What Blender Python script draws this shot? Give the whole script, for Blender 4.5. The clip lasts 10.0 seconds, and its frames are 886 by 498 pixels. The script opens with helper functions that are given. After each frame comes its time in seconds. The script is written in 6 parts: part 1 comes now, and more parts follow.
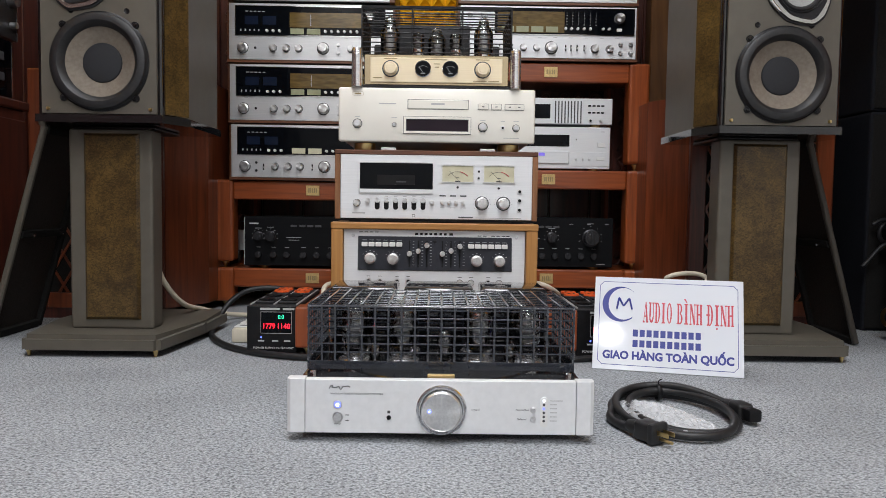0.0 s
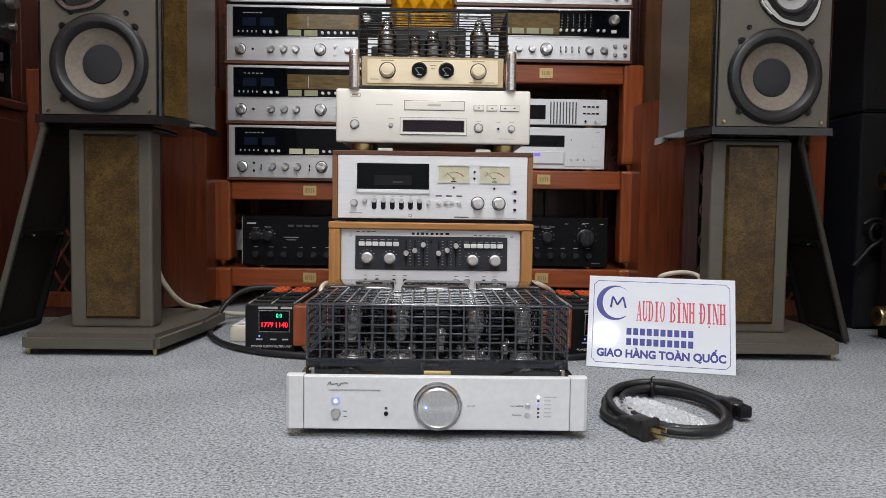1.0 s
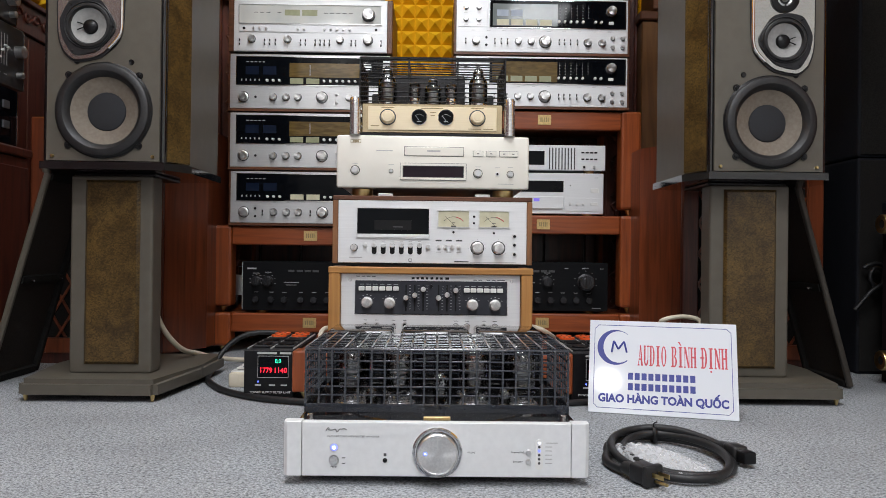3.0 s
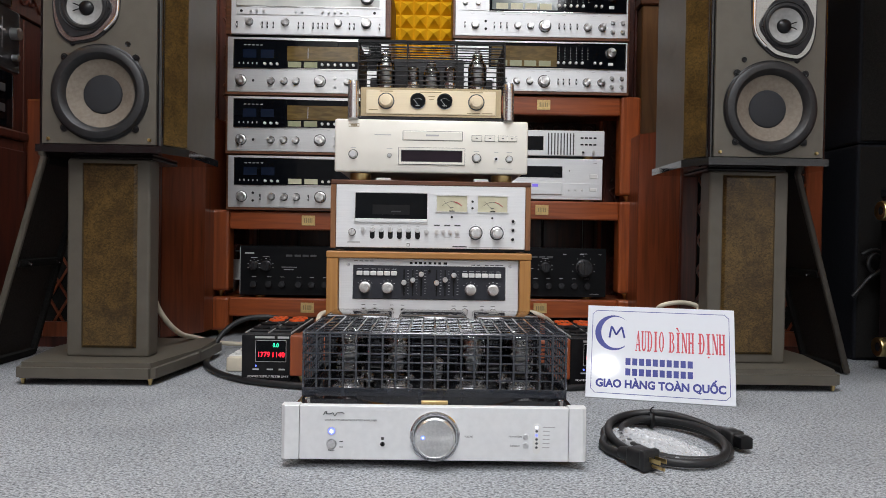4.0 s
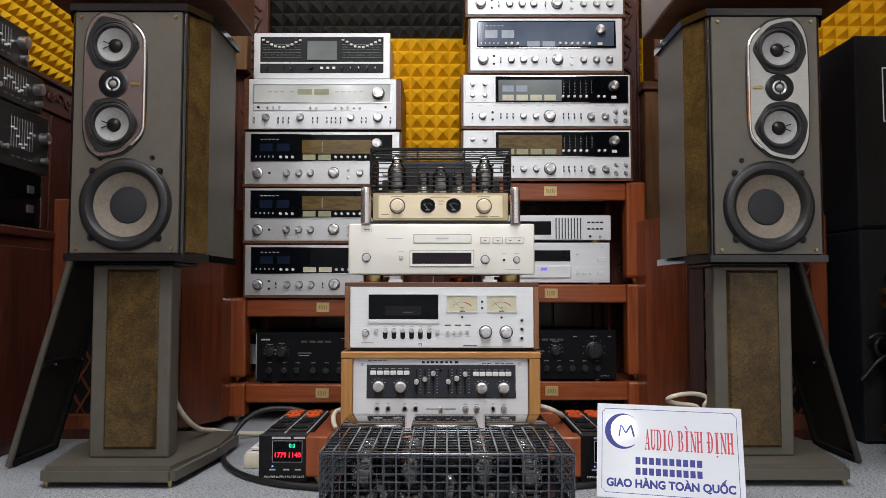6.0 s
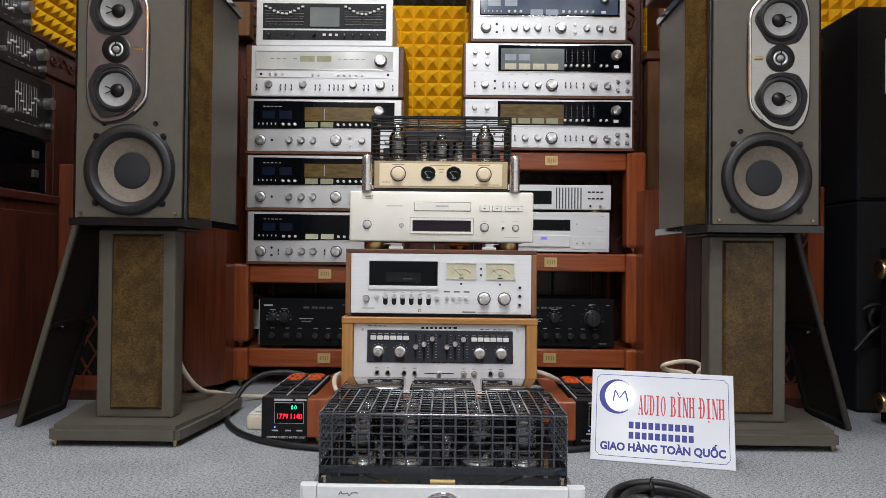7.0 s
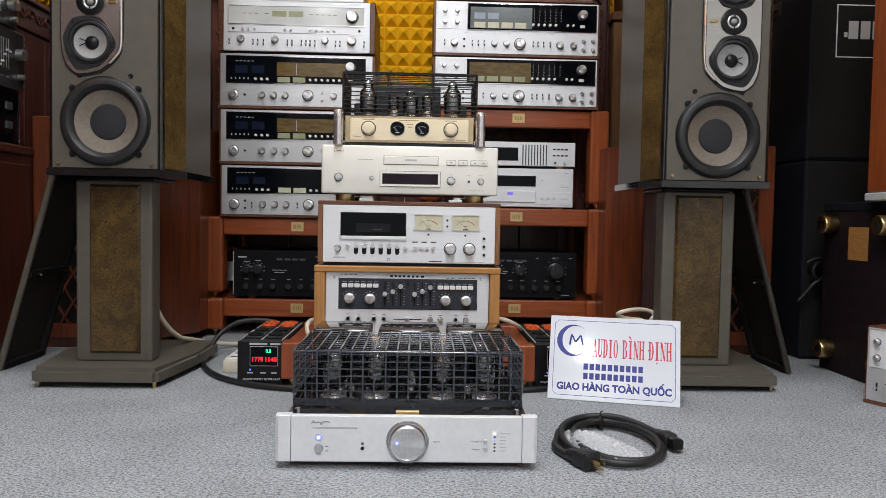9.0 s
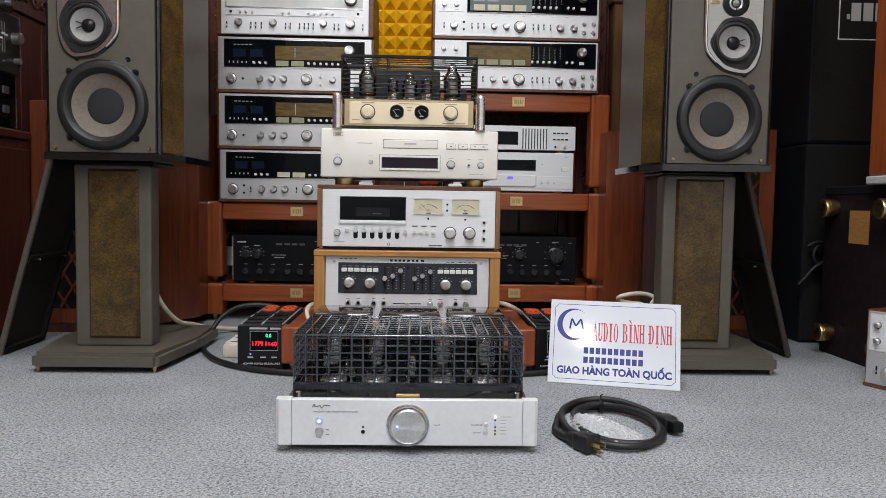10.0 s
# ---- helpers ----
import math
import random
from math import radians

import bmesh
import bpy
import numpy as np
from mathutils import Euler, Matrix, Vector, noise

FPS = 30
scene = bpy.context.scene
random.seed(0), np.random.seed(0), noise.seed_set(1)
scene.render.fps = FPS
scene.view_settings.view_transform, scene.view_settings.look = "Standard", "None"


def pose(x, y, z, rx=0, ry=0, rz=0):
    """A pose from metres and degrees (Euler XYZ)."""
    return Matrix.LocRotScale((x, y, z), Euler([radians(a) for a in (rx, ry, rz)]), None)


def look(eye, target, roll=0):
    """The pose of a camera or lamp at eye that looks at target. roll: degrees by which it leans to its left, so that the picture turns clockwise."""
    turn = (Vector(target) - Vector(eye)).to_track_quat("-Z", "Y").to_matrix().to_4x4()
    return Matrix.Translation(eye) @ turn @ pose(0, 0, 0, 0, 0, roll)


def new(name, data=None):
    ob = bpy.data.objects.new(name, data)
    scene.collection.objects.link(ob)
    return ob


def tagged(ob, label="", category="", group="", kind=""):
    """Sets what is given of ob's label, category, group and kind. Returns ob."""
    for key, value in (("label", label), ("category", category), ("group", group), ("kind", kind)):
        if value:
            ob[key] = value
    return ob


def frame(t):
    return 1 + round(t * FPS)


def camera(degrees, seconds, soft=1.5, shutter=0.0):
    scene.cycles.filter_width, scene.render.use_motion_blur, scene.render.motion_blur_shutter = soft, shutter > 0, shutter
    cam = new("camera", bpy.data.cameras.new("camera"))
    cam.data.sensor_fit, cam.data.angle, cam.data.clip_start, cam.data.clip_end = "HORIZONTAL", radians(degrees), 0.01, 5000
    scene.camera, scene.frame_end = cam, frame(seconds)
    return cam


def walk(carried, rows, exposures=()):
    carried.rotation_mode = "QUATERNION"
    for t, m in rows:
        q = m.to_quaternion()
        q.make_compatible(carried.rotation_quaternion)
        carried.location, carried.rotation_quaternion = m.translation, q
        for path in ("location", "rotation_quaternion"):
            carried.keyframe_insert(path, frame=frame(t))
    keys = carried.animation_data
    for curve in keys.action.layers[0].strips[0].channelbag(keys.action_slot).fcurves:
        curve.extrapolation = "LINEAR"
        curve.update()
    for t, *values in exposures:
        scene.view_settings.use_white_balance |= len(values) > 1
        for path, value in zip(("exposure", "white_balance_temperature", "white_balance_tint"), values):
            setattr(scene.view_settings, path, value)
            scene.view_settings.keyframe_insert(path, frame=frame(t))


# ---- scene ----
cam = camera(62.2, 10.0, soft=0.5)
PATH = [
    (0, (0.188, 0.2, 0.342), (0.207, 2.196, 0.228), 0.8),
    (0.5, (0.194, 0.194, 0.343), (0.239, 2.19, 0.231), 0.8),
    (1, (0.188, 0.18, 0.342), (0.217, 2.176, 0.228), 0.8),
    (1.5, (0.189, 0.18, 0.342), (0.214, 2.176, 0.227), 0.9),
    (2, (0.19, 0.18, 0.342), (0.213, 2.177, 0.226), 0.9),
    (2.5, (0.19, 0.179, 0.341), (0.213, 2.178, 0.275), 0.8),
    (2.7, (0.19, 0.177, 0.341), (0.212, 2.177, 0.322), 0.7),
    (3.8, (0.19, 0.182, 0.334), (0.226, 2.181, 0.362), 0.8),
    (4, (0.19, 0.182, 0.337), (0.221, 2.182, 0.309), 0.9),
    (4.5, (0.189, 0.183, 0.338), (0.211, 2.18, 0.237), 1.0),
    (5, (0.194, 0.173, 0.35), (0.216, 2.172, 0.306), 0.4),
    (5.5, (0.203, 0.155, 0.43), (0.212, 2.153, 0.506), -0.2),
    (5.7, (0.194, 0.143, 0.448), (0.198, 2.139, 0.57), -0.2),
    (6.8, (0.2, 0.1, 0.458), (0.175, 2.1, 0.487), 0.7),
    (7, (0.203, 0.102, 0.448), (0.189, 2.101, 0.473), 0.6),
    (7.5, (0.206, 0.089, 0.445), (0.208, 2.089, 0.451), 0.7),
    (8, (0.203, 0.066, 0.443), (0.194, 2.066, 0.437), 0.8),
    (8.5, (0.203, 0.034, 0.437), (0.223, 2.034, 0.403), 1.1),
    (9, (0.216, 0.015, 0.429), (0.277, 2.013, 0.345), 1.0),
    (9.5, (0.216, 0.019, 0.425), (0.279, 2.015, 0.319), 0.9),
    (10, (0.215, 0.02, 0.425), (0.278, 2.015, 0.302), 0.9),
]
walk(cam, [(t, look(eye, target, roll)) for t, eye, target, roll in PATH])

# ---- light ----
world = bpy.data.worlds.new("room_air")
scene.world = world
world.use_nodes = True
world.node_tree.nodes["Background"].inputs["Color"].default_value = (0.9, 0.95, 1.0, 1)
world.node_tree.nodes["Background"].inputs["Strength"].default_value = 0.02
LAMP_POWER = 19.2


def lamp(x, y, z, sx, sy, power, colour=(0.94, 0.955, 1.0)):
    data = bpy.data.lights.new("panel_lamp", "AREA")
    data.shape, data.size, data.size_y, data.energy, data.color = "RECTANGLE", sx, sy, power, colour
    ob = new("panel_lamp", data)
    ob.matrix_world = pose(x, y, z)
    return ob


CEIL = 2.75
# unseen ceiling panels placed for brightness; the last one lifts the west foam
PANELS = [(0.2, 1.25, 0.9), (0.2, 0.05, 2.2), (0.2, -1.2, 2.0), (1.2, -2.2, 0.8), (-0.75, 1.6, 0.35)]
for px, py, k in PANELS:
    lamp(px, py, CEIL - 0.035, 0.55, 0.55, LAMP_POWER * k)
SPOT = (-0.86, -2.85)
lamp(SPOT[0], SPOT[1], CEIL - 0.055, 0.13, 0.13, 10.0)
scene.view_settings.exposure = 0.0


# ---- materials ----
def material(name, colour, rough=0.5, metal=0.0, other=None, scale=20.0, stretch=(1, 1, 1), bump=0.0, bump_scale=200.0,
             contrast=(0.35, 0.65), detail=4.0, warp=0.0, spread=0.0, coat=0.0, rough_var=0.0, spec=0.5):
    m = bpy.data.materials.new(name)
    m.use_nodes = True
    n, l = m.node_tree.nodes, m.node_tree.links
    b = n["Principled BSDF"]
    b.inputs["Base Color"].default_value = (*colour, 1)
    b.inputs["Roughness"].default_value, b.inputs["Metallic"].default_value = rough, metal
    b.inputs["Coat Weight"].default_value = coat
    b.inputs["Coat Roughness"].default_value = 0.08
    b.inputs["Specular IOR Level"].default_value = spec
    co = n.new("ShaderNodeTexCoord")
    mp = n.new("ShaderNodeMapping")
    mp.inputs["Scale"].default_value = stretch
    l.new(co.outputs["Object"], mp.inputs["Vector"])
    info = n.new("ShaderNodeObjectInfo")
    if other:
        tex = n.new("ShaderNodeTexNoise")
        tex.inputs["Scale"].default_value, tex.inputs["Detail"].default_value = scale, detail
        tex.inputs["Distortion"].default_value = warp
        shift = n.new("ShaderNodeVectorMath")
        shift.operation = "ADD"
        l.new(mp.outputs["Vector"], shift.inputs[0])
        l.new(info.outputs["Random"], shift.inputs[1])
        l.new(shift.outputs["Vector"], tex.inputs["Vector"])
        ramp = n.new("ShaderNodeMapRange")
        ramp.inputs["From Min"].default_value, ramp.inputs["From Max"].default_value = contrast
        l.new(tex.outputs["Fac"], ramp.inputs["Value"])
        mix = n.new("ShaderNodeMix")
        mix.data_type = "RGBA"
        mix.inputs["A"].default_value, mix.inputs["B"].default_value = (*colour, 1), (*other, 1)
        l.new(ramp.outputs["Result"], mix.inputs["Factor"])
        out = mix.outputs["Result"]
        if spread:
            hsv = n.new("ShaderNodeHueSaturation")
            val = n.new("ShaderNodeMapRange")
            val.inputs["To Min"].default_value, val.inputs["To Max"].default_value = 1 - spread, 1 + spread
            l.new(info.outputs["Random"], val.inputs["Value"])
            l.new(val.outputs["Result"], hsv.inputs["Value"])
            l.new(out, hsv.inputs["Color"])
            out = hsv.outputs["Color"]
        l.new(out, b.inputs["Base Color"])
        if rough_var:
            rv = n.new("ShaderNodeMapRange")
            rv.inputs["To Min"].default_value, rv.inputs["To Max"].default_value = rough - rough_var, rough + rough_var
            l.new(tex.outputs["Fac"], rv.inputs["Value"])
            l.new(rv.outputs["Result"], b.inputs["Roughness"])
    if bump:
        bt = n.new("ShaderNodeTexNoise")
        bt.inputs["Scale"].default_value, bt.inputs["Detail"].default_value = bump_scale, 3
        l.new(mp.outputs["Vector"], bt.inputs["Vector"])
        bn = n.new("ShaderNodeBump")
        bn.inputs["Strength"].default_value, bn.inputs["Distance"].default_value = bump, 0.002
        l.new(bt.outputs["Fac"], bn.inputs["Height"])
        l.new(bn.outputs["Normal"], b.inputs["Normal"])
    return m


def glowing(name, colour, strength):
    m = material(name, colour, 0.4)
    b = m.node_tree.nodes["Principled BSDF"]
    b.inputs["Emission Color"].default_value = (*colour, 1)
    b.inputs["Emission Strength"].default_value = strength
    return m


def glass(name, tint=(1, 1, 1)):
    """Thin blown glass: clear, with sharp reflections that grow towards the rim."""
    m = bpy.data.materials.new(name)
    m.use_nodes = True
    n, l = m.node_tree.nodes, m.node_tree.links
    n.remove(n["Principled BSDF"])
    clear, gloss, fres, mix = n.new("ShaderNodeBsdfTransparent"), n.new("ShaderNodeBsdfGlossy"), n.new("ShaderNodeFresnel"), n.new("ShaderNodeMixShader")
    clear.inputs["Color"].default_value = (0.93 * tint[0], 0.94 * tint[1], 0.94 * tint[2], 1)
    gloss.inputs["Roughness"].default_value = 0.07
    fres.inputs["IOR"].default_value = 2.3
    l.new(fres.outputs["Fac"], mix.inputs["Fac"])
    l.new(clear.outputs["BSDF"], mix.inputs[1])
    l.new(gloss.outputs["BSDF"], mix.inputs[2])
    l.new(mix.outputs["Shader"], n["Material Output"].inputs["Surface"])
    return m


def carpet_material():
    m = material("grey_loop_carpet", (0.172, 0.182, 0.192), 0.95, other=(0.480, 0.502, 0.526), scale=400, stretch=(0.8, 1.15, 1),
                 contrast=(0.33, 0.64), bump=0.9, bump_scale=260, detail=3, spec=0.1)
    n, l = m.node_tree.nodes, m.node_tree.links
    b = n["Principled BSDF"]
    src = b.inputs["Base Color"].links[0].from_socket
    co = n.new("ShaderNodeTexCoord")
    big = n.new("ShaderNodeTexNoise")
    big.inputs["Scale"].default_value, big.inputs["Detail"].default_value = 5.0, 5
    l.new(co.outputs["Object"], big.inputs["Vector"])
    rg = n.new("ShaderNodeMapRange")
    rg.inputs["From Min"].default_value, rg.inputs["From Max"].default_value = 0.3, 0.7
    rg.inputs["To Min"].default_value, rg.inputs["To Max"].default_value = 0.88, 1.08
    l.new(big.outputs["Fac"], rg.inputs["Value"])
    fleck = n.new("ShaderNodeTexNoise")
    fleck.inputs["Scale"].default_value, fleck.inputs["Detail"].default_value = 190.0, 2
    mp = n.new("ShaderNodeMapping")
    mp.inputs["Scale"].default_value = (0.85, 1.2, 1)
    l.new(co.outputs["Object"], mp.inputs["Vector"])
    l.new(mp.outputs["Vector"], fleck.inputs["Vector"])
    fr = n.new("ShaderNodeMapRange")
    fr.inputs["From Min"].default_value, fr.inputs["From Max"].default_value = 0.30, 0.55
    fr.inputs["To Min"].default_value, fr.inputs["To Max"].default_value = 0.38, 1.03
    l.new(fleck.outputs["Fac"], fr.inputs["Value"])
    mul = n.new("ShaderNodeMath")
    mul.operation = "MULTIPLY"
    l.new(rg.outputs["Result"], mul.inputs[0])
    l.new(fr.outputs["Result"], mul.inputs[1])
    hsv = n.new("ShaderNodeHueSaturation")
    l.new(src, hsv.inputs["Color"])
    l.new(mul.outputs["Value"], hsv.inputs["Value"])
    l.new(hsv.outputs["Color"], b.inputs["Base Color"])
    return m


CARPET = carpet_material()
SILVER = material("brushed_aluminium", (0.80, 0.81, 0.82), 0.4, 0.2, (0.73, 0.74, 0.75), 60, (0.2, 1, 30), coat=0.0)
AMP_SILVER = material("bead_blasted_aluminium", (0.80, 0.81, 0.82), 0.48, 0.3, (0.76, 0.77, 0.78), 90, (1, 1, 1), bump=0.08, bump_scale=900)
CHAMPAGNE = material("champagne_silver_paint", (0.82, 0.795, 0.72), 0.42, 0.15, (0.79, 0.765, 0.69), 15)
GOLD = material("pale_gold_anodised_panel", (0.82, 0.70, 0.50), 0.36, 0.3, (0.78, 0.66, 0.46), 40, (0.3, 1, 12))
RSILVER = material("satin_aluminium_strip", (0.72, 0.725, 0.73), 0.34, 0.62, (0.62, 0.625, 0.63), 60, (0.2, 1, 30))
KNOB = material("spun_aluminium", (0.80, 0.80, 0.80), 0.3, 0.97, (0.69, 0.69, 0.69), 300, (1, 1, 1))
spun = KNOB.node_tree.nodes.new("ShaderNodeTangent")
spun.direction_type, spun.axis = "RADIAL", "Y"
KNOB.node_tree.links.new(spun.outputs["Tangent"], KNOB.node_tree.nodes["Principled BSDF"].inputs["Tangent"])
KNOB.node_tree.nodes["Principled BSDF"].inputs["Anisotropic"].default_value = 0.8
POST = material("turned_bright_steel", (0.82, 0.82, 0.83), 0.2, 0.9, (0.62, 0.62, 0.63), 40, (1, 1, 12))
CHROME = material("polished_chrome", (0.78, 0.78, 0.8), 0.1, 1.0)
# bright chassis steel with its gold reflection put into the base colour
GOLD_CHROME = material("steel_with_gold_reflection", (0.62, 0.51, 0.33), 0.16, 1.0, (0.55, 0.45, 0.29), 20)
BRASS = material("satin_brass", (0.62, 0.47, 0.22), 0.28, 1.0, (0.5, 0.37, 0.16), 60)
BADGE = material("aged_brass_badge", (0.68, 0.49, 0.22), 0.36, 0.45, (0.56, 0.39, 0.16), 150)
BLACK = material("black_plastic", (0.006, 0.006, 0.007), 0.32, other=(0.009, 0.009, 0.010), scale=60, spec=0.25)
MATT = material("matt_black_paint", (0.012, 0.012, 0.0135), 0.6, other=(0.018, 0.018, 0.020), spec=0.3, scale=90, bump=0.1, bump_scale=700)
AMP_BLACK = material("deep_black_hairline_metal", (0.0045, 0.0047, 0.0056), 0.42, other=(0.0065, 0.0067, 0.0078), scale=60, stretch=(0.2, 1, 20), spec=0.14)
PANEL_GREY = material("slate_grey_panel_paint", (0.026, 0.028, 0.036), 0.5, other=(0.032, 0.034, 0.043), scale=90, spec=0.3)
SATIN_DARK = material("satin_dark_metal", (0.085, 0.085, 0.088), 0.36, 0.7, (0.065, 0.065, 0.068), 40, (1, 0.3, 12))
DARK_KNOB = material("satin_black_metal", (0.03, 0.03, 0.033), 0.26, 0.4, (0.04, 0.04, 0.043), 60)
GLOSS = material("gloss_black_lacquer", (0.006, 0.006, 0.007), 0.07, coat=0.6)
CAGE = material("black_gloss_enamel", (0.016, 0.019, 0.027), 0.16, other=(0.022, 0.026, 0.036), scale=80, coat=0.7, spec=0.6)
WINDOW = material("black_dial_glass", (0.0025, 0.003, 0.0045), 0.05, other=(0.004, 0.005, 0.0065), scale=5, spec=0.14)
VIOLET_GLASS = material("dark_violet_display_glass", (0.011, 0.006, 0.011), 0.06, other=(0.017, 0.009, 0.016), scale=14, spec=0.25)
# amber dial glass; the yellow foam's reflection is painted into its tone
AMBER = material("amber_toned_dial_glass", (0.15, 0.096, 0.026), 0.12, other=(0.085, 0.054, 0.016), scale=26, stretch=(0.6, 1, 3.0), warp=1.0)
PALE_DIAL = material("pale_dial_glass", (0.52, 0.54, 0.52), 0.12, other=(0.62, 0.62, 0.58), scale=12)
GREY_DIAL = material("grey_dial_glass", (0.20, 0.22, 0.21), 0.1, other=(0.15, 0.17, 0.17), scale=9)
BLUE_DIAL = material("blue_grey_dial_glass", (0.10, 0.13, 0.19), 0.1, other=(0.07, 0.09, 0.13), scale=9)
BLUE_METER = material("dim_blue_meter", (0.33, 0.38, 0.45), 0.25, other=(0.28, 0.33, 0.40), scale=40)
NAVY_METER = material("dark_navy_meter", (0.007, 0.012, 0.028), 0.2)
CREAM = material("cream_meter_face", (0.62, 0.60, 0.44), 0.4, other=(0.55, 0.52, 0.36), scale=50)
GREEN_CREAM = material("greenish_meter_face", (0.32, 0.33, 0.20), 0.35, other=(0.27, 0.28, 0.16), scale=50)
WHITE = material("white_plastic", (0.78, 0.78, 0.76), 0.35)
INK = material("dark_grey_ink", (0.07, 0.07, 0.075), 0.6)
PALE_INK = material("pale_grey_ink", (0.45, 0.45, 0.45), 0.6)
GOLD_INK = material("brown_gold_ink", (0.30, 0.22, 0.10), 0.5)
RED_INK = material("red_ink", (0.52, 0.035, 0.06), 0.35)
BLUE_INK = material("royal_blue_ink", (0.022, 0.032, 0.24), 0.35)
SIGN = material("white_gloss_acrylic", (0.72, 0.745, 0.80), 0.055, other=(0.70, 0.725, 0.78), scale=6, coat=0.4)
ORANGE = material("orange_plastic", (0.85, 0.13, 0.025), 0.4, other=(0.75, 0.10, 0.02), scale=70)
BEIGE = material("beige_cable_sheath", (0.66, 0.60, 0.48), 0.5, other=(0.58, 0.52, 0.41), scale=40)
RUBBER = material("black_rubber", (0.008, 0.008, 0.009), 0.5, other=(0.014, 0.014, 0.015), scale=120, bump=0.1, bump_scale=500)
TAUPE = material("warm_grey_satin_paint", (0.086, 0.076, 0.060), 0.46, other=(0.096, 0.085, 0.067), scale=35, bump=0.05, bump_scale=600)
CONE = material("tan_fibre_cone", (0.18, 0.152, 0.120), 0.75, other=(0.145, 0.12, 0.093), scale=140, bump=0.25, bump_scale=420)
GREYCONE = material("pale_grey_paper_cone", (0.31, 0.31, 0.30), 0.75, other=(0.26, 0.26, 0.255), scale=120, bump=0.2, bump_scale=420)
CLOTH = material("black_grille_cloth", (0.012, 0.0115, 0.011), 0.95, other=(0.019, 0.018, 0.017), spec=0.1, scale=260, bump=0.3, bump_scale=600)
PLATE = material("brushed_bronze_plate", (0.48, 0.475, 0.46), 0.2, 0.95, (0.43, 0.425, 0.41), 25, (1, 1, 25))
GRILLE_CLOTH = material("brown_black_grille_cloth", (0.026, 0.022, 0.020), 0.95, other=(0.040, 0.034, 0.031), spec=0.1, scale=260, bump=0.3, bump_scale=600)
DARK_TAUPE = material("dark_taupe_frame_paint", (0.042, 0.036, 0.029), 0.5, other=(0.052, 0.045, 0.037), scale=35)


def burl_material():
    """Figured veneer: broad cloudy patches, fine flecks and thin dark wandering veins."""
    m = material("olive_burl_veneer", (0.098, 0.060, 0.018), 0.3, other=(0.040, 0.023, 0.0075), scale=13, stretch=(1, 1, 0.8), warp=1.6,
                 detail=10, contrast=(0.34, 0.68), coat=0.12, spec=0.35, bump=0.05, bump_scale=120)
    n, l = m.node_tree.nodes, m.node_tree.links
    b = n["Principled BSDF"]
    src = b.inputs["Base Color"].links[0].from_socket
    co = n.new("ShaderNodeTexCoord")
    mp = n.new("ShaderNodeMapping")
    mp.inputs["Scale"].default_value = (0.8, 0.8, 1.15)
    mp.inputs["Rotation"].default_value = (0.0, 0.5, 0.0)
    l.new(co.outputs["Object"], mp.inputs["Vector"])
    out = src
    for scale, warp, lo, hi, dark in ((26.0, 2.6, 0.46, 0.53, 0.84), (70.0, 1.8, 0.40, 0.56, 0.46), (240.0, 0.6, 0.40, 0.60, 0.72)):
        tex = n.new("ShaderNodeTexNoise")
        tex.inputs["Scale"].default_value, tex.inputs["Detail"].default_value, tex.inputs["Distortion"].default_value = scale, 6, warp
        l.new(mp.outputs["Vector"], tex.inputs["Vector"])
        vein = n.new("ShaderNodeMath")
        vein.operation = "PINGPONG"
        vein.inputs[1].default_value = 0.5 if scale < 100 else 1.0
        l.new(tex.outputs["Fac"], vein.inputs[0])
        rg = n.new("ShaderNodeMapRange")
        rg.inputs["From Min"].default_value, rg.inputs["From Max"].default_value = (0.5, 0.455) if scale < 100 else (lo, hi)
        rg.inputs["To Min"].default_value, rg.inputs["To Max"].default_value = dark, 1.12
        l.new(vein.outputs["Value"], rg.inputs["Value"])
        hsv = n.new("ShaderNodeHueSaturation")
        l.new(out, hsv.inputs["Color"])
        l.new(rg.outputs["Result"], hsv.inputs["Value"])
        out = hsv.outputs["Color"]
    l.new(out, b.inputs["Base Color"])
    return m


BURL = burl_material()
CHERRY = material("red_brown_cherry", (0.34, 0.08, 0.02), 0.32, other=(0.16, 0.033, 0.009), scale=14, stretch=(0.35, 3, 6), warp=0.6,
                  detail=6, contrast=(0.3, 0.75), spread=0.08, coat=0.2)
CHERRY_UP = material("red_brown_cherry_upright", (0.34, 0.08, 0.02), 0.32, other=(0.17, 0.036, 0.010), scale=14, stretch=(6, 4, 0.35), warp=0.6,
                     detail=6, contrast=(0.3, 0.75), spread=0.08, coat=0.2)
WALNUT = material("walnut_veneer", (0.145, 0.054, 0.024), 0.4, other=(0.085, 0.031, 0.014), scale=16, stretch=(0.4, 2, 7), warp=0.4,
                  detail=6, spread=0.06)
OAK = material("honey_oak_veneer", (0.46, 0.225, 0.065), 0.4, other=(0.36, 0.165, 0.045), scale=18, stretch=(0.35, 2, 7), warp=0.4, detail=6)
BROWN_UP = material("mid_brown_walnut_upright", (0.26, 0.115, 0.045), 0.4, other=(0.18, 0.075, 0.029), scale=18, stretch=(7, 2, 0.35), warp=0.4, detail=6)
OAK_UP = material("honey_oak_veneer_upright", (0.46, 0.225, 0.065), 0.4, other=(0.35, 0.16, 0.043), scale=18, stretch=(7, 2, 0.35), warp=0.4, detail=6)
DARK_CHERRY = material("dark_cherry_upright", (0.215, 0.052, 0.018), 0.3, other=(0.075, 0.018, 0.008), scale=12, stretch=(6, 4, 0.35), warp=0.6,
                       detail=6, contrast=(0.3, 0.75), coat=0.2)
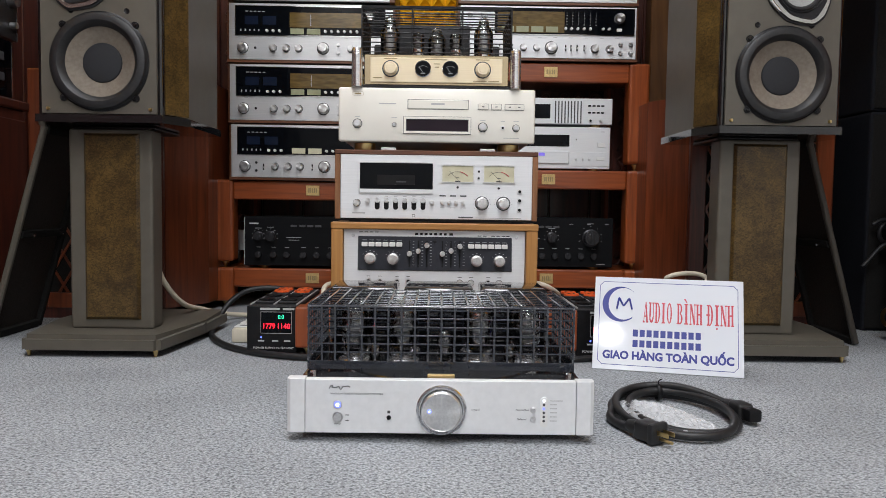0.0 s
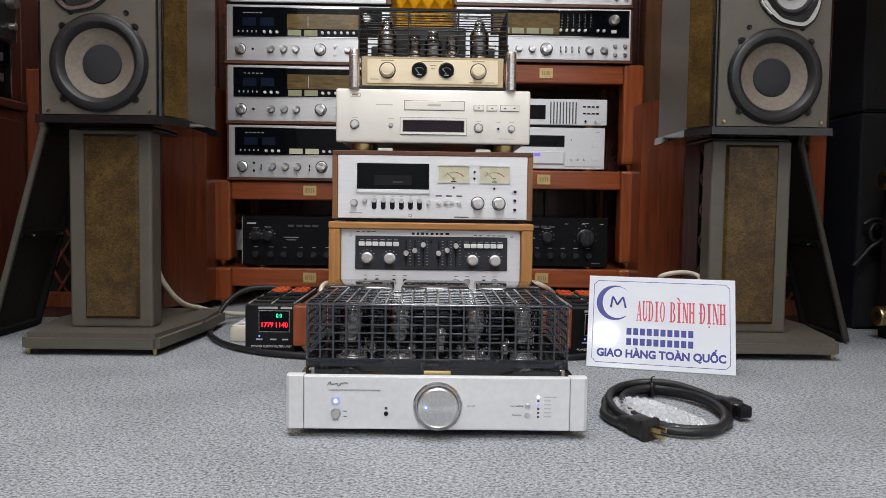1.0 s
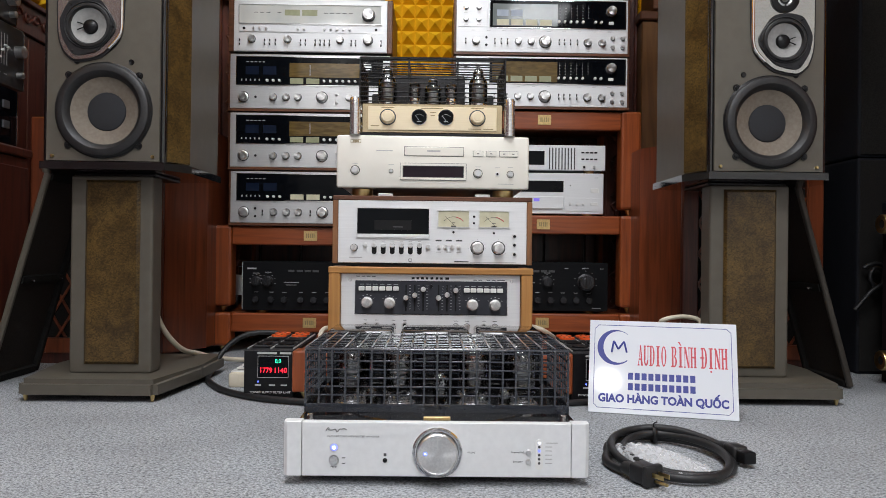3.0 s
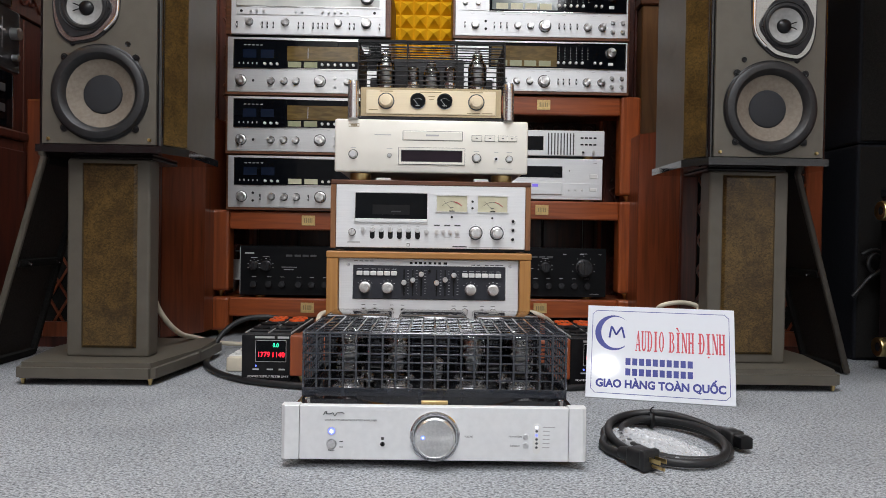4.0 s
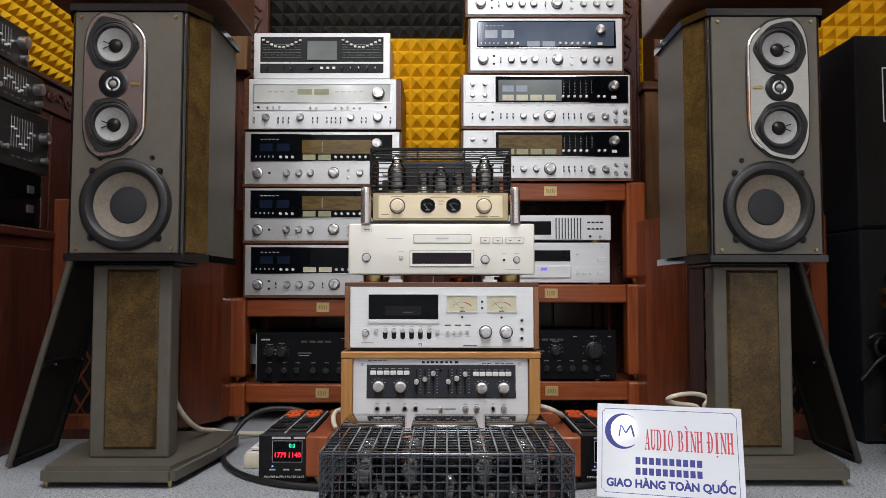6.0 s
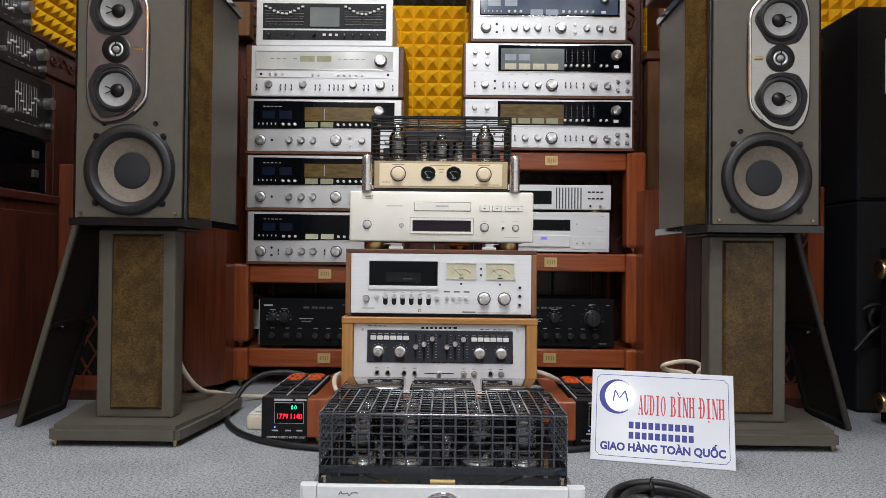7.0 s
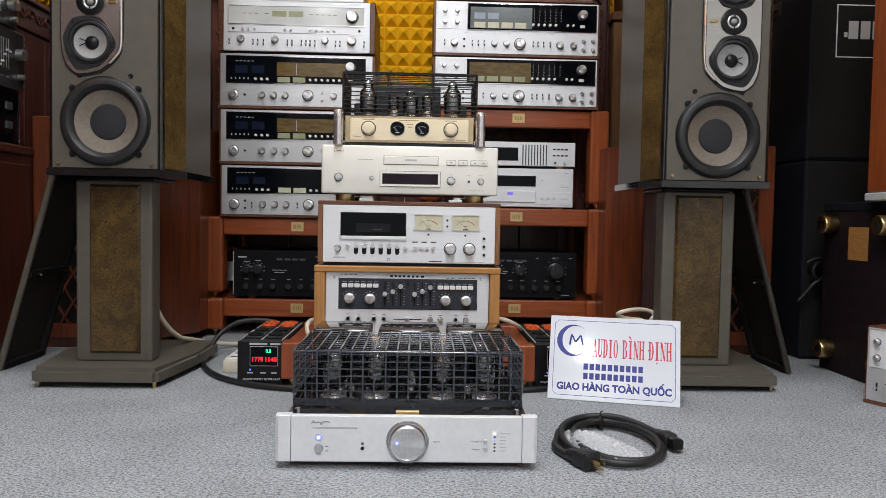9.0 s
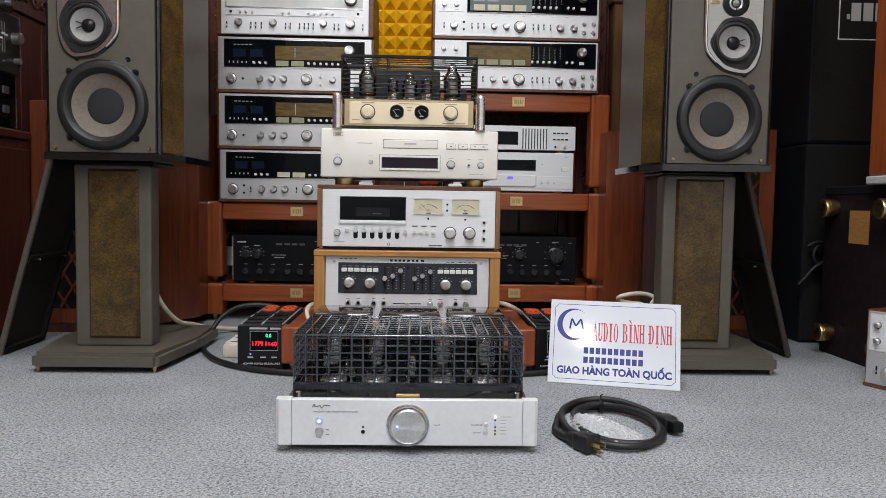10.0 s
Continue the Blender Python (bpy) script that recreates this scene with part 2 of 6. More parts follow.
MAHOGANY = material("dark_red_mahogany", (0.10, 0.022, 0.012), 0.4, other=(0.045, 0.011, 0.007), scale=12, stretch=(5, 4, 0.4), warp=0.8,
                    detail=6, coat=0.15)
TAN_WOOD = material("brown_plywood_side", (0.17, 0.078, 0.024), 0.4, other=(0.10, 0.042, 0.013), scale=10, stretch=(4, 3, 0.4), warp=0.6)
DARKBOX = material("black_textured_paint", (0.0075, 0.0083, 0.0112), 0.7, other=(0.0115, 0.0126, 0.0168), spec=0.14, scale=160, bump=0.4, bump_scale=350)
MAROON = material("dark_maroon_paint", (0.012, 0.0072, 0.0088), 0.6, other=(0.019, 0.0115, 0.0135), spec=0.12, scale=40, bump=0.2, bump_scale=300)
YELLOW = material("yellow_acoustic_foam", (0.88, 0.52, 0.018), 0.9, other=(0.80, 0.45, 0.014), scale=14, bump=0.3, bump_scale=500, spec=0.1)
BLACKFOAM = material("charcoal_acoustic_foam", (0.03, 0.028, 0.026), 0.95, other=(0.042, 0.039, 0.036), scale=14, bump=0.3, bump_scale=500, spec=0.1)
PLASTER = material("cream_plaster", (0.70, 0.69, 0.66), 0.85, other=(0.66, 0.65, 0.62), scale=3, bump=0.1, bump_scale=120)
GLASS = glass("clear_tube_glass")
FILM = material("clear_plastic_film", (0.9, 0.92, 0.94), 0.10, spec=1.0)
FILM.node_tree.nodes["Principled BSDF"].inputs["Alpha"].default_value = 0.36
ANODE = material("blackened_anode", (0.10, 0.10, 0.106), 0.34, 0.5, (0.17, 0.17, 0.178), 90)
CERAMIC = material("grey_steel_socket", (0.46, 0.46, 0.47), 0.22, 0.8, (0.36, 0.36, 0.37), 60)
TUBE_PLATE = material("grey_nickel_plate", (0.36, 0.37, 0.385), 0.35, 0.3, (0.46, 0.47, 0.485), 90)
MICA = material("pale_mica", (0.30, 0.29, 0.27), 0.35, other=(0.24, 0.23, 0.21), scale=80)
CAP = material("grey_black_dust_cap", (0.020, 0.021, 0.024), 0.7, other=(0.027, 0.028, 0.032), scale=500, bump=0.3, bump_scale=900, spec=0.3)
LED_PANEL = glowing("lit_white_diffuser", (0.96, 0.98, 1.0), 4.0)
LED_SPOT = glowing("bright_spot_lens", (1.0, 0.99, 0.97), 60.0)
LED_BLUE = glowing("blue_led", (0.10, 0.16, 1.0), 2.2)
LED_CORE = glowing("white_blue_led_core", (0.72, 0.76, 1.0), 2.6)
LED_WHITE = glowing("pale_blue_led_halo", (0.20, 0.25, 1.0), 1.2)
LED_RED = glowing("red_led_digits", (1.0, 0.012, 0.03), 3.0)
LED_GREEN = glowing("green_led_digits", (0.03, 0.85, 0.42), 1.6)
PURPLE = glowing("violet_display", (0.16, 0.12, 0.55), 0.8)


# ---- builders ----
def thing(name, x, y, z, label, category, group="", kind="", turn=0.0):
    ob = new(name)
    ob.empty_display_size = 0.05
    ob.matrix_basis = pose(x, y, z, 0, 0, turn)
    return tagged(ob, label, category, group, kind)


def finish(bm, name, mat, smooth=False):
    bmesh.ops.recalc_face_normals(bm, faces=bm.faces)
    me = bpy.data.meshes.new(name)
    bm.to_mesh(me)
    bm.free()
    me.materials.append(mat)
    if smooth:
        for p in me.polygons:
            p.use_smooth = True
        me.set_sharp_from_angle(angle=radians(35))
    return me


def part(name, bm, mat, parent=None, label="", at=(0, 0, 0), smooth=False):
    me = bm if isinstance(bm, bpy.types.Mesh) else finish(bm, name, mat, smooth)
    ob = new(name, me)
    ob.parent = parent
    ob.location = at
    if label:
        ob["label"] = label
    return ob


def box(x0, x1, y0, y1, z0, z1, bevel=0.0, segs=2, bm=None):
    own = bm is None
    bm = bmesh.new() if own else bm
    r = bmesh.ops.create_cube(bm, size=1, matrix=Matrix.LocRotScale(((x0 + x1) / 2, (y0 + y1) / 2, (z0 + z1) / 2), None, (abs(x1 - x0), abs(y1 - y0), abs(z1 - z0))))
    if bevel:
        es = list({e for v in r["verts"] for e in v.link_edges})
        bmesh.ops.bevel(bm, geom=es, offset=bevel, segments=segs, affect="EDGES", profile=0.5)
    return bm


def lathe(profile, segs=28, axis="y", bm=None, at=(0, 0, 0)):
    """Turns (radius, along) pairs about an axis; ends with radius 0 close."""
    bm = bmesh.new() if bm is None else bm
    rings = []
    for r, a in profile:
        ring = []
        for i in range(segs if r > 1e-6 else 1):
            w = 2 * math.pi * i / segs
            c, s = r * math.cos(w), r * math.sin(w)
            p = {"y": (c, a, s), "z": (c, s, a), "x": (a, c, s)}[axis]
            ring.append(bm.verts.new(Vector(p) + Vector(at)))
        rings.append(ring)
    for a, b in zip(rings, rings[1:]):
        for i in range(segs):
            j = (i + 1) % segs
            if len(a) == 1 and len(b) == 1:
                continue
            if len(a) == 1:
                bm.faces.new((a[0], b[j], b[i]))
            elif len(b) == 1:
                bm.faces.new((a[i], a[j], b[0]))
            else:
                bm.faces.new((a[i], a[j], b[j], b[i]))
    return bm


def prism(outline, y0, y1, bm=None, plane="xz"):
    """An outline of (u, v) pairs drawn out from y0 to y1 (plane xz) or from z0 to z1 (plane xy)."""
    bm = bmesh.new() if bm is None else bm
    f = (lambda u, v, d: (u, d, v)) if plane == "xz" else (lambda u, v, d: (u, v, d))
    a = [bm.verts.new(f(u, v, y0)) for u, v in outline]
    b = [bm.verts.new(f(u, v, y1)) for u, v in outline]
    bm.faces.new(a)
    bm.faces.new(b[::-1])
    for i in range(len(a)):
        j = (i + 1) % len(a)
        bm.faces.new((a[i], b[i], b[j], a[j]))
    return bm


def holed(outline, holes, y0, y1):
    """A flat plate in the xz plane, from y0 to y1, with round holes (x, z, radius)."""
    bm = bmesh.new()
    rings = [[bm.verts.new((u, y0, v)) for u, v in outline]]
    for hx, hz, r in holes:
        rings.append([bm.verts.new((hx + r * math.cos(2 * math.pi * i / 48), y0, hz + r * math.sin(2 * math.pi * i / 48))) for i in range(48)])
    edges = [bm.edges.new((ring[i], ring[(i + 1) % len(ring)])) for ring in rings for i in range(len(ring))]
    bmesh.ops.triangle_fill(bm, use_beauty=True, use_dissolve=False, edges=edges)
    out = bmesh.ops.extrude_face_region(bm, geom=bm.faces[:])
    bmesh.ops.translate(bm, verts=[g for g in out["geom"] if isinstance(g, bmesh.types.BMVert)], vec=(0, y1 - y0, 0))
    return bm


def tube(points, radius, mat, name, parent=None, label="", res=8, closed=False):
    cu = bpy.data.curves.new(name, "CURVE")
    cu.dimensions, cu.bevel_depth, cu.bevel_resolution, cu.use_fill_caps = "3D", radius, 3, True
    sp = cu.splines.new("NURBS")
    sp.points.add(len(points) - 1)
    for p, q in zip(sp.points, points):
        p.co = (*q, 1)
    sp.use_endpoint_u, sp.order_u, sp.resolution_u, sp.use_cyclic_u = not closed, 4, res, closed
    tmp = new(name, cu)
    me = bpy.data.meshes.new_from_object(tmp)
    bpy.data.objects.remove(tmp)
    for p in me.polygons:
        p.use_smooth = True
    me.materials.clear()
    me.materials.append(mat)
    return part(name, me, mat, parent, label)


def lettering(text, size, mat, name, parent, at, rot=(90, 0, 0), width=0.0, align="CENTER", thick=0.0002, label="", bold=0.0):
    cu = bpy.data.curves.new(name, "FONT")
    cu.body, cu.size, cu.align_x, cu.align_y, cu.extrude = text, size, align, "CENTER", thick
    cu.resolution_u, cu.offset = 3, bold
    tmp = new(name, cu)
    me = bpy.data.meshes.new_from_object(tmp)
    bpy.data.objects.remove(tmp)
    if width and len(me.vertices):
        xs = [v.co.x for v in me.vertices]
        k = width / max(1e-6, max(xs) - min(xs))
        for v in me.vertices:
            v.co.x *= k
    me.materials.clear()
    me.materials.append(mat)
    ob = part(name, me, mat, parent, label)
    ob.matrix_basis = pose(*at, *rot)
    return ob


CACHE = {}


def knob(parent, x, z, r, mat=KNOB, depth=None, y=0.0, name="knob", skirt=False, label=""):
    d = depth or r * 1.3
    key = ("knob", round(r, 4), round(d, 4), mat.name, skirt)
    if key not in CACHE:
        prof = [(0, -d), (r * 0.55, -d), (r * 0.6, -d + r * 0.04), (r * 0.84, -d + r * 0.04), (r * 0.92, -d + r * 0.12), (r * 0.92, -r * 0.3)]
        prof += [(r * 1.08, -r * 0.25), (r * 1.1, 0.0)] if skirt else [(r * 0.95, 0.0)]
        bm = lathe(prof, 28)
        box(-r * 0.05, r * 0.05, -d - r * 0.02, -d + r * 0.02, r * 0.3, r * 0.8, bm=bm)
        CACHE[key] = finish(bm, name, mat, True)
    ob = part(name, CACHE[key], mat, parent, label, (x, y, z))
    # dark ring round the knob's foot: skirt and shadow line painted as one
    if mat in (KNOB, GOLD) and 0.006 <= r < 0.024 and name == "knob":
        rk = ("gap", round(r, 4), skirt)
        if rk not in CACHE:
            q = r * (1.12 if skirt else 0.97)
            CACHE[rk] = finish(lathe([(q * 0.98, -0.0005), (q * 1.13, -0.0005), (q * 1.15, -0.0001)], 28), "collar", INK, True)
        part("collar", CACHE[rk], INK, parent, "", (x, y, z))
    return ob


def button(parent, x, z, w, h, mat=WHITE, depth=0.004, y=0.0, name="button", label=""):
    key = ("button", round(w, 4), round(h, 4), round(depth, 4), mat.name)
    if key not in CACHE:
        CACHE[key] = finish(box(-w / 2, w / 2, -depth, 0, -h / 2, h / 2, min(w, h, depth) * 0.2, 1), name, mat)
    return part(name, CACHE[key], mat, parent, label, (x, y, z))


def lever(parent, x, z, h=0.016, mat=KNOB, y=0.0):
    key = ("lever", round(h, 4), mat.name)
    if key not in CACHE:
        # black slot, drawn long so that its colour holds the toggle's shadow too
        bm = box(-0.0021, 0.0021, -0.0012, 0.0, -h * 0.62, h * 0.62, 0.0004, 1)
        dark = len(bm.faces)
        for a, b, w in ((-0.009, -0.001, 0.0011), (-0.019, -0.009, 0.0019)):
            box(-w, w, a, b, -h * 0.30, h * 0.02, 0.0005, 1, bm)
        me = finish(bm, "lever", BLACK)
        me.materials.append(mat)
        for p in me.polygons[dark:]:
            p.material_index = 1
        CACHE[key] = me
    return part("lever", CACHE[key], mat, parent, "", (x, y, z))


def jack(parent, x, z, r=0.005, y=0.0):
    key = ("jack", round(r, 4))
    if key not in CACHE:
        bm = lathe([(r * 0.4, -0.0005), (r * 0.55, -0.002), (r * 0.7, -0.002), (r * 0.95, -0.0018), (r, 0.0)], 20)
        lathe([(0, -0.0006), (r * 0.44, -0.0006)], 20, bm=bm)
        me = finish(bm, "jack_socket", BLACK, True)
        me.materials.append(KNOB)
        for p in me.polygons:
            if math.hypot(p.center.x, p.center.z) > r * 0.6 and r > 0.0045:
                p.material_index = 1
        CACHE[key] = me
    return part("jack_socket", CACHE[key], BLACK, parent, "", (x, y, z))


def ink_bar(parent, x, z, w, h, mat=INK, y=0.0):
    key = ("ink", round(w, 4), round(h, 4), mat.name)
    if key not in CACHE:
        CACHE[key] = finish(box(-w / 2, w / 2, -0.0004, 0.0, -h / 2, h / 2), "printed_mark", mat)
    return part("printed_mark", CACHE[key], mat, parent, "", (x, y, z))


def panel(parent, name, x0, x1, z0, z1, y0, y1, mat, bevel=0.0008, label=""):
    return part(name, box(x0, x1, y0, y1, z0, z1, bevel, 1), mat, parent, label)


def rim(parent, name, x0, x1, z0, z1, w, y0, y1, mat, label=""):
    """A rectangular frame, w wide, round the opening."""
    bm = box(x0 - w, x0, y0, y1, z0 - w, z1 + w)
    box(x1, x1 + w, y0, y1, z0 - w, z1 + w, bm=bm)
    box(x0, x1, y0, y1, z0 - w, z0, bm=bm)
    box(x0, x1, y0, y1, z1, z1 + w, bm=bm)
    return part(name, bm, mat, parent, label)


# ---- the room ----
def foam(name, x0, x1, z0, z1, put, mat, label, pitch=0.052, height=0.036):
    """A sheet of square foam pyramids; put maps (u, v, out) to the world."""
    verts, faces = [], []
    nu, nv = max(1, round((x1 - x0) / pitch)), max(1, round((z1 - z0) / pitch))
    du, dv = (x1 - x0) / nu, (z1 - z0) / nv
    for i in range(nu):
        for j in range(nv):
            u, v, k = x0 + i * du, z0 + j * dv, len(verts)
            jit = 0.002 * math.sin(i * 7.1 + j * 3.3)
            verts += [put(u, v, 0), put(u + du, v, 0), put(u + du, v + dv, 0), put(u, v + dv, 0), put(u + du / 2 + jit, v + dv / 2 + jit, height)]
            faces += [(k, k + 1, k + 4), (k + 1, k + 2, k + 4), (k + 2, k + 3, k + 4), (k + 3, k, k + 4)]
    me = bpy.data.meshes.new(name)
    me.from_pydata(verts, [], faces)
    me.materials.append(mat)
    return tagged(new(name, me), label, "acoustic foam", kind="structure")


XL, XR, YB, YP, YF = -1.36, 2.25, 3.5, 3.06, -3.2


def plain(name, bm, mat, label, category):
    return tagged(part(name, bm, mat), label, category, kind="structure")


plain("floor", box(XL - 0.1, XR + 0.1, YF - 0.1, YB + 0.1, -0.08, 0.0), CARPET, "grey flecked loop-pile carpet floor", "floor")
plain("ceiling", box(XL - 0.1, XR + 0.1, YF - 0.1, YB + 0.1, CEIL, CEIL + 0.1), PLASTER, "plain white plaster ceiling", "ceiling")
plain("wall_north", box(XL - 0.1, XR + 0.1, YB, YB + 0.1, 0, CEIL), PLASTER, "wall covered with foam and wood panels", "wall")
plain("wall_partition", box(-0.80, XR, YP, YP + 0.08, 0, CEIL), PLASTER, "partition behind the racks, covered with foam and wood", "wall")
plain("wall_south", box(XL - 0.1, XR + 0.1, YF - 0.1, YF, 0, CEIL), PLASTER, "plain cream plaster wall", "wall")
plain("wall_west", box(XL - 0.1, XL, YF, YB, 0, CEIL), PLASTER, "side wall with wood panelling and yellow foam", "wall")
plain("wall_east", box(XR, XR + 0.1, YF, YB, 0, CEIL), PLASTER, "side wall with yellow foam", "wall")
foam("foam_yellow_north", -0.62, 0.99, 0.84, 1.464, lambda u, v, o: (u, YP - 0.012 - o, v), YELLOW, "yellow pyramid acoustic foam on the back wall")
foam("foam_yellow_corner", 0.99, XR - 0.06, 0.84, 2.4, lambda u, v, o: (u, YP - 0.012 - o, v), YELLOW, "yellow pyramid acoustic foam beside the racks")
foam("foam_black_north", -0.62, 0.99, 1.464, 2.4, lambda u, v, o: (u, YP - 0.012 - o, v), BLACKFOAM, "black pyramid acoustic foam above the yellow foam")
foam("foam_west", 0.92, YB - 0.06, 1.27, 2.4, lambda u, v, o: (XL + 0.012 + o, u, v), YELLOW, "yellow pyramid acoustic foam on the side wall")
foam("foam_east", 0.6, YP - 0.06, 1.0, 2.4, lambda u, v, o: (XR - 0.012 - o, u, v), YELLOW, "yellow pyramid acoustic foam on the side wall")
for i, (px, py, _) in enumerate(PANELS):
    t = thing("ceiling_light", px, py, CEIL, "square white LED ceiling panel, lit, added out of view", "ceiling light", "ceiling panels")
    bm = box(-0.31, 0.31, -0.31, -0.285, -0.03, 0)
    box(-0.31, 0.31, 0.285, 0.31, -0.03, 0, bm=bm)
    box(-0.31, -0.285, -0.285, 0.285, -0.03, 0, bm=bm)
    box(0.285, 0.31, -0.285, 0.285, -0.03, 0, bm=bm)
    part("frame", bm, WHITE, t)
    part("diffuser", box(-0.285, 0.285, -0.285, 0.285, -0.022, -0.01), LED_PANEL, t, "glowing white diffuser")


spot = thing("ceiling_spotlight", SPOT[0], SPOT[1], CEIL, "round ceiling spotlight, lit", "ceiling light")
part("housing", lathe([(0, 0), (0.11, 0), (0.115, -0.05), (0.10, -0.05), (0.095, -0.03)], 32, "z"), WHITE, spot, smooth=True)
part("lens", lathe([(0, -0.04), (0.094, -0.04)], 32, "z"), LED_SPOT, spot, "glowing lens")


def carved_strip(name, x, y, z0, z1, width, label, seed):
    """An upright of dark red wood with carved scrolls between two fillets."""
    rnd = random.Random(seed)
    t = thing(name, x, y, z0, label, "carved panel")
    h = z1 - z0
    part("board", box(-width / 2, width / 2, 0, 0.02, 0, h), MAHOGANY, t)
    for s in (-1, 1):
        part("fillet", box(s * width / 2 - s * 0.012, s * width / 2, -0.012, 0.0, 0, h, 0.003, 1), MAHOGANY, t)
    k, z = 0, 0.03
    while z < h - 0.04:
        s = 1 if k % 2 else -1
        r = width * (0.24 + 0.05 * rnd.random())
        pts = [(s * r * (1 - a / 9) * math.cos(a * 0.85) * 0.9, -0.006, z + r * (1 - a / 9) * math.sin(a * 0.85)) for a in range(8)]
        tube(pts, 0.006, MAHOGANY, "scroll", t, res=4)
        tube([(s * r, -0.005, z - r), (-s * r * 0.2, -0.008, z - r * 0.2), (-s * r, -0.005, z + r * 1.1)], 0.005, MAHOGANY, "leaf", t, res=4)
        z += width * 0.55
        k += 1
    return t


carved_strip("carved_post", -0.555, 2.93, 0.0, 1.75, 0.13, "dark red carved wooden post with scrollwork behind the receivers", 1)
carved_strip("carved_post", 0.885, 2.93, 0.0, 1.75, 0.12, "dark red carved wooden post with scrollwork behind the rack", 2)
carved_strip("carved_post", -0.68, 2.97, 0.0, 1.75, 0.10, "dark red carved wooden post beside the back wall", 3)


def panelling(name, put_turn, x, y, length, z1, label):
    """Wainscot of dark red boards with a carved rail on top."""
    t = thing(name, x, y, 0, label, "wood panelling", kind="structure", turn=put_turn)
    n = max(2, round(length / 0.16))
    w = length / n
    me = finish(box(-w / 2 + 0.002, w / 2 - 0.002, -0.015, 0.0, 0, z1 - 0.13, 0.003, 1), "board", MAHOGANY)
    for i in range(n):
        part("board", me, MAHOGANY, t, at=((i + 0.5) * w, 0, 0))
    part("rail", box(0, length, -0.025, 0.0, z1 - 0.128, z1, 0.004, 1), MAHOGANY, t)
    part("rail_lip", box(0, length, -0.04, -0.025, z1 - 0.02, z1, 0.004, 1), MAHOGANY, t)
    z, u, k = z1 - 0.065, 0.04, 0
    while u < length - 0.04:
        r = 0.03
        pts = [(u + r * (1 - a / 9) * math.cos(a * 0.9), -0.028, z + (1 if k % 2 else -1) * r * (1 - a / 9) * math.sin(a * 0.9)) for a in range(8)]
        tube(pts, 0.005, MAHOGANY, "scroll", t, res=3)
        u += 0.062
        k += 1
    return t


panelling("wainscot_west", 90, XL + 0.002, YF + 0.01, YB - YF - 0.07, 1.262, "dark red wood panelling with a carved top rail")
# unseen tall panelling, added so the left loudspeaker's plate reflects brown
panelling("reflected_panelling", 90, XL + 0.018, YF + 0.02, 4.1, 2.3, "unseen tall dark red panelling, added for the brown reflection in the loudspeaker plate")
panelling("wainscot_north", 0, XL + 0.03, YB - 0.005, 0.7, 1.262, "dark red wood panelling behind the loudspeaker")
panelling("wainscot_back", 0, -0.8, YP - 0.005, 3.0, 0.83, "dark red wood panelling behind the racks")


# ---- tall loudspeakers on stands ----
def driver(parent, name, x, y, z, prof_basket, prof_surround, prof_cone, cap, cone_mat, n_lugs, lug_r, phase=0.785, flat=False):
    d = part(name, lathe(prof_basket, 48), BLACK, parent, "", (x, y, z), True)
    part("surround", lathe(prof_surround, 48), RUBBER, d, "black rubber surround", smooth=True)
    part("cone", lathe(prof_cone, 48), cone_mat, d, "fibre cone", smooth=True)
    part("dust_cap", lathe(cap, 32), CAP, d, "round black dust cap", smooth=True)
    for i in range(n_lugs):
        w = phase + 2 * math.pi * i / n_lugs
        bm = lathe([(0, -0.004), (0.0035, -0.004), (0.005, -0.002), (0.008, -0.002), (0.0085, 0.0)], 14)
        part("screw_lug", bm, BLACK, d, "", (lug_r * math.cos(w), -0.002, lug_r * math.sin(w)), True)
    return d


def rounded(pts, cuts=(0.16, 0.25, 0.25)):
    """Cuts the corners of a closed outline, again and again."""
    for k in cuts:
        pts = [q for a, b in zip(pts, pts[1:] + pts[:1]) for q in
               (((1 - k) * a[0] + k * b[0], (1 - k) * a[1] + k * b[1]), (k * a[0] + (1 - k) * b[0], k * a[1] + (1 - k) * b[1]))]
    return pts


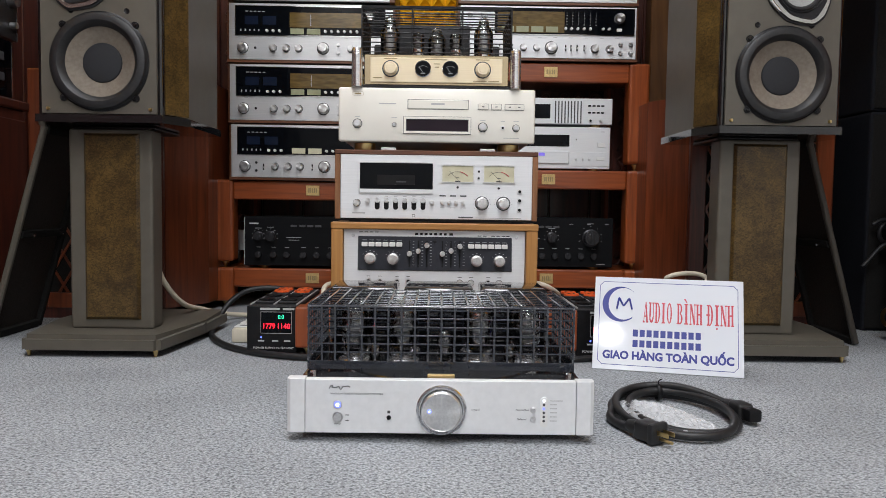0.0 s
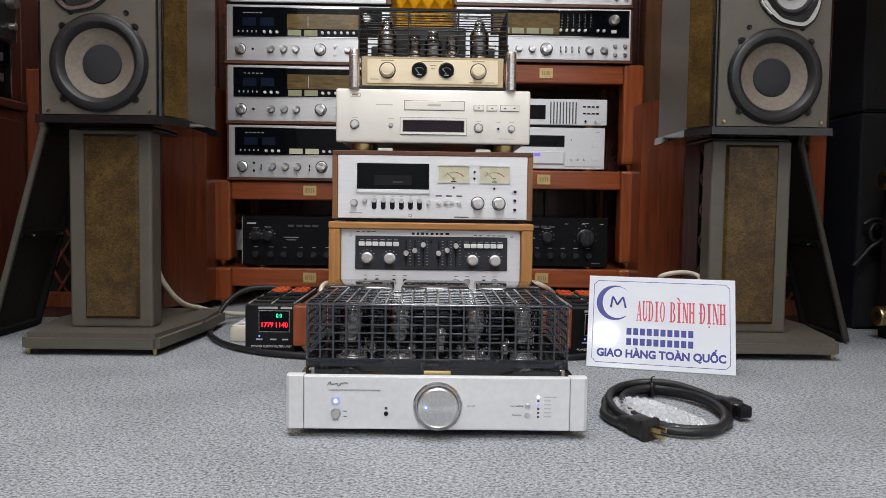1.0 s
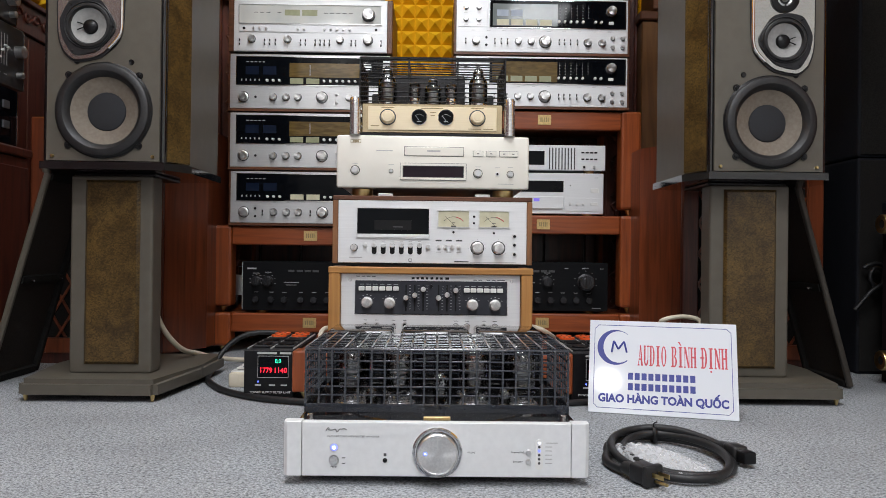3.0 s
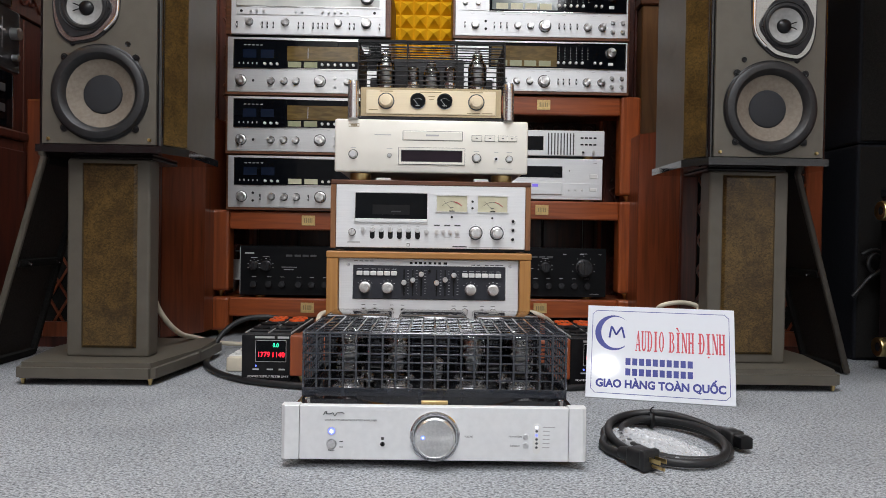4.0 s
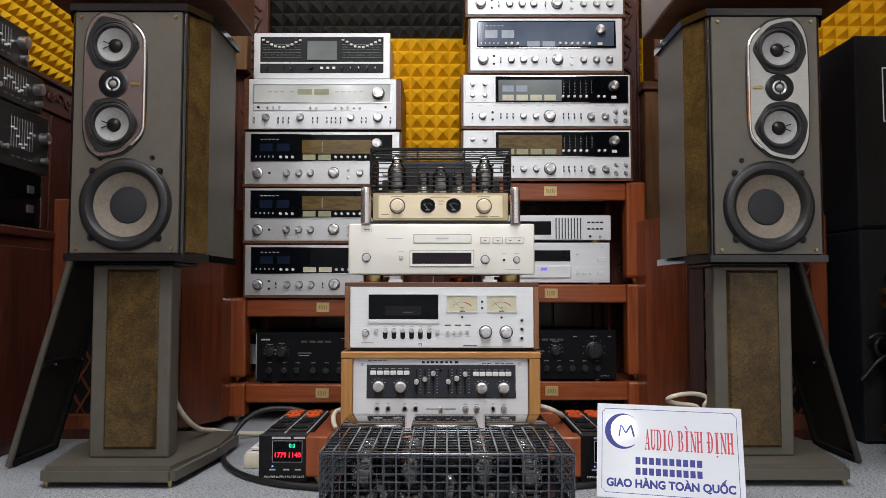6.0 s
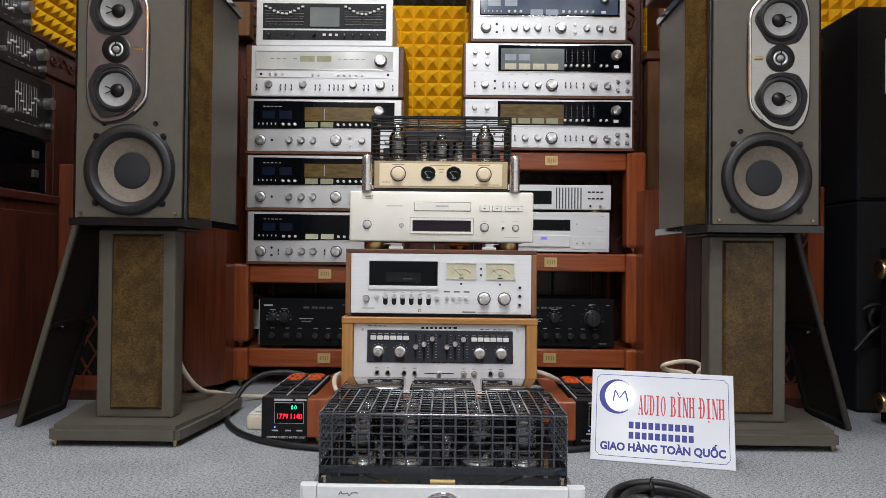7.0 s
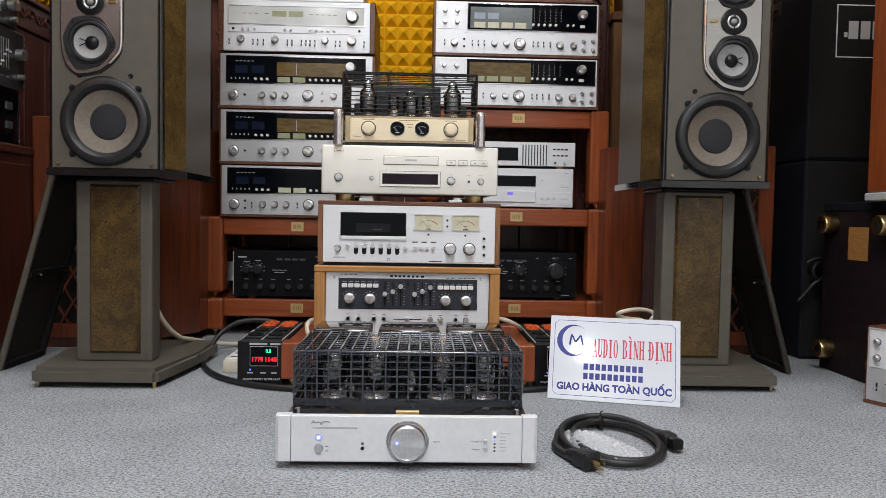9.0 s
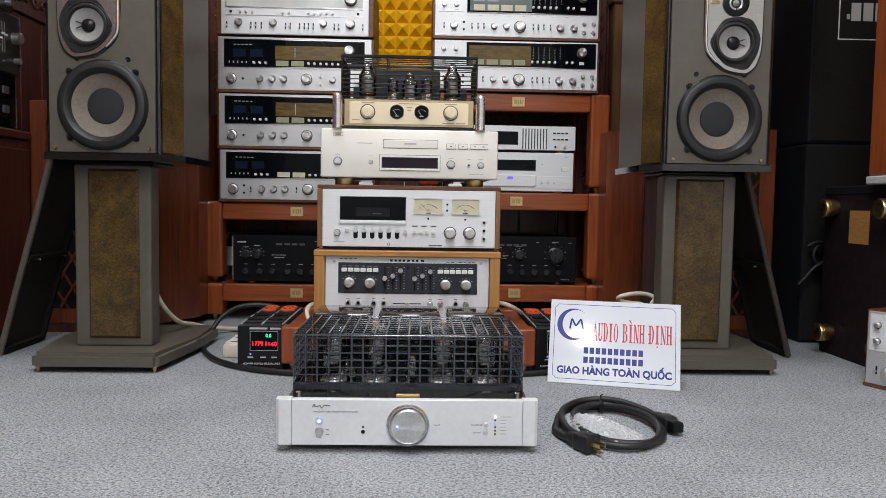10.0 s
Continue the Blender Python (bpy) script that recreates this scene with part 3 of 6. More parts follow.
def tall_speaker(x, y, out, label):
    """out: -1 or 1, the side to which the mid and treble drivers are shifted."""
    z0, z1 = 0.535, 1.112
    t = thing("loudspeaker", x, y, z0, label, "loudspeaker", "pair of tall loudspeakers")
    h = z1 - z0
    hw, bw, d = 0.127, 0.168, 0.30
    fw = hw + 0.009 + (bw - hw - 0.009) * 0.49
    plan = [(-fw, 0.045), (fw, 0.045), (bw, 0.075), (bw, d), (-bw, d), (-bw, 0.075)]
    part("body", prism(plan, 0.0, h, plane="xy"), TAUPE, t)
    part("front_baffle", holed([(-hw + 0.001, 0.002), (hw - 0.001, 0.002), (hw - 0.001, h - 0.002), (-hw + 0.001, h - 0.002)], [(0.002, 0.115, 0.088), (out * 0.031, 0.304, 0.042), (out * 0.031, 0.494, 0.042)], -0.004, 0.0118), TAUPE, t)
    for s in (-1, 1):
        bm = lathe([(0, 0.0), (0.008, 0.0), (0.008, h), (0, h)], 16, "z")
        part("edge_post", bm, GLOSS, t, "glossy black corner post", (s * (hw + 0.003), 0.010, 0), True)
        a, b = Vector((s * (hw + 0.009), 0.016, 0)), Vector((s * bw, 0.075, 0))
        nrm = Vector((s * 0.86, -0.5, 0)) * 0.003
        bm = prism([(a.x, a.y), (a.x + nrm.x, a.y + nrm.y), (b.x + nrm.x, b.y + nrm.y), (b.x, b.y)], 0.004, h - 0.004, plane="xy")
        part("burl_panel", bm, BURL, t, "lacquered burl veneer strip")
    for zz, k in ((-0.018, "bottom_plate"), (h, "top_plate")):
        pl = [(-hw - 0.012, -0.008), (hw + 0.012, -0.008), (bw + 0.008, 0.07), (bw + 0.008, d + 0.006), (-bw - 0.008, d + 0.006), (-bw - 0.008, 0.07)]
        part(k, prism(pl, zz + 0.0005, zz + 0.0175, plane="xy"), GLOSS, t, "glossy black plate")
    # woofer
    driver(t, "woofer", 0.002, -0.004, 0.115,
           [(0.109, 0.0), (0.109, -0.003), (0.105, -0.006), (0.100, -0.006), (0.098, 0.0)],
           [(0.106, -0.006), (0.103, -0.012), (0.097, -0.015), (0.088, -0.0145), (0.081, -0.009), (0.076, 0.002)],
           [(0.0765, 0.001), (0.069, 0.004), (0.056, 0.009), (0.043, 0.0145)],
           [(0, 0.0075), (0.018, 0.0078), (0.036, 0.0095), (0.042, 0.0115), (0.044, 0.0142)], CONE, 4, 0.1115)
    # mid and treble plate
    mx = out * 0.031
    o = lambda pts: [(mx + out * u, v) for u, v in pts]
    plate = o(rounded([(-0.072, 0.283), (-0.024, 0.236), (0.032, 0.226), (0.056, 0.246), (0.070, 0.287), (0.070, 0.511), (0.056, 0.552), (0.032, 0.572), (-0.024, 0.562), (-0.072, 0.515)]))
    mid = Vector((sum(p[0] for p in plate) / len(plate), sum(p[1] for p in plate) / len(plate)))
    outer = [((p[0] - mid.x) * 1.07 + mid.x, (p[1] - mid.y) * 1.028 + mid.y) for p in plate]
    mids = [(mx, 0.304, 0.042), (mx, 0.494, 0.042)]
    part("mid_plate_rim", holed(outer, mids, -0.0075, -0.004), MATT, t, "dark grey rim")
    part("mid_plate", holed(plate, mids, -0.011, -0.0076), PLATE, t, "polished bronze-grey metal plate")
    edge = o([(-0.044, 0.2545), (-0.056, 0.266), (-0.0715, 0.284), (-0.0725, 0.31), (-0.0725, 0.35), (-0.0725, 0.45), (-0.0725, 0.488), (-0.0715, 0.514), (-0.056, 0.532), (-0.044, 0.5435)])
    tube([(u, -0.0095, v) for u, v in edge], 0.0042, CHROME, "plate_edge", t, "polished plate edge")
    shield = rounded([(0.044, 0.056), (0.010, 0.063), (-0.030, 0.057), (-0.062, 0.004), (-0.056, -0.017), (-0.021, -0.058), (0.034, -0.070), (0.058, -0.030), (0.066, 0.012)])
    for zz, flip in ((0.304, 1), (0.494, -1)):
        outl = [(out * u, flip * v) for u, v in shield]
        m = part("midrange", holed(outl, [(0, 0, 0.0415)], -0.0035, 0.0), MATT, t, "", (mx, -0.0112, zz))
        part("surround", lathe([(0.0545, -0.0036), (0.0525, -0.0062), (0.0505, -0.0042), (0.0475, -0.0075), (0.043, -0.0075), (0.0395, -0.001)], 40), RUBBER, m, "black surround", smooth=True)
        part("cone", lathe([(0.040, -0.001), (0.030, 0.0035), (0.016, 0.009)], 40), GREYCONE, m, "pale grey paper cone", smooth=True)
        part("phase_plug", lathe([(0, -0.002), (0.008, -0.0012), (0.0145, 0.003), (0.0168, 0.009)], 28), BLACK, m, "black domed plug", smooth=True)
        for vz in (0.006, -0.007):
            tube([(out * 0.013, 0.002, vz * 0.5), (out * 0.020, -0.001, vz), (out * 0.026, 0.001, vz * 1.3)], 0.0013, BLACK, "lead_wire", m, res=4)
        for u, v in ((-0.055, -0.003), (0.040, 0.047), (0.036, -0.058)):
            part("screw", lathe([(0, -0.0018), (0.0025, -0.0018), (0.003, 0)], 12), BLACK, m, "", (out * u, -0.0035, flip * v), True)
    tw = part("tweeter", lathe([(0.033, 0.0), (0.033, -0.003), (0.030, -0.0045), (0.019, -0.0045), (0.017, -0.001)], 40), BLACK, t, "", (mx, -0.0112, 0.400), True)
    part("waveguide", lathe([(0.0172, -0.002), (0.0150, -0.003), (0.0125, -0.001)], 32), RSILVER, tw, "satin ring", smooth=True)
    part("dome_seat", lathe([(0.0126, -0.0008), (0.006, 0.0)], 32), RUBBER, tw, smooth=True)
    part("dome", lathe([(0, -0.0075), (0.004, -0.0068), (0.0066, -0.004), (0.0078, -0.0005)], 24), GREYCONE, tw, "silver dome", smooth=True)
    for s in (-1, 1):
        part("bridge", box(-0.0012, 0.0012, -0.006, -0.0045, min(s * 0.009, s * 0.019), max(s * 0.009, s * 0.019)), BLACK, tw)
    part("nameplate", box(-0.011, 0.011, -0.0018, 0.0, -0.0034, 0.0034, 0.0016, 2), BRASS, t, "small brass nameplate", (mx - out * 0.052, -0.0112, 0.400))
    for sx, sz in ((-1, 0.012), (1, 0.012), (-1, h - 0.014), (1, h - 0.014)):
        part("grille_pin", lathe([(0, -0.005), (0.003, -0.005), (0.004, -0.003), (0.0042, 0)], 14), BRASS, t, "small brass pin", (sx * 0.112, -0.004, sz), True)
    for sx in (-0.06, 0.062):
        part("bolt_hole", lathe([(0, -0.0006), (0.0045, -0.0006), (0.006, -0.0016), (0.0065, 0)], 16), BLACK, t, "", (sx, -0.004, 0.225), True)
    return t


def speaker_stand(x, y, col, label, inlay=0.0):
    """col: how far the column stands from the base's centre line."""
    t = thing("speaker_stand", x, y, 0, label, "speaker stand", "pair of speaker stands")
    base = [(-0.152, -0.035), (0.152, -0.035), (0.182, 0.20), (0.182, 0.40), (-0.182, 0.40), (-0.182, 0.20)]
    bm = prism(base, 0.016, 0.050, plane="xy")
    bmesh.ops.bevel(bm, geom=[e for e in bm.edges if any(v.co.z > 0.04 for v in e.verts)], offset=0.011, segments=4, clamp_overlap=True, affect="EDGES")
    part("base", bm, TAUPE, t, smooth=True)
    for fx, fy in ((-0.14, -0.02), (0.14, -0.02), (-0.16, 0.36), (0.16, 0.36)):
        part("spike_foot", lathe([(0, 0.0), (0.003, 0.001), (0.0055, 0.012), (0.0055, 0.0162)], 16, "z"), BRASS, t, "brass spike foot", (fx, fy, 0), True)
    part("column", box(col - 0.0955, col + 0.0955, 0.055, 0.115, 0.0495, 0.510, 0.006, 3), TAUPE, t)
    bu = col + inlay
    bm = prism([(bu - 0.063, 0.072), (bu + 0.063, 0.072), (bu + 0.063, 0.499), (bu - 0.063, 0.499)], 0.047, 0.0552)
    bmesh.ops.bevel(bm, geom=[e for e in bm.edges if all(v.co.y < 0.05 for v in e.verts)], offset=0.006, segments=1, affect="EDGES")
    part("burl_panel", bm, BURL, t, "burl veneer inlay with bevelled edges")
    part("neck", box(col - 0.095, col + 0.095, 0.07, 0.24, 0.5102, 0.517, 0.002, 1), BLACK, t)
    return t


def leaning_grille(x, y, out, label):
    """A cloth-covered grille frame that stands on edge and leans against the loudspeaker."""
    t = thing("speaker_grille", x, y, 0, label, "speaker grille", "pair of grilles")
    L, d, th = 0.545, 0.23, 0.018
    lean = math.atan2(0.14, 0.51)
    m = Matrix.Rotation(-out * lean, 4, "Y")
    def leaned(bm):
        bm.transform(m)
        return bm
    part("front_rail", leaned(box(-th * 0.4, th * 0.4, 0, 0.014, 0.004, L, 0.003, 1)), TAUPE if out < 0 else DARK_TAUPE, t)
    part("rear_rail", leaned(box(-th / 2, th / 2, d - 0.018, d, 0.004, L, 0.003, 1)), CLOTH, t)
    for z in (0.004, 0.262, L - 0.018):
        part("cross_rail", leaned(box(-th / 2, th / 2, 0.018, d - 0.018, z, z + 0.018)), CLOTH, t)
    part("cloth", leaned(box(out * th * 0.2, out * th * 0.45, 0.012, d - 0.012, 0.02, L - 0.018)), GRILLE_CLOTH, t, "brown-black grille cloth")
    for yy in (0.05, 0.19):
        bm = lathe([(0, -0.013), (0.004, -0.012), (0.005, 0), (0.004, 0.012), (0, 0.013)], 12, "x", at=(0, 0, 0))
        ob = part("peg", leaned(bm), CHROME, t, "bright metal peg")
        ob.location = m @ Vector((-out * th / 2, yy, 0.272))
    return t


def speaker_on_top(x, y, z, out, label):
    t = thing("shelf_speaker", x, y, z, label, "loudspeaker", "boxes on the loudspeakers")
    for fx in (-0.1, 0.1):
        for fy in (0.12, 0.29):
            part("foot", box(fx - 0.015, fx + 0.015, fy - 0.015, fy + 0.015, 0.0, 0.045, 0.002, 1), BLACK, t)
    part("cabinet", box(-0.225, 0.225, 0.0, 0.335, 0.045, 0.345, 0.004, 1), WALNUT, t)
    part("front_grille", box(-0.21, 0.21, -0.012, 0.0, 0.06, 0.33, 0.003, 1), CLOTH, t, "black cloth front")
    return t


LX, LY, RX, RY = -0.557, 1.842, 0.963, 1.872
tall_speaker(LX, LY, -1, "tall taupe loudspeaker with burl sides on a stand")
tall_speaker(RX, RY, 1, "tall taupe loudspeaker with burl sides on a stand")
speaker_stand(-0.572, LY, 0.012, "taupe wooden speaker stand with burl inlay", 0.004)
speaker_stand(0.977, RY, -0.031, "taupe wooden speaker stand with burl inlay")
leaning_grille(-0.905, 1.99, -1, "dark cloth grille frame leaning against the speaker stand")
leaning_grille(1.274, 2.06, 1, "dark cloth grille frame leaning against the speaker stand")
speaker_on_top(-0.578, 1.86, 1.1305, -1, "brown wooden box loudspeaker lying on the tall loudspeaker")
speaker_on_top(0.99, 1.885, 1.1305, 1, "brown wooden box loudspeaker lying on the tall loudspeaker")


# ---- vintage cabinets behind the stands ----
def lattice_cabinet(x0, x1, y, z1, inner, label):
    """inner: 1 when the wide plain stile is at the x1 side, -1 when at the x0 side."""
    w = x1 - x0
    t = thing("lattice_cabinet", (x0 + x1) / 2, y, 0, label, "cabinet speaker", "lattice cabinets")
    wide, slim = 0.05, 0.05
    a = -w / 2 + (slim if inner > 0 else wide)
    b = w / 2 - (wide if inner > 0 else slim)
    ex, ey = 0.083, 0.14
    plan = [(-w / 2, 0.02), (w / 2, 0.02), (w / 2 + ex, 0.02 + ey), (w / 2 + ex, 0.40), (-w / 2, 0.40)]
    if inner < 0:
        plan = [(-u, v) for u, v in reversed(plan)]
    part("carcass", prism(plan, 0.03, z1, plane="xy"), DARK_CHERRY, t)
    # inner stile in darker mahogany paints in the shade band beside the chamfer
    part("stile", box(-w / 2, a, 0.0, 0.02, 0.03, z1, 0.004, 1), DARK_CHERRY if inner > 0 else MAHOGANY, t)
    part("stile", box(b, w / 2, 0.0, 0.02, 0.03, z1, 0.004, 1), MAHOGANY if inner > 0 else DARK_CHERRY, t)
    part("rail", box(a, b, 0.0, 0.02, z1 - 0.06, z1, 0.003, 1), DARK_CHERRY, t)
    part("rail", box(a, b, 0.0, 0.02, 0.03, 0.075, 0.003, 1), DARK_CHERRY, t)
    part("plinth", box(-w / 2 + 0.01, w / 2 - 0.01, 0.01, 0.38, 0.0, 0.03), MAHOGANY, t)
    part("cloth", box(a, b, 0.0165, 0.0198, 0.076, z1 - 0.061), CLOTH, t, "dark speaker cloth")
    step, za, zb = 0.055, 0.076, z1 - 0.061
    for s in (-1, 1):
        n = int((b - a + (zb - za) * 0.6) / step) + 2
        for i in range(n):
            u0 = a + i * step - ((zb - za) * 0.6 if s > 0 else 0)
            p, q = (u0, za), (u0 + s * (zb - za) * 0.6, zb)
            # keep the slat inside the frame
            k0 = max(0.0, min(1.0, ((a if s > 0 else b) - p[0]) / (q[0] - p[0])))
            k1 = max(0.0, min(1.0, ((b if s > 0 else a) - p[0]) / (q[0] - p[0])))
            if k1 - k0 < 0.03:
                continue
            f = lambda k: (p[0] + k * (q[0] - p[0]), p[1] + k * (q[1] - p[1]))
            (ua, va), (ub, vb) = f(k0), f(k1)
            yy = 0.006 if s > 0 else 0.011
            part("lattice_slat", prism([(ua - 0.004, va), (ua + 0.004, va), (ub + 0.004, vb), (ub - 0.004, vb)], yy, yy + 0.005), DARK_CHERRY, t)
    return t


lattice_cabinet(-1.0, -0.61, 2.352, 0.726, 1, "red-brown wooden cabinet with a diamond lattice front")
lattice_cabinet(0.93, 1.355, 2.355, 0.679, -1, "red-brown wooden cabinet with a diamond lattice front")


# ---- spiked wooden racks ----
def rack_tier(parent, x0, x1, y0, y1, ztop, zbot, rail=0.062, post=0.068, badge=None, edge=0.009):
    """One tier: a board, front and side rails, four posts down to zbot, each with a metal cone."""
    tier = part("tier_board", box(x0 + 0.004, x1 - 0.004, y0 + 0.012, y1, ztop - 0.03, ztop - 0.004, 0.002, 1), CHERRY, parent)
    part("front_rail", box(x0 + post, x1 - post, y0, y0 + 0.03, ztop - rail, ztop, 0.005, 2), CHERRY, tier)
    for xa, ya in ((x0, y0 - 0.006), (x1 - post, y0 - 0.006), (x0, y1 - post), (x1 - post, y1 - post)):
        bm = box(xa, xa + post, ya, ya + post, zbot + 0.02, ztop + 0.002, edge, 2)
        part("post", bm, CHERRY_UP, tier)
        part("cone_foot", lathe([(0, zbot - 0.003), (0.003, zbot - 0.002), (0.009, zbot + 0.012), (0.013, zbot + 0.0195), (0.013, zbot + 0.0205)], 18, "z", at=(xa + post / 2, ya + post / 2, 0)), BRASS, tier, "turned metal cone", smooth=True)
    if badge is not None:
        part("badge", box(badge - 0.022, badge + 0.022, y0 - 0.003, y0, ztop - rail * 0.75, ztop - rail * 0.22, 0.0008, 1), BADGE, tier, "small brass badge")
        for k, (u, w2) in enumerate(((-0.012, 0.004), (-0.006, 0.003), (0.0, 0.003), (0.006, 0.004), (0.012, 0.003))):
            part("badge_mark", box(badge + u - w2 / 2, badge + u + w2 / 2, y0 - 0.0036, y0 - 0.003, ztop - rail * 0.60, ztop - rail * 0.36), GOLD_INK, tier)
    return tier


def rack(x0, x1, y0, y1, tiers, badge, label):
    t = thing("audio_rack", 0, 0, 0, label, "audio rack", "wooden audio racks")
    z = 0.0
    for ztop in tiers:
        rack_tier(t, x0, x1, y0, y1, ztop, z + 0.003, badge=badge)
        z = ztop
    return t


RACK_Y = 2.615
rack(-0.545, 0.115, RACK_Y, 3.0, (0.132, 0.420), -0.218, "cherry-wood audio rack on metal cones under the receivers")
rack(0.21, 0.88, RACK_Y + 0.01, 3.0, (0.140, 0.468, 0.817), 0.555, "tall cherry-wood audio rack on metal cones")
rack_y = 1.835
low = thing("amplifier_stand", 0, 0, 0, "low cherry-wood amplifier stand under the stacked components", "audio rack")
rack_tier(low, -0.1245, 0.507, rack_y, 2.22, 0.113, 0.003, rail=0.055, post=0.052, edge=0.004)


# ---- tube amplifier in front ----
def bent_strip(w, t, y0, y1, zb, z1, r):
    """A flat strip that rises at y0, turns over a rounded corner and runs back to y1."""
    path = [(y0, zb, -1.0, 0.0)]
    for k in range(6):
        a = k * math.pi / 10
        path.append((y0 + r - r * math.cos(a), z1 - r + r * math.sin(a), -math.cos(a), math.sin(a)))
    path.append((y1, z1, 0.0, 1.0))
    bm = bmesh.new()
    rows = [[bm.verts.new((sx * w / 2, y + ny * d, z + nz * d)) for sx, d in ((-1, -t / 2), (-0.8, t / 2), (0.8, t / 2), (1, -t / 2))] for y, z, ny, nz in path]
    for p, q in zip(rows, rows[1:]):
        for k in range(4):
            bm.faces.new((p[k], p[(k + 1) % 4], q[(k + 1) % 4], q[k]))
    bm.faces.new(rows[0])
    bm.faces.new(rows[-1][::-1])
    return bm


def bars_cage(parent, x0, x1, y0, y1, z0, z1, band, nv, nh, nd, mat, w=0.0036, h=0.0026, t=0.0014):
    """A cage of crossed flat strips, bent over the front edge, on a solid band."""
    part("cage_band", box(x0, x1, y0, y0 + 0.0015, z0, z0 + band, 0.0004, 1), mat, parent)
    part("cage_band", box(x0, x0 + 0.0015, y0 + 0.0016, y1, z0, z0 + band), mat, parent)
    part("cage_band", box(x1 - 0.0015, x1, y0 + 0.0016, y1, z0, z0 + band), mat, parent)
    zb, r = z0 + band, 0.006
    me = finish(bent_strip(w, t, y0, y1, zb, z1, r), "bent_bar", mat, True)
    for i in range(nv):
        part("bent_bar", me, mat, parent, at=(x0 + w / 2 + (x1 - x0 - w) * i / (nv - 1), 0, 0))
    for j in range(nh):
        z = zb + (z1 - zb - 0.008) * (j + 1) / nh
        part("cross_bar", box(x0, x1, y0 + t * 0.55, y0 + t * 1.6, z - h / 2, z + h / 2, 0.0004, 1), mat, parent)
        for xx in (x0, x1):
            part("side_bar", box(xx - t / 2, xx + t / 2, y0 + 0.003, y1, z - h / 2, z + h / 2), mat, parent)
        part("rear_cross_bar", box(x0, x1, y1, y1 + t, z - h / 2, z + h / 2), mat, parent)
    for k in range(nd):
        y = y0 + 0.012 + (y1 - y0 - 0.012) * k / (nd - 1)
        part("top_cross_bar", box(x0, x1, y - h / 2, y + h / 2, z1 - t * 1.7, z1 - t * 0.6, 0.0004, 1), mat, parent)
        for xx in (x0, x1):
            part("side_upright", box(xx - t, xx + t, y - w / 2, y + w / 2, zb, z1 - 0.001), mat, parent)
    for i in range(0, nv, 2):
        x = x0 + (x1 - x0) * i / (nv - 1)
        part("rear_bar", box(x - w / 2, x + w / 2, y1 - t, y1, z0, z1), mat, parent)
    tube([(x0, y0 + 0.002, z1 - 0.0032), (x1, y0 + 0.002, z1 - 0.0032)], 0.0024, mat, "top_edge_rod", parent)


def vacuum_tube(parent, x, y, z, r, h, base_h=0.012, base_mat=BLACK, fat=True):
    b = part("vacuum_tube", lathe([(0, 0), (r * 0.85, 0), (r * 0.9, base_h * 0.2), (r * 0.85, base_h), (0, base_h)], 24, "z"), base_mat, parent, "clear glass vacuum tube", (x, y, z), True)
    g = h - base_h
    prof = [(r * 0.75, 0), (r * 0.96, g * 0.07), (r, g * 0.18), (r, g * 0.58), (r * 0.84, g * 0.69), (r * 0.58, g * 0.76), (r * 0.54, g * 0.88), (r * 0.40, g * 0.96), (r * 0.12, g), (0, g)] if fat else \
        [(r * 0.78, 0), (r * 0.97, g * 0.06), (r, g * 0.2), (r, g * 0.72), (r * 0.93, g * 0.84), (r * 0.72, g * 0.93), (r * 0.4, g * 0.985), (r * 0.1, g), (0, g)]
    part("glass", lathe([(a, c + base_h) for a, c in prof], 32, "z"), GLASS, b, "clear glass envelope", smooth=True)
    aw = r * (0.64 if fat else 0.46)
    bm = box(-aw, aw, -r * 0.3, r * 0.3, base_h + g * 0.14, base_h + g * (0.52 if fat else 0.38), 0.001, 1)
    for k in range(3 if fat else 2):
        box(-aw * 1.08, aw * 1.08, -r * 0.33, r * 0.33, base_h + g * (0.2 + 0.12 * k), base_h + g * (0.215 + 0.12 * k), bm=bm)
    part("anode", bm, TUBE_PLATE if fat else ANODE, b, "grey metal anode" if fat else "blackened metal anode")
    bm = lathe([(0, base_h), (0.0008, base_h), (0.0008, base_h + g * 0.72), (0, base_h + g * 0.72)], 8, "z", at=(-r * 0.4, 0, 0))
    lathe([(0, base_h), (0.0008, base_h), (0.0008, base_h + g * 0.72), (0, base_h + g * 0.72)], 8, "z", bm, (r * 0.4, 0, 0))
    part("support_rod", bm, POST, b, "thin bright rods", smooth=True)
    for v in ((0.11, 0.55) if fat else (0.42,)):
        part("mica_disc", lathe([(0, base_h + g * v), (r * 0.72, base_h + g * v), (r * 0.72, base_h + g * (v + 0.012)), (0, base_h + g * (v + 0.012))], 20, "z"), MICA, b, "pale mica spacer")
    part("getter", lathe([(r * 0.30, base_h + g * 0.955), (r * 0.62, base_h + g * 0.915), (r * 0.86, base_h + g * 0.845)] if not fat else [(r * 0.10, base_h + g * 0.975), (r * 0.40, base_h + g * 0.945), (r * 0.57, base_h + g * 0.875)], 24, "z"), POST, b, "silvered getter", smooth=True)
    part("base_ring", lathe([(r * 0.86, base_h * 0.75), (r * 1.02, base_h * 0.8), (r * 1.02, base_h * 1.05), (r * 0.86, base_h * 1.1)], 28, "z"), CHROME, b, "bright metal collar", smooth=True)
    return b


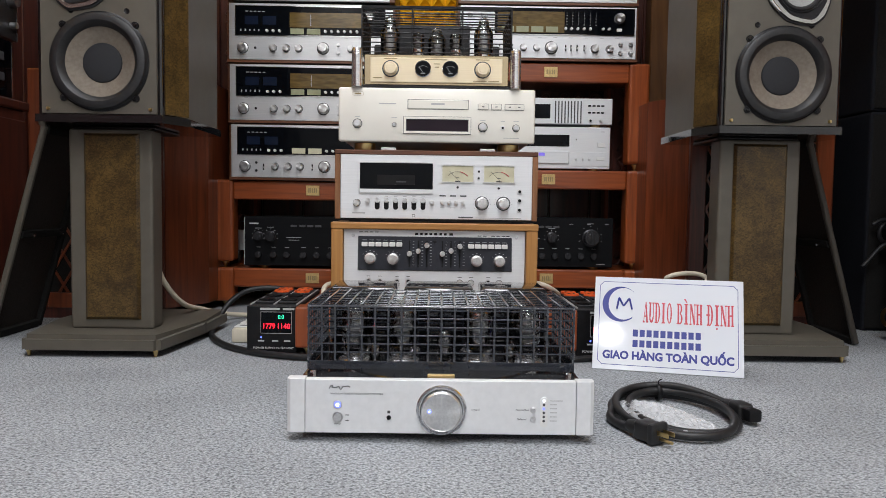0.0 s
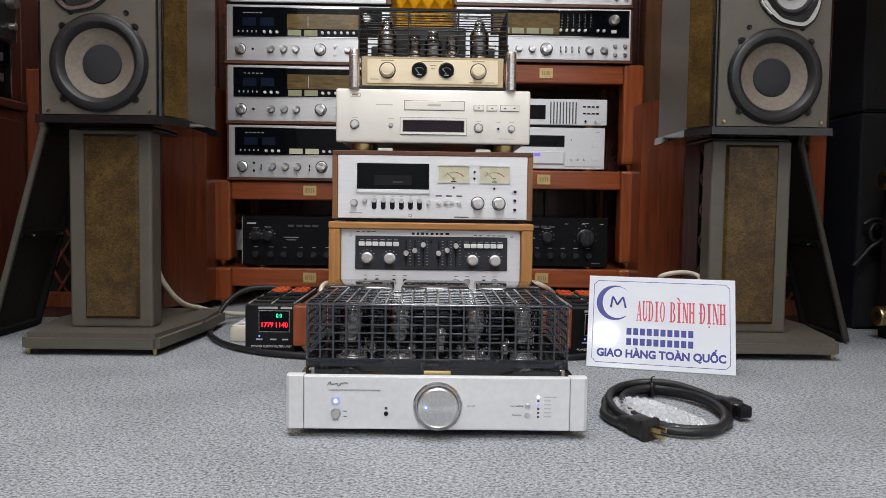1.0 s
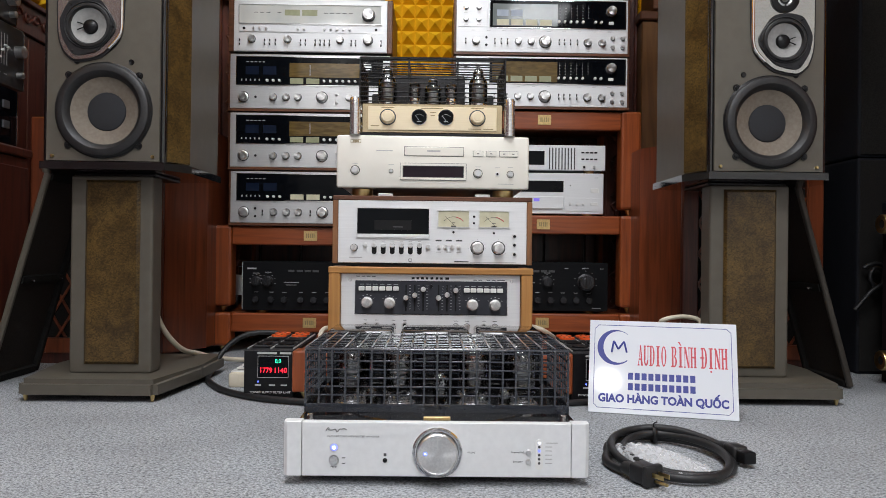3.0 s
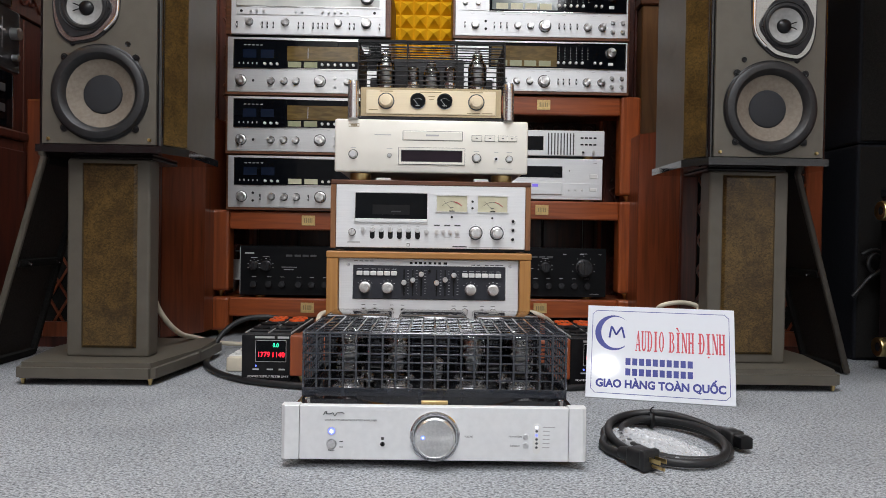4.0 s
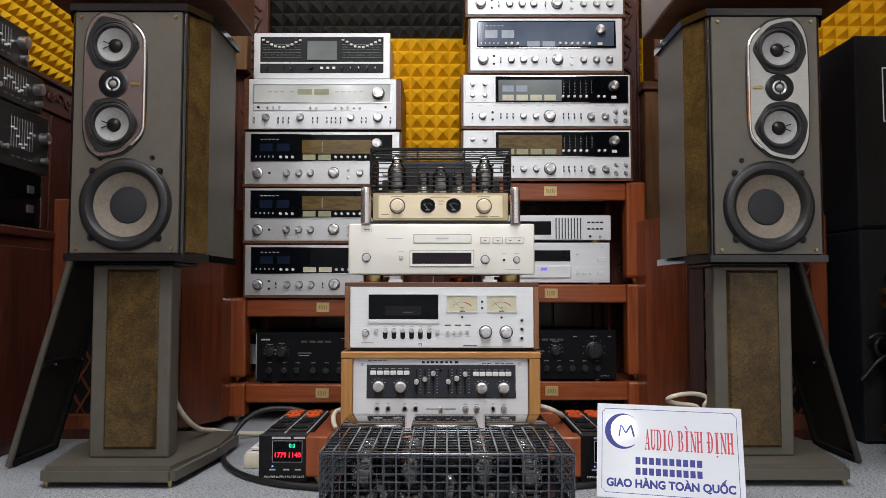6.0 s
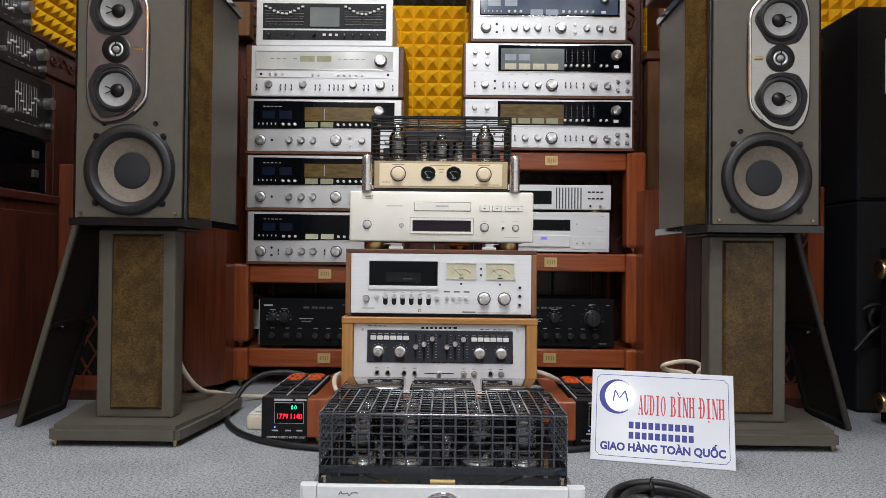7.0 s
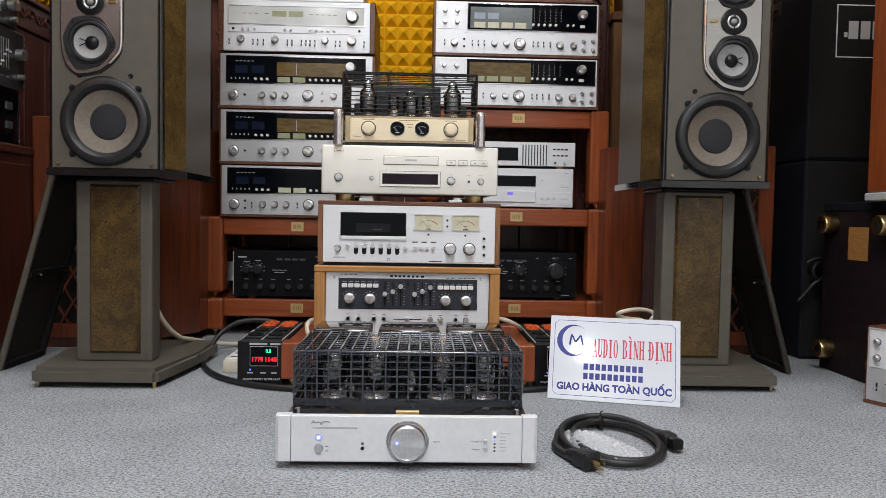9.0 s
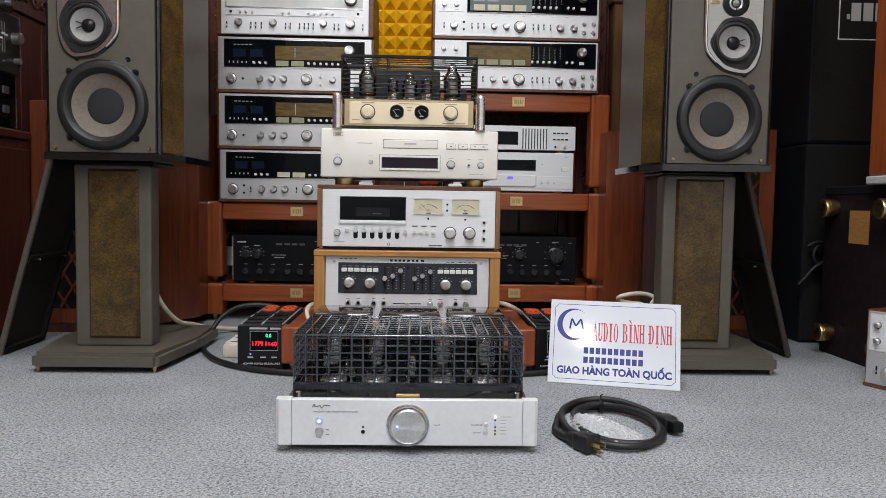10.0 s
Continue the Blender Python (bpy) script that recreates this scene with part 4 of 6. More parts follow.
def front_amplifier():
    t = thing("tube_amplifier", 0.198, 1.246, 0, "silver-fronted vacuum tube amplifier with a black cage, switched on", "amplifier")
    part("chassis", box(-0.2085, 0.2085, 0.0225, 0.452, 0.016, 0.0885, 0.002, 1), GLOSS, t, "glossy black steel chassis")
    for fx, fy in ((-0.17, 0.06), (0.17, 0.06), (-0.17, 0.40), (0.17, 0.40)):
        part("foot", lathe([(0, 0), (0.018, 0), (0.02, 0.003), (0.02, 0.0162), (0, 0.0162)], 24, "z"), RUBBER, t, "", (fx, fy, 0), True)
    f = part("front_panel", box(-0.1957, 0.1957, 0.0, 0.014, 0.014, 0.0925, 0.0012, 2), AMP_SILVER, t, "satin silver front panel")
    for s in (-1, 1):
        bm = prism([(s * 0.1965, 0.0), (s * 0.217, 0.0), (s * 0.222, 0.004), (s * 0.2225, 0.010), (s * 0.2225, 0.022), (s * 0.1965, 0.022)], 0.014, 0.0925, plane="xy")
        bmesh.ops.bevel(bm, geom=[e for e in bm.edges if e.calc_length() < 0.03], offset=0.0006, segments=1, affect="EDGES")
        part("end_cheek", bm, AMP_SILVER, t, "satin silver cheek")
    ring = part("volume_ring", lathe([(0.0365, 0.0), (0.0365, -0.003), (0.035, -0.0045), (0.031, -0.0045), (0.0295, -0.002)], 56), CHROME, f, "polished ring", (0.001, 0, 0.0495), True)
    v = part("volume_knob", lathe([(0.0295, -0.001), (0.0295, -0.013), (0.0275, -0.0155), (0.0265, -0.0148), (0, -0.0148)], 56), KNOB, t, "large turned aluminium volume knob", (0.001, 0, 0.0495), True)
    part("pointer", lathe([(0, -0.0160), (0.0022, -0.0158), (0.003, -0.0147)], 16), LED_BLUE, v, "small blue light", (-0.0175, 0, 0.0015), True)
    part("pointer_core", lathe([(0, -0.0164), (0.0012, -0.0163), (0.0016, -0.0157)], 12), LED_CORE, v, "white light core", (-0.0175, 0, 0.0015), True)
    part("index_line", box(-0.0004, 0.0004, -0.0151, -0.0146, 0.008, 0.026), WHITE, v, "fine engraved line")
    part("ring_groove", lathe([(0.0345, -0.0048), (0.0335, -0.0044), (0.0325, -0.0048)], 56), ANODE, ring, "dark fluted band", smooth=True)
    part("power_led", lathe([(0, -0.003), (0.0018, -0.0028), (0.0026, -0.0016)], 20), LED_CORE, f, "glowing white light", (-0.149, 0, 0.0555), True)
    # glowing ring paints the blue halo round the power light
    part("led_halo", lathe([(0.0026, -0.0018), (0.0046, -0.0014), (0.0052, 0)], 24), LED_WHITE, f, "blue halo round the light, as a glowing ring", (-0.149, 0, 0.0555), True)
    part("led_collar", lathe([(0.0053, -0.0008), (0.0062, -0.0008), (0.0066, 0)], 24), KNOB, f, "metal collar", (-0.149, 0, 0.0555), True)
    part("power_button", lathe([(0, -0.0035), (0.0058, -0.0035), (0.0065, -0.0025), (0.0066, 0.0), (0.0075, 0.0)], 28), KNOB, f, "round metal button", (-0.149, 0, 0.037), True)
    jack(f, -0.075, 0.0375, 0.0033)
    ink_bar(f, -0.075, 0.0455, 0.004, 0.004)
    tube([(-0.161, -0.0005, 0.079), (-0.158, -0.0005, 0.086), (-0.155, -0.0005, 0.082), (-0.159, -0.0005, 0.081), (-0.150, -0.0005, 0.080), (-0.147, -0.0005, 0.084), (-0.145, -0.0005, 0.075), (-0.141, -0.0005, 0.084), (-0.138, -0.0005, 0.081), (-0.134, -0.0005, 0.084), (-0.131, -0.0005, 0.081)], 0.00065, INK, "script_mark", f)
    lettering("VACUUM TUBE INTEGRATED AMPLIFIER", 0.0036, INK, "printed_text", f, (-0.1215, -0.0002, 0.0715), width=0.076)
    for zz in (0.0385, 0.0305):
        ink_bar(f, -0.135, zz + 0.002, 0.005, 0.0012)
    lettering("VOLUME", 0.0036, INK, "printed_text", f, (0.050, -0.0002, 0.0495), width=0.012)
    lettering("Power", 0.0036, INK, "printed_text", f, (-0.149, -0.0002, 0.0275), width=0.009)
    slot = part("indicator_slot", prism([(0.0055 * math.cos(a) + 0.149, 0.0475 + 0.0055 * math.sin(a) + (0.0165 if math.sin(a) >= 0 else -0.0165)) for a in [2 * math.pi * (i + 0.5) / 28 for i in range(28)]], -0.0012, 0.0), WHITE, f, "pale recessed indicator strip")
    for i, zz in enumerate((0.0645, 0.0588, 0.0530, 0.0470, 0.0410, 0.0350)):
        part("indicator_led", lathe([(0, -0.0022), (0.0016, -0.0022), (0.002, -0.001)], 14), (LED_CORE if i == 0 else LED_WHITE) if i in (0, 2) else INK, slot, "", (0.149, 0, zz), True)
        ink_bar(f, 0.163 - (0 if i else -0.004), zz, 0.010 + (0.008 if i == 0 else 0), 0.0012, PALE_INK)
    for zz in (0.0505, 0.037):
        part("small_button", lathe([(0, -0.003), (0.0033, -0.003), (0.004, -0.002), (0.0045, 0)], 20), KNOB, f, "", (0.1336, 0, zz), True)
        lettering("Normal/Soft" if zz > 0.045 else "Selector", 0.0038, INK, "printed_text", f, (0.118, -0.0002, zz), width=0.019 if zz > 0.045 else 0.014)
    part("brass_tag", box(-0.02, 0.02, 0.026, 0.034, 0.0886, 0.0945, 0.0006, 1), BADGE, t, "brass tag on the chassis")
    part("front_dome", lathe([(0.16, 0.0886), (0.158, 0.0905), (0, 0.091)], 48, "z", at=(0, 0.165, 0)), GLOSS, t, "low black dome", smooth=True)
    for s in (-1, 1):
        part("cage_screw", lathe([(0, 0.0945), (0.004, 0.0945), (0.005, 0.0935), (0.005, 0.0886)], 16, "z"), CHROME, t, "bright screw", (s * 0.192, 0.05, 0), True)
    bars_cage(t, -0.2055, 0.2055, 0.073, 0.288, 0.0905, 0.191, 0.0135, 21, 6, 10, CAGE)
    for x in (-0.141, -0.062, 0.062, 0.141):
        for y in (0.15, 0.235):
            part("tube_socket", lathe([(0.0, 0.0887), (0.027, 0.0887), (0.027, 0.0915), (0.024, 0.0945), (0.019, 0.0945)], 32, "z"), CERAMIC, t, "pale ceramic tube socket", (x, y, 0), True)
            vacuum_tube(t, x, y, 0.0945, 0.0215, 0.088, fat=False, base_h=0.016, base_mat=POST)
    for x in (-0.104, 0.108):
        vacuum_tube(t, x, 0.105, 0.089, 0.0095, 0.035, base_h=0.008, fat=False, base_mat=BRASS)
    vacuum_tube(t, 0.005, 0.11, 0.089, 0.0115, 0.058, base_h=0.012, fat=False)
    for x0, x1 in ((-0.207, -0.083), (-0.069, 0.062), (0.076, 0.20)):
        bm = box(x0, x1, 0.318, 0.446, 0.0887, 0.191, 0.006, 3)
        part("transformer_cover", bm, GLOSS, t, "glossy black transformer cover", smooth=True)
    return t


front_amplifier()


# ---- stacked components in the middle ----
def integrated_with_sliders():
    t = thing("integrated_amplifier", 0.1845, 1.858, 0.1135, "silver integrated amplifier with tone sliders in an oak case", "amplifier", "stacked components")
    w, h, d = 0.2335, 0.192, 0.33
    part("case_side", box(-w, -w + 0.026, 0, d, 0, h - 0.016, 0.0015, 1), OAK_UP, t, "honey oak side")
    part("case_side", box(w - 0.026, w, 0, d, 0, h - 0.016, 0.0015, 1), OAK_UP, t, "honey oak side")
    part("case_top", box(-w - 0.001, w + 0.001, -0.001, d, h - 0.0155, h, 0.002, 1), OAK, t, "honey oak top")
    part("case_floor", box(-w + 0.027, w - 0.027, 0.012, d, 0.002, 0.012), OAK, t)
    f = part("faceplate", box(-0.2065, 0.2065, 0.014, 0.02, 0.013, 0.1755, 0.0008, 1), SILVER, t, "brushed silver faceplate")
    y = 0.014
    Z = lambda v: 0.289 - (v - 105) * 0.000477 - 0.1135
    X = lambda u: (u - 511) * 0.000477
    panel(f, "control_panel", X(147), X(880), Z(297), Z(137), y - 0.0015, y, PANEL_GREY, label="slate grey control panel")
    rim(f, "panel_rim", X(147), X(880), Z(297), Z(137), 0.0012, y - 0.0022, y, CHROME)
    yb = y - 0.0016
    for u, v in ((204, 243), (313, 245), (713, 250), (822, 250)):
        knob(f, X(u), Z(v), 0.0117, y=yb, skirt=True)
        for a in range(-2, 3):
            ink_bar(f, X(u) + 0.018 * math.sin(a * 0.5), Z(v) + 0.018 * math.cos(a * 0.5), 0.003, 0.001, PALE_INK, yb)
    for u, v in ((392, 218), (434, 205), (475, 177), (549, 217), (590, 202), (632, 180)):
        panel(f, "slider_slot", X(u) - 0.0016, X(u) + 0.0016, Z(282), Z(155), yb - 0.0004, yb, BLACK, 0)
        knob(f, X(u), Z(v), 0.0062, y=yb, depth=0.014, name="slider_knob")
        for k in range(9):
            ink_bar(f, X(u) + 0.009, Z(160 + k * 14), 0.004, 0.0006, PALE_INK, yb)
    for i in range(6):
        button(f, X(178 + i * 33), Z(175), 0.0135, 0.010, WHITE, 0.006, yb)
        button(f, X(685 + i * 32), Z(180), 0.0135, 0.010, WHITE, 0.006, yb)
        ink_bar(f, X(178 + i * 33), Z(155), 0.010, 0.001, PALE_INK, yb)
        ink_bar(f, X(685 + i * 32), Z(161), 0.010, 0.001, PALE_INK, yb)
    jack(f, X(513), Z(161), 0.004, yb)
    for u in (197, 252, 334, 387, 770):
        jack(f, X(u), Z(352), 0.0074, y)
        ink_bar(f, X(u), Z(328), 0.008, 0.0012, INK, y)
    panel(f, "balance_slot", X(437), X(585), Z(355), Z(351), y - 0.0004, y, BLACK, 0)
    knob(f, X(512), Z(355), 0.006, y=y, name="slider_knob")
    for u in (634, 688, 823):
        knob(f, X(u), Z(355), 0.0066, y=y)
        ink_bar(f, X(u), Z(329), 0.010, 0.0012, INK, y)
    for k, (u, wd) in enumerate(((425, 14), (448, 12), (470, 14), (492, 12), (516, 14), (540, 12), (562, 12), (590, 18))):
        ink_bar(f, X(u), Z(124), wd * 0.000477, 0.0052, BLACK, y)
    for u in (160, 185, 210, 235, 725, 750, 790, 815, 840, 860):
        ink_bar(f, X(u), Z(117 if u < 500 else 130), 0.0085, 0.0018, INK, y)
    for u in (122, 902):
        part("panel_screw", lathe([(0, -0.0015), (0.003, -0.0015), (0.0042, 0)], 14), CHROME, f, "", (X(u), y, Z(135)), True)
    return t


def cassette_deck():
    t = thing("cassette_deck", 0.187, 1.866, 0.3065, "silver cassette deck with two needle meters in a walnut case", "cassette deck", "stacked components")
    w, h, d = 0.2295, 0.162, 0.30
    part("case_top", box(-w, w, 0, d, h - 0.010, h, 0.0015, 1), WALNUT, t, "walnut top")
    for s in (-1, 1):
        part("case_side", box(min(s * w, s * (w - 0.012)), max(s * w, s * (w - 0.012)), 0, d, 0.006, h - 0.0105, 0.001, 1), BROWN_UP, t, "brown wooden side")
    part("base", box(-w + 0.013, w - 0.013, 0.01, d, 0.002, 0.012), BLACK, t)
    for fx in (-0.19, 0.19):
        part("foot", lathe([(0, 0.0), (0.014, 0.0), (0.014, 0.006)], 20, "z"), RUBBER, t, "", (fx, 0.05, 0), True)
    f = part("faceplate", box(-0.2168, 0.2168, 0.001, 0.008, 0.008, 0.1515, 0.001, 1), SILVER, t, "brushed silver faceplate")
    y = 0.001
    Z = lambda v: 0.459 - (v - 107) * 0.000472 - 0.3065
    X = lambda u: (u - 518) * 0.000472
    rim(f, "door_rim", X(152), X(500), Z(290), Z(148), 0.002, y - 0.003, y, KNOB)
    panel(f, "cassette_door", X(152), X(500), Z(272), Z(148), y - 0.002, y, WINDOW, label="black glass cassette door")
    panel(f, "door_sill", X(152), X(500), Z(290), Z(273), y - 0.004, y, SILVER)
    panel(f, "cassette_hub", X(235), X(415), Z(252), Z(205), y - 0.0026, y - 0.002, BLACK, 0)
    panel(f, "cassette_hub", X(325), X(372), Z(240), Z(234), y - 0.003, y - 0.002, INK, 0)
    for a, b in ((540, 700), (740, 895)):
        rim(f, "meter_rim", X(a + 6), X(b - 6), Z(233), Z(157), 0.0026, y - 0.003, y, KNOB)
        m = panel(f, "needle_meter", X(a + 6), X(b - 6), Z(233), Z(157), y - 0.001, y, CREAM, 0, "cream needle meter")
        cx = (X(a) + X(b)) / 2
        arc = [(cx + 0.030 * math.sin(q), y - 0.0013, Z(248) + 0.030 * math.cos(q)) for q in [(-0.85 + 1.7 * i / 10) for i in range(11)]]
        tube(arc[:7], 0.0004, INK, "scale_arc", m)
        tube(arc[6:], 0.0009, RED_INK, "red_arc", m)
        tube([(cx + 0.004, y - 0.0014, Z(231)), (cx - 0.019, y - 0.0014, Z(182))], 0.0004, INK, "needle", m)
        panel(m, "pivot_cover", cx - 0.006, cx + 0.006, Z(233), Z(228), y - 0.0016, y - 0.001, BLACK, 0)
        ink_bar(m, cx, Z(214), 0.007, 0.0016, INK, y - 0.001)
    for u in (737, 840):
        knob(f, X(u), Z(335), 0.0125, y=y, depth=0.02, skirt=True)
        for a in range(-4, 5):
            ink_bar(f, X(u) + 0.0195 * math.sin(a * 0.55), Z(335) + 0.0195 * math.cos(a * 0.55), 0.0016, 0.0012, PALE_INK, y)
    for v in (277, 320, 365):
        jack(f, X(918), Z(v), 0.0062, y)
    for u in (235, 279, 323, 367, 411, 455):
        k = part("key_slot", prism([(0.0055 * math.cos(a), 0.0055 * math.sin(a) + (0.0075 if math.sin(a) >= 0 else -0.0075)) for a in [2 * math.pi * (i + 0.5) / 20 for i in range(20)]], -0.0012, 0), BLACK, f, "", (X(u), y, Z(343)))
        part("piano_key", lathe([(0, -0.007), (0.0045, -0.007), (0.0055, -0.005), (0.0055, -0.001)], 20), KNOB, k, "round metal key", (0, 0, 0.0072), True)
        ink_bar(f, X(u), Z(307), 0.008, 0.0012, PALE_INK, y)
    for u, v, r in ((137, 340, 0.0078), (190, 327, 0.0058), (498, 333, 0.0058), (548, 333, 0.0052), (581, 333, 0.0052), (613, 333, 0.0052), (647, 333, 0.0052)):
        knob(f, X(u), Z(v), r, y=y)
    for u in (548, 598, 648):
        ink_bar(f, X(u), Z(301), 0.014, 0.003, INK, y)
        ink_bar(f, X(u), Z(358), 0.012, 0.0012, PALE_INK, y)
    for u, v in ((720, 183), (720, 215), (620, 260), (817, 262)):
        jack(f, X(u), Z(v), 0.0027, y)
    rim(f, "square_mark", X(405), X(415), Z(403), Z(393), 0.001, y - 0.0004, y, INK)
    ink_bar(f, X(146), Z(388), 0.029, 0.003, PALE_INK, y)
    ink_bar(f, X(660), Z(403), 0.033, 0.0026, INK, y)
    ink_bar(f, X(815), Z(405), 0.105, 0.0012, PALE_INK, y)
    return t


def disc_player():
    t = thing("cd_player", 0.186, 1.868, 0.4688, "champagne-silver compact disc player on brass feet", "CD player", "stacked components")
    Z = lambda v: 0.608 - (v - 388) * 0.000469 - 0.4688
    X = lambda u: (u - 521) * 0.000469
    part("body", box(-0.214, 0.214, 0.012, 0.29, 0.02, 0.136, 0.003, 1), CHAMPAGNE, t)
    f = part("faceplate", box(-0.2215, 0.2215, 0.0, 0.0118, 0.018, 0.1395, 0.005, 3), CHAMPAGNE, t, "champagne metal faceplate", smooth=True)
    for fx in (-0.165, 0.165):
        part("foot", lathe([(0, 0), (0.023, 0), (0.0245, 0.003), (0.0245, 0.017), (0, 0.017)], 32, "z"), BRASS, t, "brass foot", (fx, 0.04, 0), True)
        part("foot", lathe([(0, 0), (0.023, 0), (0.0245, 0.003), (0.0245, 0.017), (0, 0.017)], 32, "z"), BRASS, t, "brass foot", (fx, 0.24, 0), True)
    for u in (288, 768):
        part("packing_pad", box(-0.017, 0.017, 0.01, 0.03, 0.0, 0.0065, 0.001, 1), WHITE, t, "white packing pad", (X(u), 0, 0))
    y = 0.0
    rim(f, "tray_rim", X(382), X(670), Z(486), Z(444), 0.0012, y - 0.0006, y, INK)
    panel(f, "disc_tray", X(382), X(670), Z(486), Z(444), y - 0.0025, y, CHAMPAGNE, 0.001, "silver disc tray")
    ink_bar(f, X(525), Z(463), 0.030, 0.004, PALE_INK, y - 0.0026)
    rim(f, "display_rim", X(373), X(673), Z(593), Z(535), 0.005, y - 0.004, y, CHAMPAGNE)
    rim(f, "display_edge", X(362), X(684), Z(604), Z(524), 0.0009, y - 0.0012, y, INK)
    rim(f, "display_lip", X(376), X(670), Z(590), Z(538), 0.0014, y - 0.0018, y - 0.0009, INK)
    panel(f, "display", X(373), X(673), Z(593), Z(535), y - 0.001, y, VIOLET_GLASS, 0, "dark violet display window")
    for u, w in ((742, 0.022), (806, 0.022), (870, 0.021), (915, 0.021)):
        rim(f, "button_rim", X(u) - w / 2, X(u) + w / 2, Z(486), Z(460), 0.0008, y - 0.0006, y, INK)
        button(f, X(u), Z(473), w, 0.0118, CHAMPAGNE, 0.003, y)
        ink_bar(f, X(u), Z(473), 0.005, 0.002, INK, y - 0.0031)
    for u, v, r in ((140, 560, 0.0088), (316, 563, 0.0042), (742, 570, 0.0088), (902, 572, 0.0068)):
        part("knob_ring", lathe([(r * 1.05, -0.0015), (r * 1.2, -0.001), (r * 1.25, 0)], 28), INK, f, "", (X(u), y, Z(v)), True)
        knob(f, X(u), Z(v), r * 0.92, RSILVER, y=y, depth=r)
        ink_bar(f, X(u), Z(v) + 0.0155, 0.012, 0.0012, PALE_INK, y)
    jack(f, X(838), Z(572), 0.005, y)
    ink_bar(f, X(838), Z(540), 0.010, 0.0012, PALE_INK, y)
    rim(f, "badge", X(118), X(166), Z(425), Z(411), 0.0008, y - 0.0005, y, GOLD_INK)
    ink_bar(f, X(142), Z(418), 0.014, 0.003, GOLD_INK, y)
    ink_bar(f, X(283), Z(463), 0.038, 0.002, PALE_INK, y)
    ink_bar(f, X(880), Z(620), 0.036, 0.0012, PALE_INK, y)
    return t


def gold_amplifier():
    t = thing("small_tube_amplifier", 0.1835, 1.872, 0.6085, "small gold-fronted tube amplifier with a black cage", "amplifier", "stacked components")
    Z = lambda v: 0.652 - (v - 294) * 0.000474 - 0.6085
    X = lambda u: (u - 518) * 0.000474
    part("base_plate", box(-0.168, 0.168, 0.0, 0.24, 0.0, 0.006, 0.001, 1), MATT, t)
    part("chassis", box(-0.163, 0.163, 0.004, 0.235, 0.0062, 0.0755, 0.002, 1), GOLD_CHROME, t, "polished steel chassis, gold reflection put into its colour")
    f = part("front_panel", box(-0.1485, 0.1485, -0.002, 0.004, 0.0125, 0.0675, 0.001, 1), GOLD, t, "pale gold front panel")
    y = -0.002
    for s in (-1, 1):
        part("handle_post", lathe([(0, 0.0005), (0.0125, 0.0005), (0.0125, 0.002), (0.0122, 0.075), (0.0125, 0.072), (0.0114, 0.0725), (0.0114, 0.0745), (0.0125, 0.075), (0.0125, 0.082), (0.0105, 0.086), (0, 0.086)], 28, "z"), POST, t, "bright turned metal corner post", (s * 0.1775, -0.004, 0), True)
    for u in (301, 737):
        knob(f, X(u), Z(297), 0.0148, GOLD, y=y, depth=0.017, skirt=True)
        ink_bar(f, X(u), Z(250), 0.030, 0.002, GOLD_INK, y)
    for u in (454, 584):
        g = part("round_meter", lathe([(0.0185, 0.0), (0.0185, -0.003), (0.017, -0.0045), (0.016, -0.003)], 36), CHROME, f, "round black meter", (X(u), y, Z(296)), True)
        part("meter_face", lathe([(0, -0.0028), (0.0165, -0.0028)], 36), WINDOW, g, "dark meter glass")
        tube([(0.0, -0.0032, -0.008), (-0.009, -0.0032, 0.004)], 0.0005, PALE_INK, "needle", g)
        ink_bar(g, 0.0, -0.010, 0.010, 0.0016, PALE_INK, -0.0029)
        tube([(-0.010, -0.0032, 0.002), (-0.005, -0.0032, 0.008), (0.005, -0.0032, 0.008), (0.010, -0.0032, 0.002)], 0.0003, PALE_INK, "scale_arc", g)
    for u, v, w in ((240, 340, 0.02), (515, 252, 0.05), (520, 272, 0.014), (520, 287, 0.01), (725, 350, 0.03), (790, 350, 0.024)):
        ink_bar(f, X(u), Z(v), w, 0.0018, GOLD_INK, y)
    z = 0.0755
    for x in (-0.11, 0.11):
        vacuum_tube(t, x, 0.085, z, 0.0225, 0.105, fat=True, base_h=0.014, base_mat=POST)
    for xa, xb in ((-0.152, -0.100), (-0.096, 0.080), (0.094, 0.152)):
        part("transformer_can", box(xa, xb, 0.135, 0.215, z, z + (0.098 if xa < 0 < xb else 0.05), 0.005, 2), MATT, t, "black transformer can", smooth=True)
    vacuum_tube(t, 0.0, 0.085, z, 0.0205, 0.080, fat=True, base_h=0.012, base_mat=POST)
    for x in (-0.044, 0.044):
        vacuum_tube(t, x, 0.07, z, 0.0145, 0.064, fat=False, base_h=0.022, base_mat=POST)
    # black wire cage
    x0, x1, y0, y1, z1 = -0.169, 0.169, 0.012, 0.22, 0.183
    for j in range(10):
        zz = z + 0.006 + j * 0.0108
        tube([(x0, y0, zz), (x1, y0, zz)], 0.0014, BLACK, "cross_wire", t)
        for xx in (x0, x1):
            tube([(xx, y0, zz), (xx, y1, zz)], 0.0014, BLACK, "side_wire", t)
    part("top_sheet", box(x0, x1, y0 - 0.002, y0 + 0.002, z1 - 0.005, z1 + 0.002, 0.001, 1), BLACK, t)
    for k in range(9):
        yy = y0 + (y1 - y0) * k / 8
        tube([(x0, yy, z1), (x1, yy, z1)], 0.0014, BLACK, "top_wire", t)
        for xx in (x0, x1):
            tube([(xx, yy, z), (xx, yy, z1)], 0.0014, BLACK, "side_upright", t)
